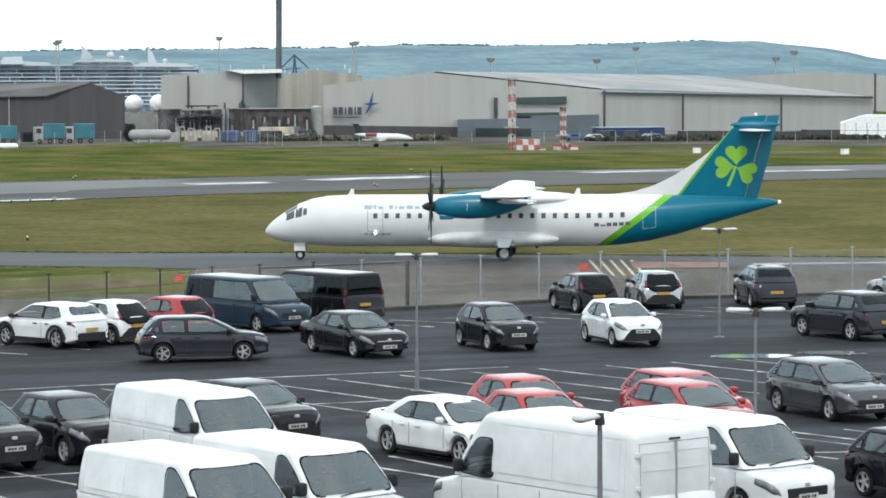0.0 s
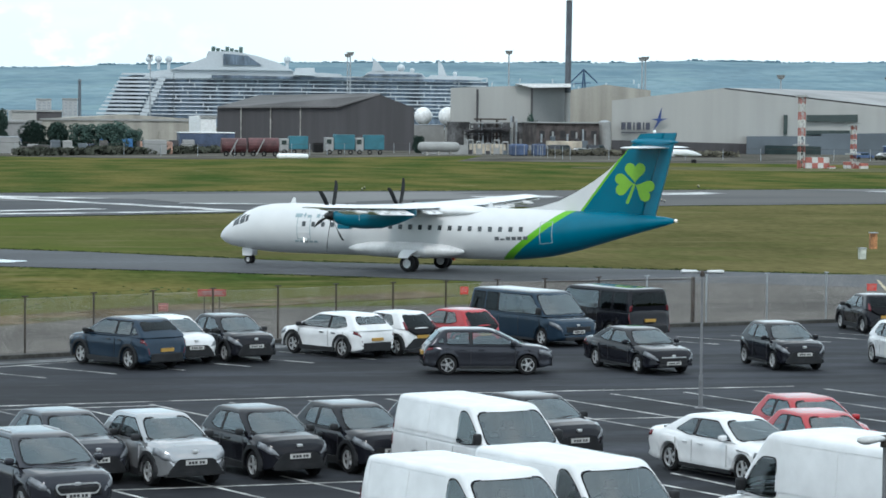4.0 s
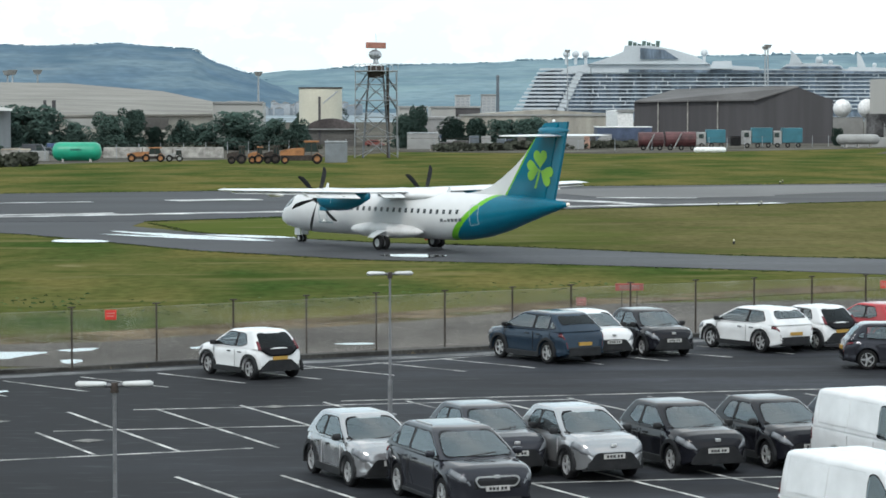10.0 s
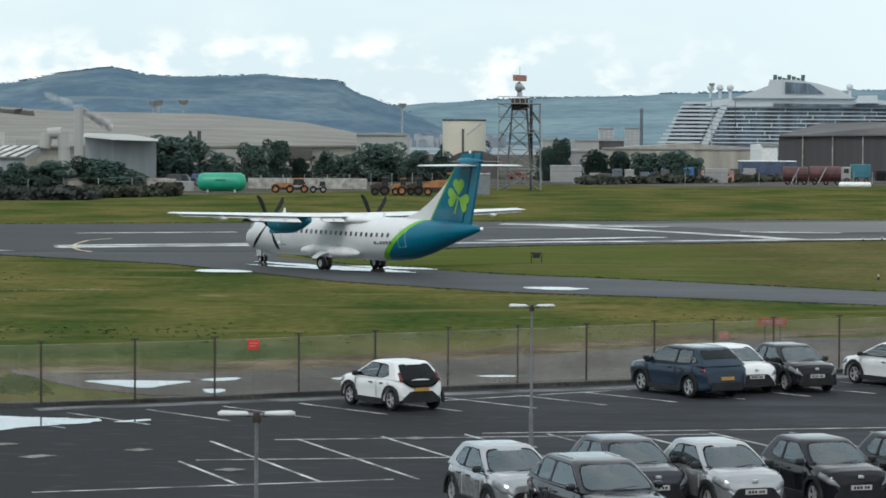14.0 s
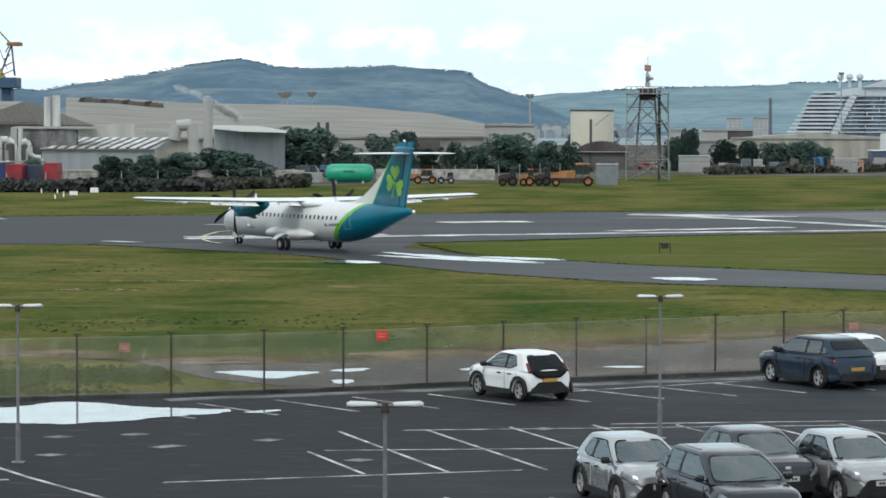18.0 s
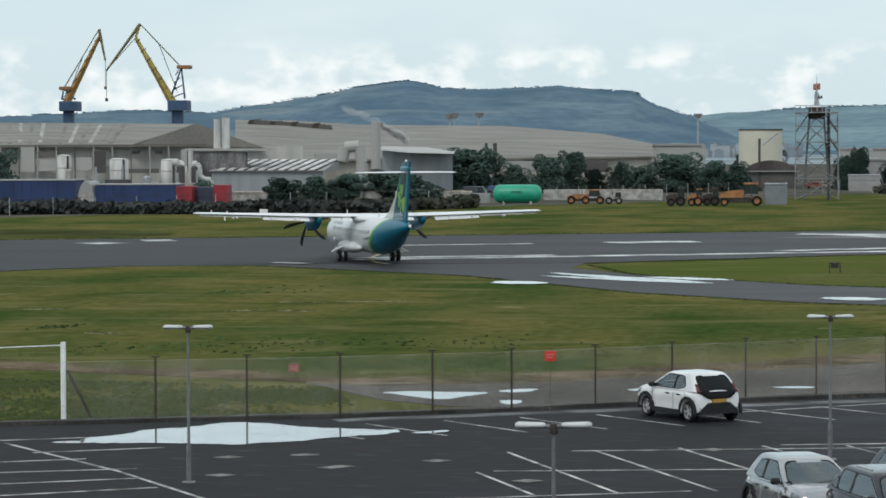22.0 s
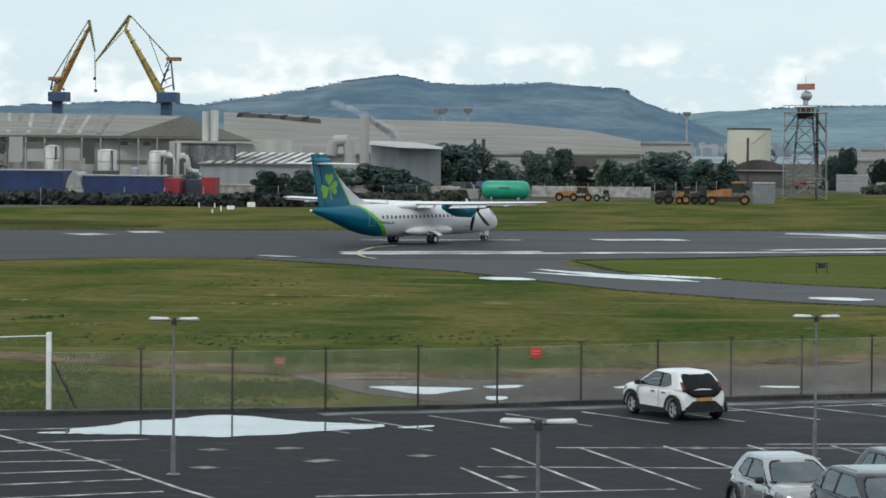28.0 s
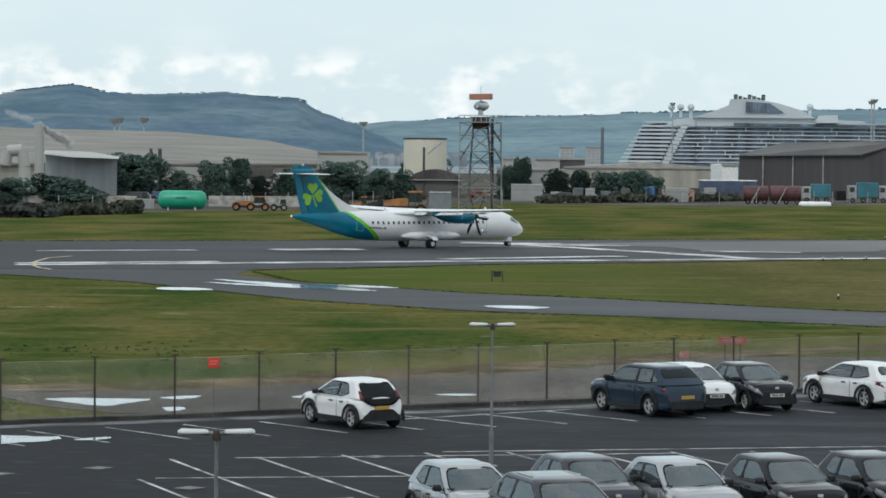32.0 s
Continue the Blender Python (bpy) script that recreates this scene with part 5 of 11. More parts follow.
prism(bm, [(-13.9, 7.66), (-14.55, 7.68), (-13.98, 5.4), (-13.36, 3.15), (-12.66, 3.12), (-13.27, 5.4)], -0.08, 0.08)
part("rudder", tidy(bm), TEAL, airliner)
bm = bmesh.new()
loft(bm, [[(x, r * math.cos(a), 7.18 + 0.8 * r * math.sin(a)) for a in [2 * math.pi * i / 14 for i in range(14)]] for x, r in ((-11.95, 0.04), (-12.25, 0.2), (-13.05, 0.28), (-14.2, 0.2), (-14.62, 0.05))])
part("tail_bullet", tidy(bm), TEAL, airliner, smooth=True)
bm = bmesh.new()
loft(bm, [foil(c, x, y, 6.88, th) for y, c, x, th in ((-3.66, 1.0, -12.88, 0.14), (-3.5, 1.15, -12.78, 0.22), (0, 1.8, -12.35, 0.22), (3.5, 1.15, -12.78, 0.22), (3.66, 1.0, -12.88, 0.14))])
part("tailplane", tidy(bm), WHITE_AIR, airliner, smooth=True)
# emblem: three heart-shaped leaves and a stalk, on each side of the fin
for s in (1, -1):
    y0, y1 = s * 0.1, s * 0.121
    for k, (cx, cz, rot) in enumerate(((-12.26, 5.62, 90), (-11.58, 4.92, -4), (-12.84, 4.64, 205))):
        pts = []
        for i in range(22):
            t = 2 * math.pi * i / 22
            hx, hz = 0.037 * 16 * math.sin(t) ** 3, 0.037 * (13 * math.cos(t) - 5 * math.cos(2 * t) - 2 * math.cos(3 * t) - math.cos(4 * t))
            a = radians(rot - 90)
            pts.append((cx + hx * math.cos(a) - hz * math.sin(a), cz + hx * math.sin(a) + hz * math.cos(a)))
        part("emblem_leaf", tidy(prism(bmesh.new(), pts, y0, y1 + s * 0.004 * k)), GREEN_AIR, fin, "bright green leaf of the tail emblem")
    part("emblem_stalk", tidy(prism(bmesh.new(), [(-12.3, 4.94), (-12.16, 4.97), (-11.98, 4.49), (-11.74, 3.92), (-11.9, 3.87), (-12.12, 4.42)], y0, s * 0.117)), GREEN_AIR, fin)

# undercarriage
def wheel_ring(r, w, seg=24, hub=0.55):
    bm = bmesh.new()
    prof = [(r * hub, -w / 2), (r * 0.9, -w / 2), (r, -w * 0.3), (r, w * 0.3), (r * 0.9, w / 2), (r * hub, w / 2)]
    loft(bm, [[(pr * math.cos(a), py, pr * math.sin(a)) for a in [2 * math.pi * i / seg for i in range(seg)]] for pr, py in prof], cap=False)
    vs = list(bm.verts)
    for i in range(seg):
        j = (i + 1) % seg
        bm.faces.new((vs[i], vs[j], vs[5 * seg + j], vs[5 * seg + i]))
    return tidy(bm)


def hub_disc(r, w):
    bm = bmesh.new()
    loft(bm, [[(pr * math.cos(a), py, pr * math.sin(a)) for a in [2 * math.pi * i / 16 for i in range(16)]] for pr, py in ((r * 0.5, -w * 0.3), (r * 0.56, -w * 0.42), (r * 0.56, w * 0.42), (r * 0.5, w * 0.3))])
    return tidy(bm)


for x, y, r, w in ((11.2, 0.16, 0.24, 0.18), (11.2, -0.16, 0.24, 0.18), (0.05, 1.85, 0.44, 0.26), (0.05, 2.3, 0.44, 0.26), (0.05, -1.85, 0.44, 0.26), (0.05, -2.3, 0.44, 0.26)):
    tyre = part("wheel", wheel_ring(r, w), BLACK, airliner, smooth=False)
    tyre.location = (x, y, r)
    part("hub", hub_disc(r, w), ALLOY, tyre)
for y in (-2.07, 2.07):
    bm = bmesh.new()
    rod(bm, (0.05, y, 0.44), (0.05, y * 0.8, 1.3), 0.09)
    rod(bm, (0.05, y - 0.25, 0.44), (0.05, y + 0.25, 0.44), 0.06)
    rod(bm, (0.05, y, 0.6), (0.9, y * 0.75, 1.1), 0.05)
    part("gear_leg", bm, WHITESTEEL, airliner)
    s = 1 if y > 0 else -1
    bm = loft(bmesh.new(), [[(0.5 - 0.16 * k, s * (yy + dy), zz + dz), (-0.42 + 0.2 * k, s * (yy + dy), zz + dz), (-0.42 + 0.2 * k, s * yy, zz - 0.02), (0.5 - 0.16 * k, s * yy, zz - 0.02)] for k, yy, zz, dy, dz in ((0, 1.62, 1.2, 0.02, 0.02), (0.2, 2.1, 1.14, 0.02, 0.02), (0.6, 2.55, 0.98, 0.03, 0.01), (1, 2.86, 0.76, 0.03, 0.01))])
    part("main_gear_door", tidy(bm), WHITE_AIR, airliner, "curved white main gear door standing open")
bm = bmesh.new()
rod(bm, (11.2, 0, 0.24), (11.15, 0, 1.1), 0.07)
rod(bm, (11.2, -0.2, 0.24), (11.2, 0.2, 0.24), 0.04)
part("nose_gear_leg", bm, WHITESTEEL, airliner)
for s in (1, -1):
    bm = bmesh.new()
    box(bm, 10.9, 11.5, s * 0.32 - 0.015, s * 0.32 + 0.015, 0.45, 0.9, 0.01)
    part("nose_gear_door", bm, WHITE_AIR, airliner)
for x, z, r in ((-1.6, 0.66, 0.1), (-13.3, 7.72, 0.09)):
    bm = bmesh.new()
    bmesh.ops.create_uvsphere(bm, u_segments=10, v_segments=6, radius=r, matrix=Matrix.Translation((x, 0, z)))
    part("beacon_lens", bm, WHITESTEEL if z > 2 else RED, airliner, "small anti-collision lamp lens")
for x, z in ((8.6, 3.45), (-3.6, 3.48)):
    bm = bmesh.new()
    prism(bm, [(x, z), (x - 0.35, z), (x - 0.32, z + 0.32), (x - 0.18, z + 0.34)], -0.02, 0.02)
    part("blade_antenna", tidy(bm), WHITE_AIR, airliner)
bm = bmesh.new()
bmesh.ops.create_uvsphere(bm, u_segments=8, v_segments=6, radius=0.11, matrix=Matrix.Translation((-14.55, 0, 3.05)))
part("tail_lamp", bm, glow("tail lamp lens", (0.9, 0.84, 0.74), 0.12), airliner, "lit white tail lamp")

# ---- vehicles ----
SPECS = {
    # length, width, height, wheelbase, front overhang, wheel radius, belt, contour of bonnet and tail as (x, z), cabin base rear/front x, roof rear/front x, half width at belt and roof
    "mini": dict(L=3.7, W=1.74, H=1.52, wb=2.43, fo=0.77, wr=0.33, belt=0.98, top=[(-1.715, 0.5), (-1.68, 0.8), (-1.58, 0.97), (-1.2, 1.02), (0.7, 1.01), (1.15, 1.01), (1.55, 0.965), (1.8, 0.905), (1.92, 0.82), (1.985, 0.66)],
                 cab=(-1.62, 1.15, -1.08, 0.15), hw=(0.82, 0.6), posts=(-1.3, -0.42, 0.02), low=0.04),
    "hatch": dict(L=4.25, W=1.79, H=1.47, wb=2.62, fo=0.86, wr=0.32, belt=0.96, top=[(-2.08, 0.5), (-2.05, 0.78), (-1.95, 0.94), (-1.5, 1.0), (0.7, 0.97), (1.2, 0.955), (1.8, 0.89), (2.03, 0.82), (2.13, 0.72), (2.17, 0.58)],
                  cab=(-1.95, 1.25, -1.4, 0.14), hw=(0.84, 0.62), posts=(-1.6, -0.55, -0.05), quarter=-1.38),
    "saloon": dict(L=4.75, W=1.83, H=1.42, wb=2.82, fo=0.9, wr=0.33, belt=0.93, top=[(-2.44, 0.5), (-2.42, 0.85), (-2.3, 0.98), (-1.7, 1.0), (0.6, 0.94), (1.2, 0.91), (2.0, 0.83), (2.18, 0.77), (2.27, 0.67), (2.31, 0.55)],
                   cab=(-1.95, 1.2, -1.0, 0.2), hw=(0.84, 0.58), posts=(-1.35, -0.5, 0.0)),
    "suv": dict(L=4.5, W=1.87, H=1.66, wb=2.68, fo=0.9, wr=0.36, belt=1.1, top=[(-2.26, 0.55), (-2.22, 0.9), (-2.1, 1.08), (-1.6, 1.13), (0.75, 1.1), (1.25, 1.07), (1.95, 1.0), (2.12, 0.94), (2.2, 0.84), (2.24, 0.68)],
                cab=(-2.12, 1.35, -1.38, 0.22), low=0.34, hw=(0.88, 0.65), posts=(-1.75, -0.6, 0.0), quarter=-1.42),
    "fastback": dict(L=4.4, W=1.83, H=1.53, wb=2.65, fo=0.88, wr=0.35, belt=1.0, top=[(-2.2, 0.52), (-2.17, 0.85), (-2.1, 1.0), (-1.7, 1.06), (0.75, 1.02), (1.25, 0.99), (1.9, 0.91), (2.08, 0.84), (2.16, 0.74), (2.2, 0.6)],
                     cab=(-2.13, 1.32, -1.5, 0.16), low=0.36, hw=(0.86, 0.6), posts=(-1.6, -0.6, 0.0)),
    "van": dict(L=5.1, W=1.99, H=1.98, wb=2.95, fo=1.0, wr=0.34, belt=1.12, top=[(-2.62, 0.45), (-2.6, 0.9), (-2.58, 1.12), (-1.5, 1.14), (1.2, 1.12), (1.75, 1.06), (2.22, 0.99), (2.38, 0.91), (2.45, 0.8), (2.48, 0.62)],
                cab=(-2.58, 1.78, -2.5, 0.85), hw=(0.998, 0.85), posts=(0.55, 0.55, 0.9)),
    "longvan": dict(L=5.5, W=1.99, H=1.97, wb=3.3, fo=1.0, wr=0.34, belt=1.12, top=[(-2.84, 0.45), (-2.82, 0.9), (-2.8, 1.12), (-1.5, 1.14), (1.3, 1.12), (1.9, 1.06), (2.4, 0.99), (2.55, 0.91), (2.62, 0.8), (2.65, 0.62)],
                    cab=(-2.8, 1.92, -2.72, 1.0), hw=(0.998, 0.85), posts=(0.6, -1.0, 0.9)),
    "highvan": dict(L=5.98, W=2.06, H=2.55, wb=3.75, fo=1.0, wr=0.36, belt=1.3, top=[(-3.1, 0.45), (-3.08, 0.9), (-3.06, 1.3), (-1.5, 1.32), (1.5, 1.3), (2.1, 1.2), (2.6, 1.12), (2.77, 1.0), (2.85, 0.88), (2.88, 0.68)],
                    cab=(-3.06, 2.1, -3.0, 1.2), hw=(1.033, 0.95), posts=(1.0, 1.0, 1.3)),
}
PARTS = {}
# gaps, seams and creases as strips, with the shade put into their grey
GAPGREY = mat("shaded panel gap", (0.3, 0.3, 0.31), 0.8)
CREASE = mat("pressed panel edge", (0.5, 0.51, 0.52), 0.5)


def lerp_line(pts, x):
    for (xa, za), (xb, zb) in zip(pts, pts[1:]):
        if xa <= x <= xb:
            return za + (zb - za) * (x - xa) / max(1e-6, xb - xa)
    return pts[-1][1] if x > pts[-1][0] else pts[0][1]


def body_ends(sp):
    xf = sp["wb"] / 2 + sp["fo"]
    return xf, xf - sp["L"]


def body_half(sp, x, grow=0.0):
    """Half section of the body at x: (y, z) from the floor to the middle of the top."""
    xf, xr = body_ends(sp)
    ax, ra, sill = (sp["wb"] / 2, -sp["wb"] / 2), sp["wr"] + 0.05, 0.24
    van = sp["L"] > 5
    end = max(0.0, (abs(x - (xf + xr) / 2) / (sp["L"] / 2) - 0.72) / 0.28)
    w = sp["W"] / 2 * (1 - ((0.13 if van else 0.16) if x > 0 else (0.0 if van else 0.09)) * end ** 2)
    d, dmax, cut = (xf - x, 0.22, 0.2) if x > 0 else (x - xr, 0.07 if van else 0.16, 0.05 if van else 0.15)
    if d < dmax:
        w -= cut * (1 - math.sqrt(max(0.0, 1 - (1 - d / dmax) ** 2)))
    w += grow
    if not van:
        w += 0.02 * sum(math.exp(-((x - a) / 0.42) ** 2) for a in ax) - 0.018
    zt = lerp_line(sp["top"], x)
    zl = sill + 0.12 * end ** 3
    for a in ax:
        if abs(x - a) < ra:
            zl = max(zl, sp["wr"] + math.sqrt(ra * ra - (x - a) ** 2) - 0.01)
    zl = min(zl, zt - 0.16)
    zm = zl + 0.55 * (zt - zl)
    zu = 0.2 + 0.1 * end ** 2
    sh = 0.25 if van else 1.0
    return [(w - 0.26, zu), (w - 0.26, max(zl, zu + 0.01)), (w - 0.03, zl + 0.005), (w - 0.005, zl + 0.03), (w - (0.02 if van else 0.045), zl + 0.35 * (zm - zl)), (w + 0.005, zm), (w - 0.012 * sh, zt - 0.15), (w - 0.04 * sh, zt - 0.09),
            (w - 0.09 * sh, zt - 0.02), (w - 0.22, zt + 0.012), (w * 0.4, zt + 0.03)]


def y_at(half, z):
    for (ya, za), (yb, zb) in zip(half[3:], half[4:]):
        if za <= z <= zb:
            return ya + (yb - ya) * (z - za) / max(1e-6, zb - za)
    return half[3][0] if z < half[3][1] else half[-1][0]


def body_mesh(sp):
    xf, xr = body_ends(sp)
    ax, ra = (sp["wb"] / 2, -sp["wb"] / 2), sp["wr"] + 0.05
    xs = sorted({round(xr + (xf - xr) * i / 26, 3) for i in range(27)} | {round(a + ra * c, 3) for a in ax for c in (-1.0, -0.98, -0.92, -0.82, -0.65, -0.45, -0.22, 0, 0.22, 0.45, 0.65, 0.82, 0.92, 0.98, 1.0)} | {round(x, 3) for x, z in sp["top"] if xr < x < xf}
                | {round(xf - d, 3) for d in (0.01, 0.035, 0.07, 0.12, 0.17, 0.22)} | {round(xr + d, 3) for d in (0.008, 0.03, 0.07, 0.11, 0.16)})
    rings = []
    for x in xs:
        half = body_half(sp, x)
        rings.append([(x, y, z) for y, z in half] + [(x, -y, z) for y, z in half[::-1]])
    return tidy(loft(bmesh.new(), rings))


def lamp_strip(sp, s, xs, z_of):
    """A lamp let into the flank and corner of the body; z_of(f): its lower and upper edge."""
    rings = []
    for i, x in enumerate(xs):
        lo, hi = z_of(i / (len(xs) - 1))
        half = body_half(sp, x)
        top = half[7][1] + 0.02
        lo, hi = min(lo, top - 0.03), min(hi, top)
        rings.append([(x, s * (y_at(half, z) + g), z) for z, g in ((lo, -0.03), (lo, 0.008), ((lo + hi) / 2, 0.012), (hi, 0.008), (hi, -0.03))])
    return tidy(loft(bmesh.new(), rings))


def cab_w(sp, k):
    w0, w1 = sp["hw"]
    return w0 + (w1 - w0) * (0.7 * k + 0.3 * k * k)


def cab_x(sp, k, y, rear=False):
    """Where the screen stands at height k and offset y, with its bow."""
    r0, f0, r1, f1 = sp["cab"]
    u = min(1.0, abs(y) / cab_w(sp, k))
    if rear:
        return r0 + (r1 - r0) * k + 0.02 - (0.02 if sp["L"] > 5 else 0.07) * (1 - u * u) - 0.03 * math.sin(math.pi * k)
    return f0 + (f1 - f0) * k - 0.1 + 0.15 * (1 - u * u) + 0.035 * math.sin(math.pi * k)


def cab_z(sp, k):
    b = sp["belt"] - 0.02
    return b + (sp["H"] - b) * k


def ring_plan(sp, kind):
    """How many steps the cabin's ring takes across the front and back, and where along its sides."""
    w0, (r0, f0) = sp["hw"][0], sp["cab"][:2]
    xf, xr = f0 - 0.2, r0 + 0.12
    dense = sp["posts"][2] - 0.75 if kind in ("panelvan", "highvan") else xr
    xs, x = [], xf
    while x > xr + 0.02:
        xs.append((xf - x) / (xf - xr))
        x -= 0.042 if x > dense else 0.3
    return int(2 * w0 / 0.045), xs + [1.0], int(2 * w0 / (0.05 if kind not in ("panelvan", "highvan") else 0.3))


def ring_at(sp, k, plan, inset=0.0, dz=0.0):
    nf, fs, nr = plan
    w, c, z = cab_w(sp, k) - inset, 0.1, cab_z(sp, k) + dz
    front = [(cab_x(sp, k, y) - inset * 1.3, y, z) for y in [(w - c) * (-1 + 2 * i / nf) for i in range(nf + 1)]]
    rear = [(cab_x(sp, k, y, True) + inset * 1.3, y, z) for y in [(w - c) * (1 - 2 * i / nr) for i in range(nr + 1)]]
    xf, xr = front[-1][0] - c, rear[0][0] + c
    out = front + [(xf + c * math.cos(a), w - c + c * math.sin(a), z) for a in (radians(30), radians(60))]
    out += [(xf + (xr - xf) * f, w, z) for f in fs]
    out += [(xr + c * math.cos(a), w - c + c * math.sin(a), z) for a in (radians(120), radians(150))]
    out += rear
    out += [(xr + c * math.cos(a), -w + c + c * math.sin(a), z) for a in (radians(210), radians(240))]
    out += [(xf + (xr - xf) * f, -w, z) for f in fs[::-1]]
    out += [(xf + c * math.cos(a), -w + c + c * math.sin(a), z) for a in (radians(300), radians(330))]
    return out


def inside(p, poly):
    x, y = p
    hit = False
    for a, b in zip(poly, poly[1:] + poly[:1]):
        if (a[1] > y) != (b[1] > y) and x < (b[0] - a[0]) * (y - a[1]) / (b[1] - a[1]) + a[0]:
            hit = not hit
    return hit


def shrunk(outline, r, by):
    """A rounded outline drawn in by so many metres."""
    ring = rounded(outline, r)
    c = (Vector((min(p.x for p in ring), min(p.y for p in ring))) + Vector((max(p.x for p in ring), max(p.y for p in ring)))) / 2
    hx, hy = max(p.x for p in ring) - c.x, max(p.y for p in ring) - c.y
    return [Vector((c.x + (p.x - c.x) * (1 - by / hx), c.y + (p.y - c.y) * (1 - by / hy))) for p in ring]


def cabin_mesh(sp, kind, panes):
    """Pillars and roof, with an opening behind every pane; panes: (name, face, outline, rounding)."""
    plan = ring_plan(sp, kind)
    H0 = sp["H"] - sp["belt"] + 0.02
    rows = max(8, int(0.88 * H0 / 0.04))
    ks = [0.88 * i / rows for i in range(rows + 1)]
    top = [(0.93, 0.012, 0), (0.965, 0.04, 0), (0.985, 0.09, 0), (0.995, 0.17, 0.004), (0.995, 0.28, 0.012), (0.995, 0.32, 0.013), (0.995, 0.44, 0.014)]
    rings = [ring_at(sp, k, plan) for k in ks] + [ring_at(sp, k, plan, i, d) for k, i, d in top]
    holes = {}
    for name, face, outline, r in panes:
        if name != "door_pillar":
            holes.setdefault(face, []).append([tuple(p) for p in shrunk(outline, r, 0.022)])
    nf, fs, nr = plan
    ends = [nf, nf + 3 + len(fs) + 1, nf + 3 + len(fs) + 2 + nr]
    bm = bmesh.new()
    vs = [[bm.verts.new(p) for p in r] for r in rings]
    b = sp["belt"] - 0.02
    for j, (lo, hi) in enumerate(zip(vs, vs[1:])):
        for i in range(len(lo)):
            n = (i + 1) % len(lo)
            if j < rows:
                c = (lo[i].co + lo[n].co + hi[i].co + hi[n].co) / 4
                face = "front" if i < ends[0] else "left" if i < ends[1] else "back" if i < ends[2] else "right"
                key = (c.y, c.z - b) if face in ("front", "back") else (c.x, c.z - b)
                if any(inside(key, h) for h in holes.get(face, ())):
                    continue
            bm.faces.new((lo[i], lo[n], hi[n], hi[i]))
    bm.faces.new(vs[-1])
    bmesh.ops.delete(bm, geom=[v for v in bm.verts if not v.link_faces], context="VERTS")
    return tidy(bm)


def rounded(pts, r):
    """An outline with its corners rounded."""
    out = []
    n = len(pts)
    for i in range(n):
        p, a, b = Vector(pts[i]), Vector(pts[i - 1]), Vector(pts[(i + 1) % n])
        ra = min(r, 0.45 * (a - p).length)
        rb = min(r, 0.45 * (b - p).length)
        p0, p1 = p + (a - p).normalized() * ra, p + (b - p).normalized() * rb
        for t in (0, 0.33, 0.67, 1):
            out.append(p0 * (1 - t) ** 2 + p * 2 * t * (1 - t) + p1 * t * t)
    return out


def skin(outline, place, r=0.09, t=0.012):
    """A curved pane: an outline in a surface's own two coordinates, set just proud of it."""
    pts = []
    ring = rounded(outline, r)
    for p, q in zip(ring, ring[1:] + ring[:1]):
        k = max(1, int((q - p).length / 0.2))
        pts += [p.lerp(q, i / k) for i in range(k)]
    c = sum(pts, Vector((0, 0))) / len(pts)
    bm = bmesh.new()
    rings = []
    for f, out in ((1.0, -0.03), (1.0, t), (0.75, t), (0.5, t), (0.25, t)):
        rings.append([bm.verts.new(place(*(c + (p - c) * f), out)) for p in pts])
    for a, b in zip(rings, rings[1:]):
        for i in range(len(a)):
            j = (i + 1) % len(a)
            bm.faces.new((a[i], a[j], b[j], b[i]))
    bm.faces.new(rings[-1])
    return tidy(bm)


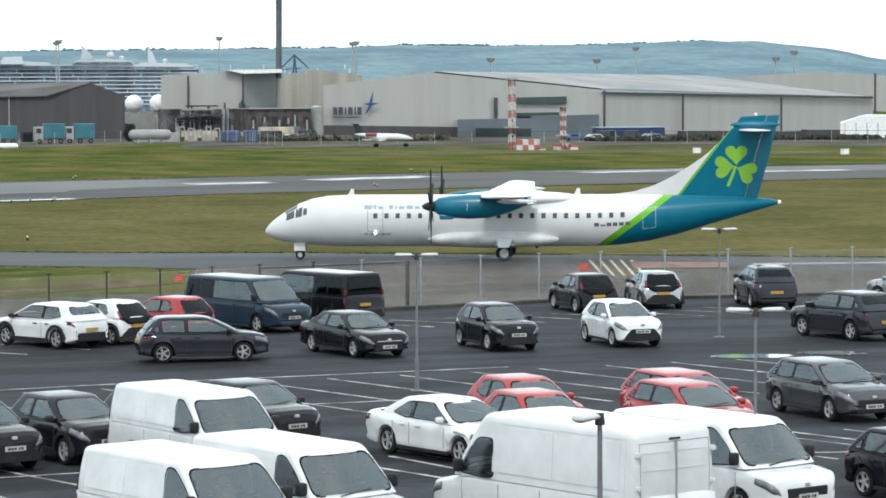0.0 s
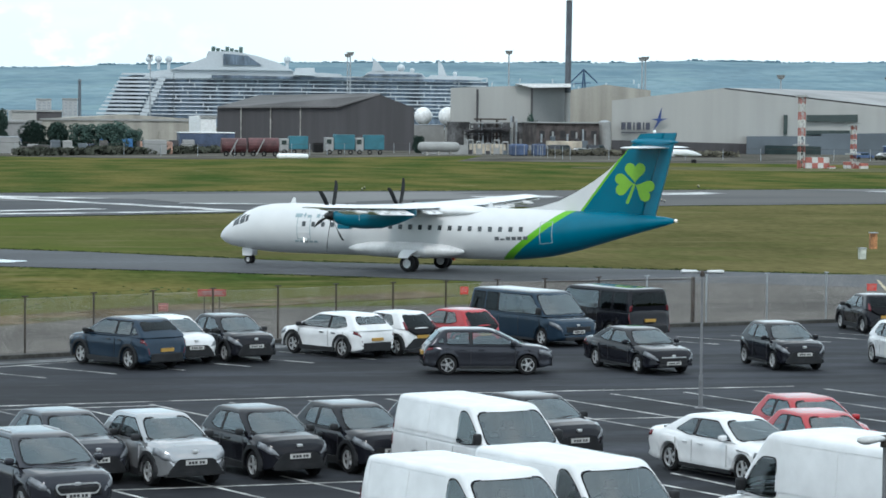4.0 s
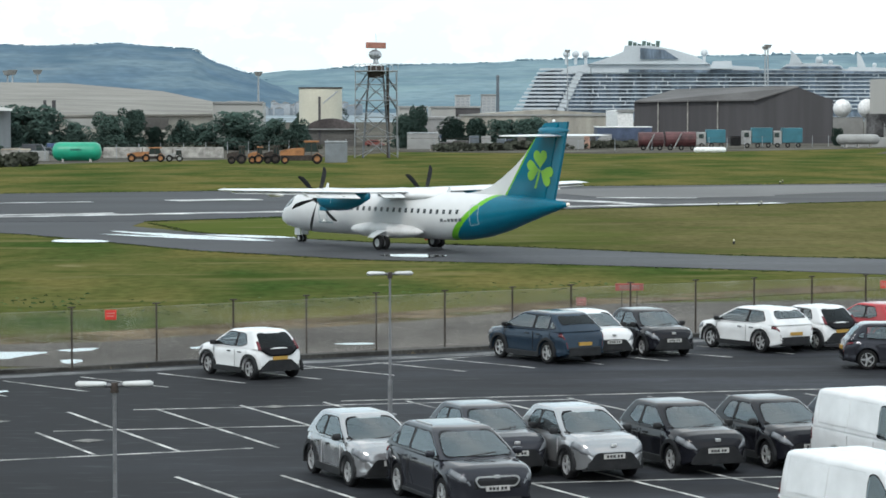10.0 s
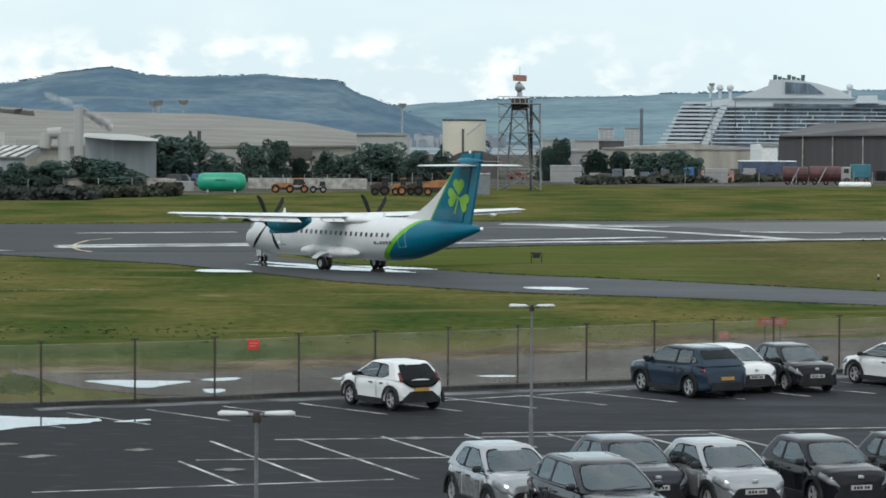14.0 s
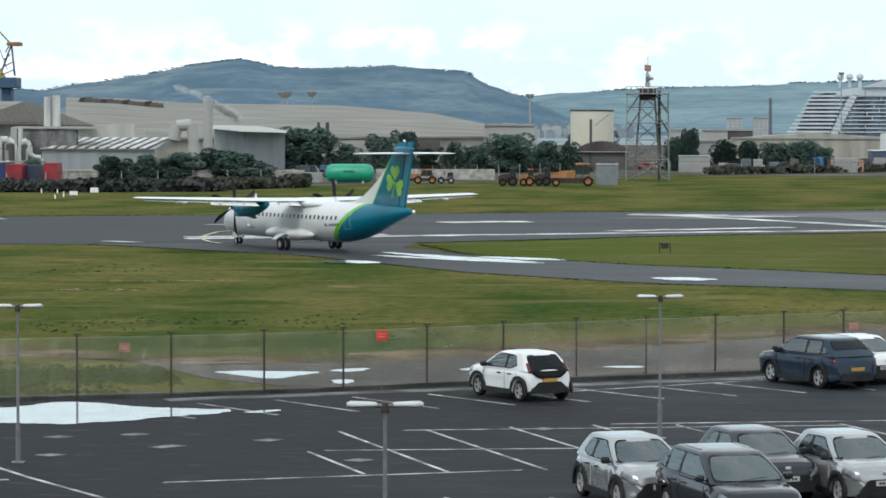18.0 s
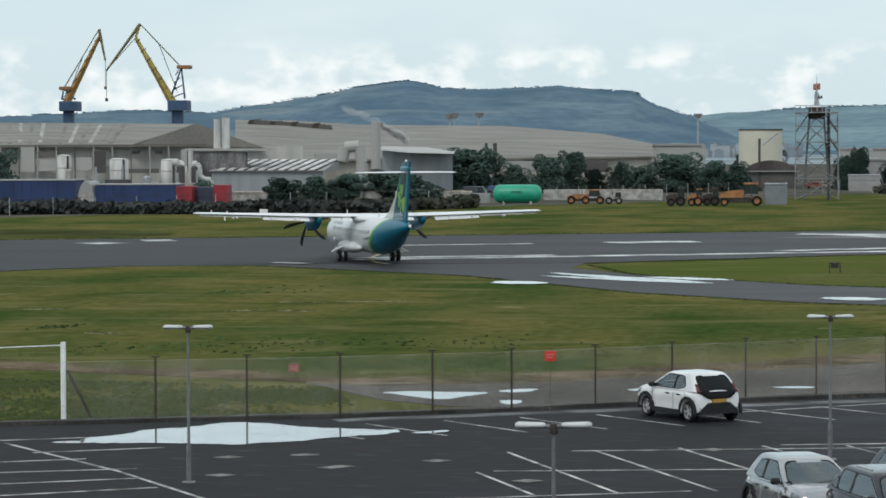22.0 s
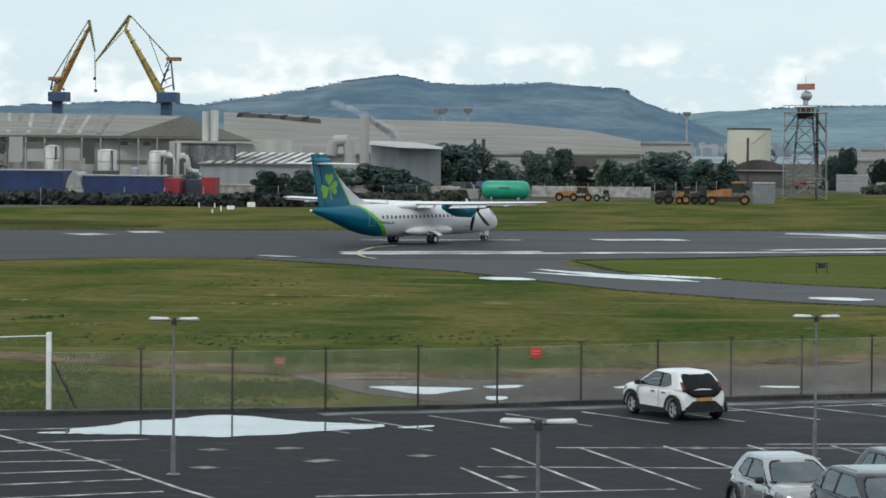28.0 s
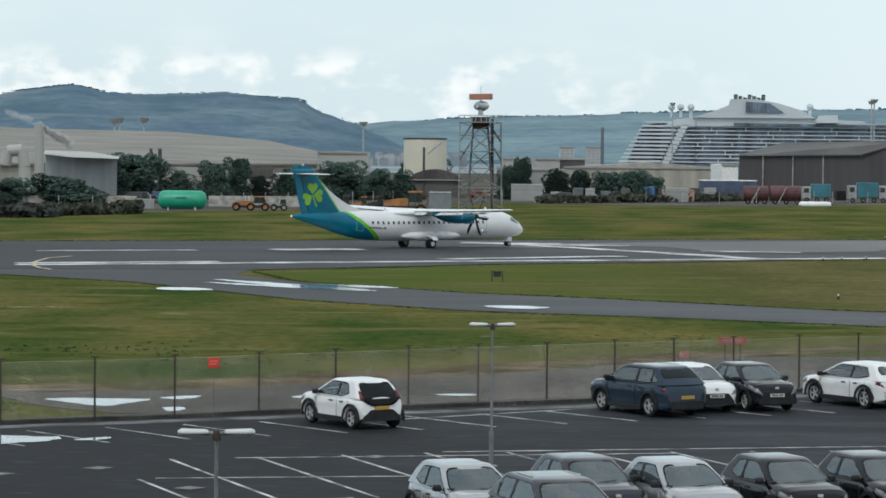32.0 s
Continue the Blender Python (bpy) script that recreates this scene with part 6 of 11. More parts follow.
def pane_outlines(sp, kind):
    """The windows: name, face of the cabin, outline in that face's two coordinates, rounding of the corners."""
    out = []
    van = kind in ("panelvan", "highvan")
    H0 = sp["H"] - sp["belt"] + 0.02
    lo, hi = 0.05 * H0, (0.87 if not van else 0.84 if kind == "panelvan" else 0.62) * H0
    wl, wh = cab_w(sp, 0.05) - 0.06, cab_w(sp, hi / H0) - 0.07
    out.append(("windscreen", "front", [(-wl, lo), (wl, lo), (wh, hi), (-wh, hi)], 0.16))
    if not van:
        lo2 = sp.get("low", 0.22) * H0
        wl2, wh2 = cab_w(sp, lo2 / H0) - (0.15 if sp["L"] < 4 else 0.1), cab_w(sp, 0.84) - 0.08
        out.append(("rear_window", "back", [(-wl2, lo2), (wl2, lo2), (wh2, 0.84 * H0), (-wh2, 0.84 * H0)], 0.12))
    bk, mid, fwd = sp["posts"]

    def fx(k, gap):
        return cab_x(sp, k, cab_w(sp, k)) - gap

    def rx(k, gap):
        return cab_x(sp, k, cab_w(sp, k), True) + gap
    for face in ("left", "right"):
        lo, hi = 0.06, 0.85
        if van:
            hk = hi if kind == "panelvan" else 0.62
            out.append(("side_window", face, [(fwd - 0.5, 0.03), (fwd - 0.1, 0.01), (fx(0.05, 0.14), 0.06), (fx(hk * 0.6, 0.12), hk * 0.6 * H0), (fx(hk, 0.2), hk * H0), (fwd - 0.46, hk * H0)], 0.12))
            continue
        out.append(("side_window", face, [(mid + 0.035, lo * H0), (fx(lo, 0.1), lo * H0), (fx(hi, 0.1), hi * H0), (mid + 0.035, hi * H0)], 0.06))
        if kind == "people":
            xm = (rx(0, 0.2) + mid) / 2
            out.append(("rear_side_window", face, [(xm + 0.04, lo * H0), (mid - 0.035, lo * H0), (mid - 0.035, hi * H0), (xm + 0.04, hi * H0)], 0.06))
            out.append(("rear_side_window", face, [(rx(lo, 0.16), lo * H0), (xm - 0.04, lo * H0), (xm - 0.04, hi * H0), (rx(hi, 0.16), hi * H0)], 0.08))
        elif "quarter" in sp:
            xq = sp["quarter"]
            out.append(("side_window", face, [(xq + 0.03, lo * H0), (mid - 0.035, lo * H0), (mid - 0.035, hi * H0), (xq + 0.03, hi * H0)], 0.06))
            k = hi
            while k > 0.35 and rx(k, 0.2) > xq - 0.09:
                k -= 0.02
            out.append(("quarter_window", face, [(rx(0.16, 0.2), 0.16 * H0), (xq - 0.03, (lo + 0.02) * H0), (xq - 0.03, k * H0), (rx(k, 0.19), (k - 0.02) * H0)], 0.035))
        else:
            out.append(("side_window", face, [(rx(0.3, 0.4), 0.24 * H0), (bk + 0.6, lo * H0), (mid - 0.035, lo * H0), (mid - 0.035, hi * H0), (rx(hi, 0.32), (hi - 0.06) * H0)], 0.07))
        out.append(("door_pillar", face, [(mid - 0.03, lo * H0), (mid + 0.03, lo * H0), (mid + 0.03, hi * H0), (mid - 0.03, hi * H0)], 0.01))
    return out


def on_cabin(sp, face):
    """The mapping from a cabin face's two coordinates, and a lift, to a place."""
    H0 = sp["H"] - sp["belt"] + 0.02
    if face == "front":
        return lambda y, m, o: Vector((cab_x(sp, m / H0, y) + o, y, cab_z(sp, m / H0) + o * 0.6))
    if face == "back":
        return lambda y, m, o: Vector((cab_x(sp, m / H0, y, True) - o, y, cab_z(sp, m / H0) + o * 0.3))
    sign = 1 if face == "left" else -1
    return lambda x, m, o: Vector((x, sign * (cab_w(sp, m / H0) + o), cab_z(sp, m / H0)))


def rings_mesh(rings, cap):
    bm = bmesh.new()
    vs = [[bm.verts.new(p) for p in r] for r in rings]
    for a, b in zip(vs, vs[1:]):
        for i in range(len(a)):
            j = (i + 1) % len(a)
            bm.faces.new((a[i], a[j], b[j], b[i]))
    if cap:
        bm.faces.new(vs[-1])
    return tidy(bm)


def glazed(outline, place, r, edge=0.026, t=0.012):
    """A pane in its dark rubber edge: the edge, then the glass."""
    def fine(ring):
        pts = []
        for p, q in zip(ring, ring[1:] + ring[:1]):
            k = max(1, int((q - p).length / 0.2))
            pts += [p.lerp(q, i / k) for i in range(k)]
        return pts
    outer, inner = rounded(outline, r), shrunk(outline, r, edge)
    c = sum(inner, Vector((0, 0))) / len(inner)
    seal = rings_mesh([[place(*p, -0.02) for p in outer], [place(*p, t) for p in outer], [place(*p, t) for p in inner]], False)
    glass = rings_mesh([[place(*(c + (p - c) * f), t - 0.003) for p in fine(inner)] for f in (1.0, 0.7, 0.4, 0.15)], True)
    return seal, glass


def interior(sp, kind):
    """What shows through the windows: the trim at sill height, dashboard, wheel and seats."""
    r0, f0, r1, f1 = sp["cab"]
    van = kind in ("panelvan", "highvan")
    mid, fwd, H = sp["posts"][1], sp["posts"][2], sp["H"]
    back = fwd - 0.72 if van else r0 + 0.16
    out = []

    def deck(x):
        return lerp_line(sp["top"], x) + 0.048
    xs = [back + (f0 - 0.17 - back) * i / 7 for i in range(8)]
    w = cab_w(sp, 0.06) - 0.05
    out.append(("cabin_trim", tidy(loft(bmesh.new(), [[(x, -w, deck(x) - 0.03), (x, w, deck(x) - 0.03), (x, w, deck(x)), (x, -w, deck(x))] for x in xs])), TRIM))
    d0, d1 = f0 - 0.72, f0 - 0.24
    out.append(("dashboard", tidy(loft(bmesh.new(), [[(x, -w + 0.03, deck(x) - 0.02), (x, w - 0.03, deck(x) - 0.02), (x, w - 0.06, deck(x) + h), (x, -w + 0.06, deck(x) + h)] for x, h in ((d0, 0.02), (d0 + 0.06, 0.07), (d1 - 0.1, 0.06), (d1, 0.015))])), TRIM))
    bm = bmesh.new()
    c = Vector((d0 - 0.08, -0.36, deck(d0) + 0.06))
    m = Matrix.Translation(c) @ Matrix.Rotation(radians(-62), 4, "Y")
    loft(bm, [[m @ Vector(((0.17 + 0.014 * math.cos(b)) * math.cos(a), (0.17 + 0.014 * math.cos(b)) * math.sin(a), 0.014 * math.sin(b))) for b in [math.pi * j / 3 for j in range(6)]] for a in [2 * math.pi * i / 16 for i in range(17)]])
    out.append(("steering_wheel", tidy(bm), TRIM))
    sx = fwd - 0.42 if van else mid + 0.02
    rows = [(sx, (-0.37, 0.37))]
    if not van:
        rows.append((max(r1 + 0.15, mid - 0.95), (-0.38, 0.38)))
    if kind == "people":
        rows.append((mid - 1.55, (-0.4, 0.4)))
    for x, ys in rows:
        z0, z1 = deck(x) - 0.02, H - 0.44 if not van else H - 0.62
        z1 = max(z1, z0 + 0.1)
        for y in ys:
            bm = loft(bmesh.new(), [[(x + a * 0.08 + lean, y + b * 0.23 * f, z) for a, b in ((-1, -1), (1, -0.9), (1, 0.9), (-1, 1))] for z, f, lean in ((z0, 1.0, 0.0), ((z0 + z1) / 2, 1.0, -0.05), (z1 - 0.03, 0.86, -0.1), (z1, 0.6, -0.11))])
            out.append(("seat_back", tidy(bm), SEAT))
            bm = loft(bmesh.new(), [[(x - 0.11 + a * 0.05, y + b * 0.13 * f, z) for a, b in ((-1, -1), (1, -1), (1, 1), (-1, 1))] for z, f in ((z1 - 0.01, 0.3), (z1 + 0.035, 0.4), (z1 + 0.04, 0.95), (z1 + 0.15, 1.0), (z1 + 0.18, 0.7))])
            out.append(("headrest", tidy(bm), SEAT))
    if van:
        k = 0.8
        bm = loft(bmesh.new(), [[(back + 0.02, -cab_w(sp, 0) + 0.04, deck(back) - 0.02), (back + 0.02, cab_w(sp, 0) - 0.04, deck(back) - 0.02), (back + 0.02, cab_w(sp, k) - 0.06, cab_z(sp, 0.9)), (back + 0.02, -cab_w(sp, k) + 0.06, cab_z(sp, 0.9))],
                                [(back + 0.06, -cab_w(sp, 0) + 0.04, deck(back) - 0.02), (back + 0.06, cab_w(sp, 0) - 0.04, deck(back) - 0.02), (back + 0.06, cab_w(sp, k) - 0.06, cab_z(sp, 0.9)), (back + 0.06, -cab_w(sp, k) + 0.06, cab_z(sp, 0.9))]])
        out.append(("bulkhead", tidy(bm), LINING))
    return out


def pane(pts, out, t=0.012):
    """A thin pane through four corners, its outer face moved along out."""
    o = Vector(out).normalized()
    return tidy(loft(bmesh.new(), [[Vector(p) - o * 0.02 for p in pts], [Vector(p) + o * t for p in pts]]))


def side_point(sp, x, k, s):
    return (x, s * cab_w(sp, k), cab_z(sp, k))


def tyre_mesh(r):
    return wheel_ring(r, 0.2, 24, 0.68)


def rim_mesh(r):
    """A dish with five double spokes."""
    bm = bmesh.new()
    rr = r * 0.69
    loft(bm, [[(pr * math.cos(a), py, pr * math.sin(a)) for a in [2 * math.pi * i / 20 for i in range(20)]] for pr, py in ((rr, 0.09), (rr * 0.93, 0.1), (rr * 0.9, 0.05))], cap=False)
    loft(bm, [[(pr * math.cos(a), py, pr * math.sin(a)) for a in [2 * math.pi * i / 12 for i in range(12)]] for pr, py in ((rr * 0.24, 0.03), (rr * 0.24, 0.075), (rr * 0.16, 0.085))])
    for i in range(5):
        m = Matrix.Rotation(2 * math.pi * i / 5, 4, "Y")
        box(bm, rr * 0.15, rr * 0.95, 0.045, 0.08, -0.075 * rr * 1.6, -0.02 * rr, 0, m)
        box(bm, rr * 0.15, rr * 0.95, 0.045, 0.08, 0.02 * rr, 0.075 * rr * 1.6, 0, m)
    return tidy(bm)


def well_mesh(r):
    bm = bmesh.new()
    loft(bm, [[(r * 0.67 * math.cos(a), py, r * 0.67 * math.sin(a)) for a in [2 * math.pi * i / 16 for i in range(16)]] for py in (-0.05, 0.03)])
    return tidy(bm)


def arch_mesh(sp, s):
    """A half ring of dark cladding round the wheel opening."""
    ra = sp["wr"] + 0.055
    bm = bmesh.new()
    rings = []
    for i in range(13):
        a = radians(-12 + 204 * i / 12)
        rings.append([(q * math.cos(a), s * y, q * math.sin(a)) for q, y in ((ra, -0.06), (ra, 0.02), (ra + 0.085, 0.016), (ra + 0.09, -0.06))])
    return tidy(loft(bm, rings))


def to_mesh(bm, name, smooth=False, mt=None):
    me = bpy.data.meshes.new(name)
    bm.normal_update()
    bm.to_mesh(me)
    bm.free()
    if smooth:
        me.polygons.foreach_set("use_smooth", [True] * len(me.polygons))
    me.materials.append(mt or PLASTIC)
    return me


def lump(x0, x1, y0, y1, z0, z1, b=0.02):
    return box(bmesh.new(), x0, x1, y0, y1, z0, z1, b)


def build_parts(key, kind, clad):
    sp = SPECS[key]
    xf, xr = sp["wb"] / 2 + sp["fo"], sp["wb"] / 2 + sp["fo"] - sp["L"]
    W, belt, wr = sp["W"] / 2, sp["belt"], sp["wr"]
    hood = lerp_line(sp["top"], xf - 0.22)
    P = []          # name, mesh, pose, material (None: paint), parent index
    body = to_mesh(body_mesh(sp), "body", True)
    P.append(("body", body, None, None, ""))
    panes = pane_outlines(sp, kind)
    P.append(("cabin", to_mesh(cabin_mesh(sp, kind, panes), "cabin", True), None, "roof", ""))
    for name, face, outline, r in panes:
        place = on_cabin(sp, face)
        if name == "door_pillar":
            P.append((name, to_mesh(skin(outline, place, r, 0.009), name, True), None, PLASTIC, ""))
            continue
        seal, glass = glazed(outline, place, r)
        P.append(("window_seal", to_mesh(seal, "window_seal", False), None, GLOSSBLACK, ""))
        dark = name in ("rear_side_window", "rear_window") and (kind == "people" or (name == "rear_window" and key in ("mini", "suv")))
        P.append((name, to_mesh(glass, name, True), None, SCREEN if name == "windscreen" else PRIVACY if dark else SIDEPANE, ""))
    for name, bm, mt in interior(sp, kind):
        P.append((name, to_mesh(bm, name, name in ("steering_wheel",)), None, mt, ""))
    tall = key in ("van", "longvan", "highvan")
    for s in (1, -1):
        # lamps, mirrors, handles
        dep, up, dn = (0.5, 0.05, 0.3) if tall else (0.48, 0.075, 0.24)
        bm = lamp_strip(sp, s, [xf - d for d in (dep, dep * 0.7, 0.22, 0.15, 0.1, 0.06, 0.03, 0.012)], lambda f: (hood - up - 0.03 - (dn - 0.06) * min(1, 0.25 + f * 1.2), hood - up + 0.09 * (1 - f)))
        P.append(("headlamp", to_mesh(bm, "headlamp", True), None, HEADLAMP, "clear headlamp"))
        if tall:
            bm = lamp_strip(sp, s, [xr + d for d in (0.008, 0.03, 0.06, 0.1)], lambda f: (0.78, 1.1))
        else:
            tz1 = sp["belt"] - 0.02 if key != "suv" else 1.04
            bm = lamp_strip(sp, s, [xr + d for d in (0.008, 0.03, 0.07, 0.11, 0.16, 0.3)], lambda f: (tz1 - 0.2 + 0.08 * f, tz1))
        if key == "mini":
            bm.free()
            bm = skin([(cab_w(sp, 0.06) - 0.17, -0.08), (cab_w(sp, 0.06) - 0.06, -0.05), (cab_w(sp, 0.4) - 0.05, 0.22), (cab_w(sp, 0.4) - 0.11, 0.22)], lambda y, m, o: Vector((cab_x(sp, max(0.0, m) / (sp["H"] - belt), y, True) - o - 0.012, s * y, belt + m)), 0.04, 0.016)
        P.append(("tail_lamp", to_mesh(bm, "tail_lamp", True), None, TAILLAMP, "red tail lamp"))
        if tall and key != "highvan":
            bm = skin([(cab_w(sp, 0.05) - 0.13, 0.0), (cab_w(sp, 0.05) - 0.02, 0.0), (cab_w(sp, 0.3) - 0.02, 0.22), (cab_w(sp, 0.3) - 0.13, 0.22)], lambda y, m, o: Vector((cab_x(sp, m / (sp["H"] - belt), y, True) - o - 0.004, s * y, belt + m)), 0.03, 0.012)
            P.append(("tail_lamp", to_mesh(bm, "tail_lamp", True), None, TAILLAMP, "red tail lamp"))
        mx = sp["cab"][1] - 0.42 + (0.1 if tall else 0)
        bm = lump(mx - 0.08, mx + 0.07, s * (W + 0.06) - 0.1, s * (W + 0.06) + 0.1, belt + (0.0 if not tall else 0.05), belt + (0.15 if not tall else 0.3), 0.045)
        P.append(("wing_mirror", to_mesh(bm, "wing_mirror", True), None, PLASTIC if clad or tall else None, ""))
        if not tall:
            for hx in (sp["posts"][1] - 0.28, sp["posts"][1] + 0.62 - 0.28):
                bm = lump(hx - 0.1, hx + 0.1, s * (W - 0.005) - 0.015, s * (W - 0.005) + 0.015, belt - 0.17, belt - 0.13, 0.008)
                P.append(("door_handle", to_mesh(bm, "door_handle"), None, None if not clad else PLASTIC, ""))
            for dx in (sp["posts"][1], sp["cab"][1] - 0.35, sp["posts"][0] + 0.2):
                bm = lump(dx - 0.004, dx + 0.004, s * W - 0.012, s * W + 0.006, 0.34, belt - 0.08, 0)
                P.append(("door_gap", to_mesh(bm, "door_gap"), None, "gap", ""))
        else:
            for dx in (sp["posts"][2] - 0.62, sp["posts"][2] - 1.8, sp["cab"][1] - 0.35):
                bm = lump(dx - 0.005, dx + 0.005, s * W - 0.012, s * W + 0.009, 0.4, belt - 0.1, 0)
                P.append(("door_gap", to_mesh(bm, "door_gap"), None, "gap", ""))
        bm = lump(-sp["wb"] / 2 + wr + 0.08, sp["wb"] / 2 - wr - 0.08, s * (W - 0.015) - 0.03, s * (W - 0.015) + 0.025, 0.2, 0.36 if clad else 0.28, 0.01)
        P.append(("sill", to_mesh(bm, "sill"), None, PLASTIC, ""))
        for a in (sp["wb"] / 2, -sp["wb"] / 2):
            tyre = to_mesh(tyre_mesh(wr), "wheel", False, BLACK)
            P.append(("wheel", tyre, pose(a, s * (W - 0.13), wr, 0, 0, 0 if s > 0 else 180), BLACK, ""))
            if clad:
                P.append(("arch", to_mesh(arch_mesh(sp, s), "arch"), pose(a, s * (W - 0.005), wr), PLASTIC, ""))
    zg = hood - 0.3
    if key == "mini":
        mouth = rounded([(-W * 0.78, 0.27), (W * 0.78, 0.27), (W * 0.74, 0.4), (W * 0.5, 0.66), (-W * 0.5, 0.66), (-W * 0.74, 0.4)], 0.08)
        bm = tidy(loft(bmesh.new(), [[(x, p.x, p.y) for p in mouth] for x in (xf - 0.15, xf + 0.006)]))
        zg = 0.68
        bt = skin([(-W * 0.42, 0.73), (W * 0.42, 0.73), (W * 0.74, 0.9), (W * 0.76, sp["belt"] + 0.04), (-W * 0.76, sp["belt"] + 0.04), (-W * 0.74, 0.9)], lambda y, z, o: Vector((xr + max(0.0, (z - 0.8) * 0.45) - o, y, z)), 0.1, 0.014)
        P.append(("tailgate_panel", to_mesh(bt, "tailgate_panel", True), None, GLOSSBLACK, "gloss black tailgate panel"))
    else:
        bm = lump(xf - 0.1, xf + 0.012, -W * 0.56, W * 0.56, zg - 0.12, zg + 0.08, 0.03)
    P.append(("grille", to_mesh(bm, "grille"), None, PLASTIC, "dark grille"))
    if key == "suv":
        ring = rounded([(-W * 0.54, zg + 0.06), (-W * 0.44, zg - 0.08), (W * 0.44, zg - 0.08), (W * 0.54, zg + 0.06), (W * 0.48, zg + 0.15), (-W * 0.48, zg + 0.15)], 0.05)
        rc = Vector((0, zg + 0.035))
        inner = [rc + Vector(((p - rc).x * 0.95, (p - rc).y * 0.76)) for p in ring]
        bm = tidy(loft(bmesh.new(), [[(x, p.x, p.y) for p in r_] for x, r_ in ((xf - 0.06, ring), (xf + 0.03, ring), (xf + 0.03, inner), (xf - 0.06, inner))], cap=False))
        P.append(("grille_trim", to_mesh(bm, "grille_trim"), None, ALLOY, "chrome grille edge"))
    if key == "saloon":
        P.append(("grille_trim", to_mesh(lump(xf - 0.05, xf + 0.02, -W * 0.5, W * 0.5, zg + 0.07, zg + 0.1, 0.008), "grille_trim"), None, ALLOY, "chrome grille edge"))
    P.append(("front_bumper", to_mesh(lump(xf - 0.2, xf + 0.008, -W * 0.6, W * 0.6, 0.26, 0.4, 0.04), "front_bumper"), None, PLASTIC, ""))
    if key == "mini":
        tail = rounded([(-W * 0.82, 0.27), (W * 0.82, 0.27), (W * 0.8, 0.38), (W * 0.46, 0.62), (-W * 0.46, 0.62), (-W * 0.8, 0.38)], 0.06)
        bm = tidy(loft(bmesh.new(), [[(x, p.x, p.y) for p in tail] for x in (xr + 0.2, xr - 0.01)]))
    else:
        bm = lump(xr - 0.012, xr + 0.2, -W * (0.88 if tall else 0.7), W * (0.88 if tall else 0.7), 0.26, 0.58 if clad or tall else 0.4, 0.04)
    P.append(("rear_bumper", to_mesh(bm, "rear_bumper"), None, PLASTIC, ""))
    P.append(("badge", to_mesh(lump(xf - 0.06, xf + 0.025, -0.06, 0.06, zg + 0.1, zg + 0.17, 0.015), "badge"), None, ALLOY, ""))
    P.append(("front_plate", to_mesh(lump(xf, xf + 0.035, -0.26, 0.26, zg - 0.16, zg - 0.05, 0), "front_plate"), None, PLATE_F, "white number plate"))
    rz = 0.62 if not tall else 0.72
    P.append(("rear_plate", to_mesh(lump(xr - 0.035, xr + 0.05, -0.26, 0.26, rz, rz + 0.11, 0), "rear_plate"), None, PLATE_Y, "yellow number plate"))
    for i, (a, b) in enumerate(((-0.2, -0.14), (-0.12, -0.06), (-0.04, 0.02), (0.07, 0.12), (0.14, 0.2))):
        P.append(("plate_bar", to_mesh(lump(xf + 0.03, xf + 0.039, a, b, zg - 0.135, zg - 0.075, 0), "plate_bar"), None, INK, ""))
    P.append(("wiper", to_mesh(rod(bmesh.new(), (sp["cab"][1] + 0.02, -0.4, belt + 0.03), (sp["cab"][1] - 0.06, 0.35, belt + 0.1), 0.012), "wiper"), None, INK, ""))
    if key == "suv":
        for s in (1, -1):
            P.append(("roof_rail", to_mesh(rod(bmesh.new(), (sp["cab"][2] + 0.35, s * 0.55, sp["H"] + 0.0), (sp["cab"][3] - 0.35, s * 0.55, sp["H"] + 0.005), 0.018), "roof_rail"), None, ALLOY, ""))
    if tall:
        for dx in ((0,) if kind != "people" else ()):
            P.append(("rear_door_gap", to_mesh(lump(xr - 0.006, xr + 0.06, -0.006, 0.006, 0.5, sp["H"] - 0.25, 0), "rear_door_gap"), None, GAPGREY, ""))
        for s in (1, -1):
            xa, xb = sp["cab"][2] + 0.35, sp["posts"][2] - 0.45
            if kind in ("panelvan", "highvan"):
                mid = (xa + xb) / 2
                for p0, p1 in ((xa, mid - 0.06), (mid + 0.06, xb)):
                    bm = pane([side_point(sp, p0, 0.12, s), side_point(sp, p1, 0.12, s), side_point(sp, p1, 0.8, s), side_point(sp, p0, 0.8, s)], (0, s, 0.15), 0.014)
                    P.append(("side_panel", to_mesh(bm, "side_panel"), None, None, ""))
    if key == "highvan":
        H0 = sp["H"] - belt + 0.02

        def back(y, m, o):
            return Vector((cab_x(sp, m / H0, y, True) - o, y, cab_z(sp, m / H0)))
        for s in (1, -1):
            for za in (0.5, 0.82):
                ya, yb = sorted((s * 0.09, s * 0.78))
                P.append(("door_crease", to_mesh(skin([(ya, za), (yb, za), (yb, za + 0.014), (ya, za + 0.014)], back, 0.005, 0.006), "door_crease"), None, CREASE, ""))
            ya, yb = sorted((s * 0.86, s * 0.872))
            P.append(("rear_door_gap", to_mesh(skin([(ya, 0.02), (yb, 0.02), (yb, 1.0), (ya, 1.0)], back, 0.004, 0.006), "rear_door_gap"), None, GAPGREY, ""))
            for hz in (0.15, 0.75):
                P.append(("door_hinge", to_mesh(lump(xr - 0.03, xr + 0.1, s * 0.93 - 0.03, s * 0.93 + 0.03, belt + hz, belt + hz + 0.09, 0.01), "door_hinge"), None, None, ""))
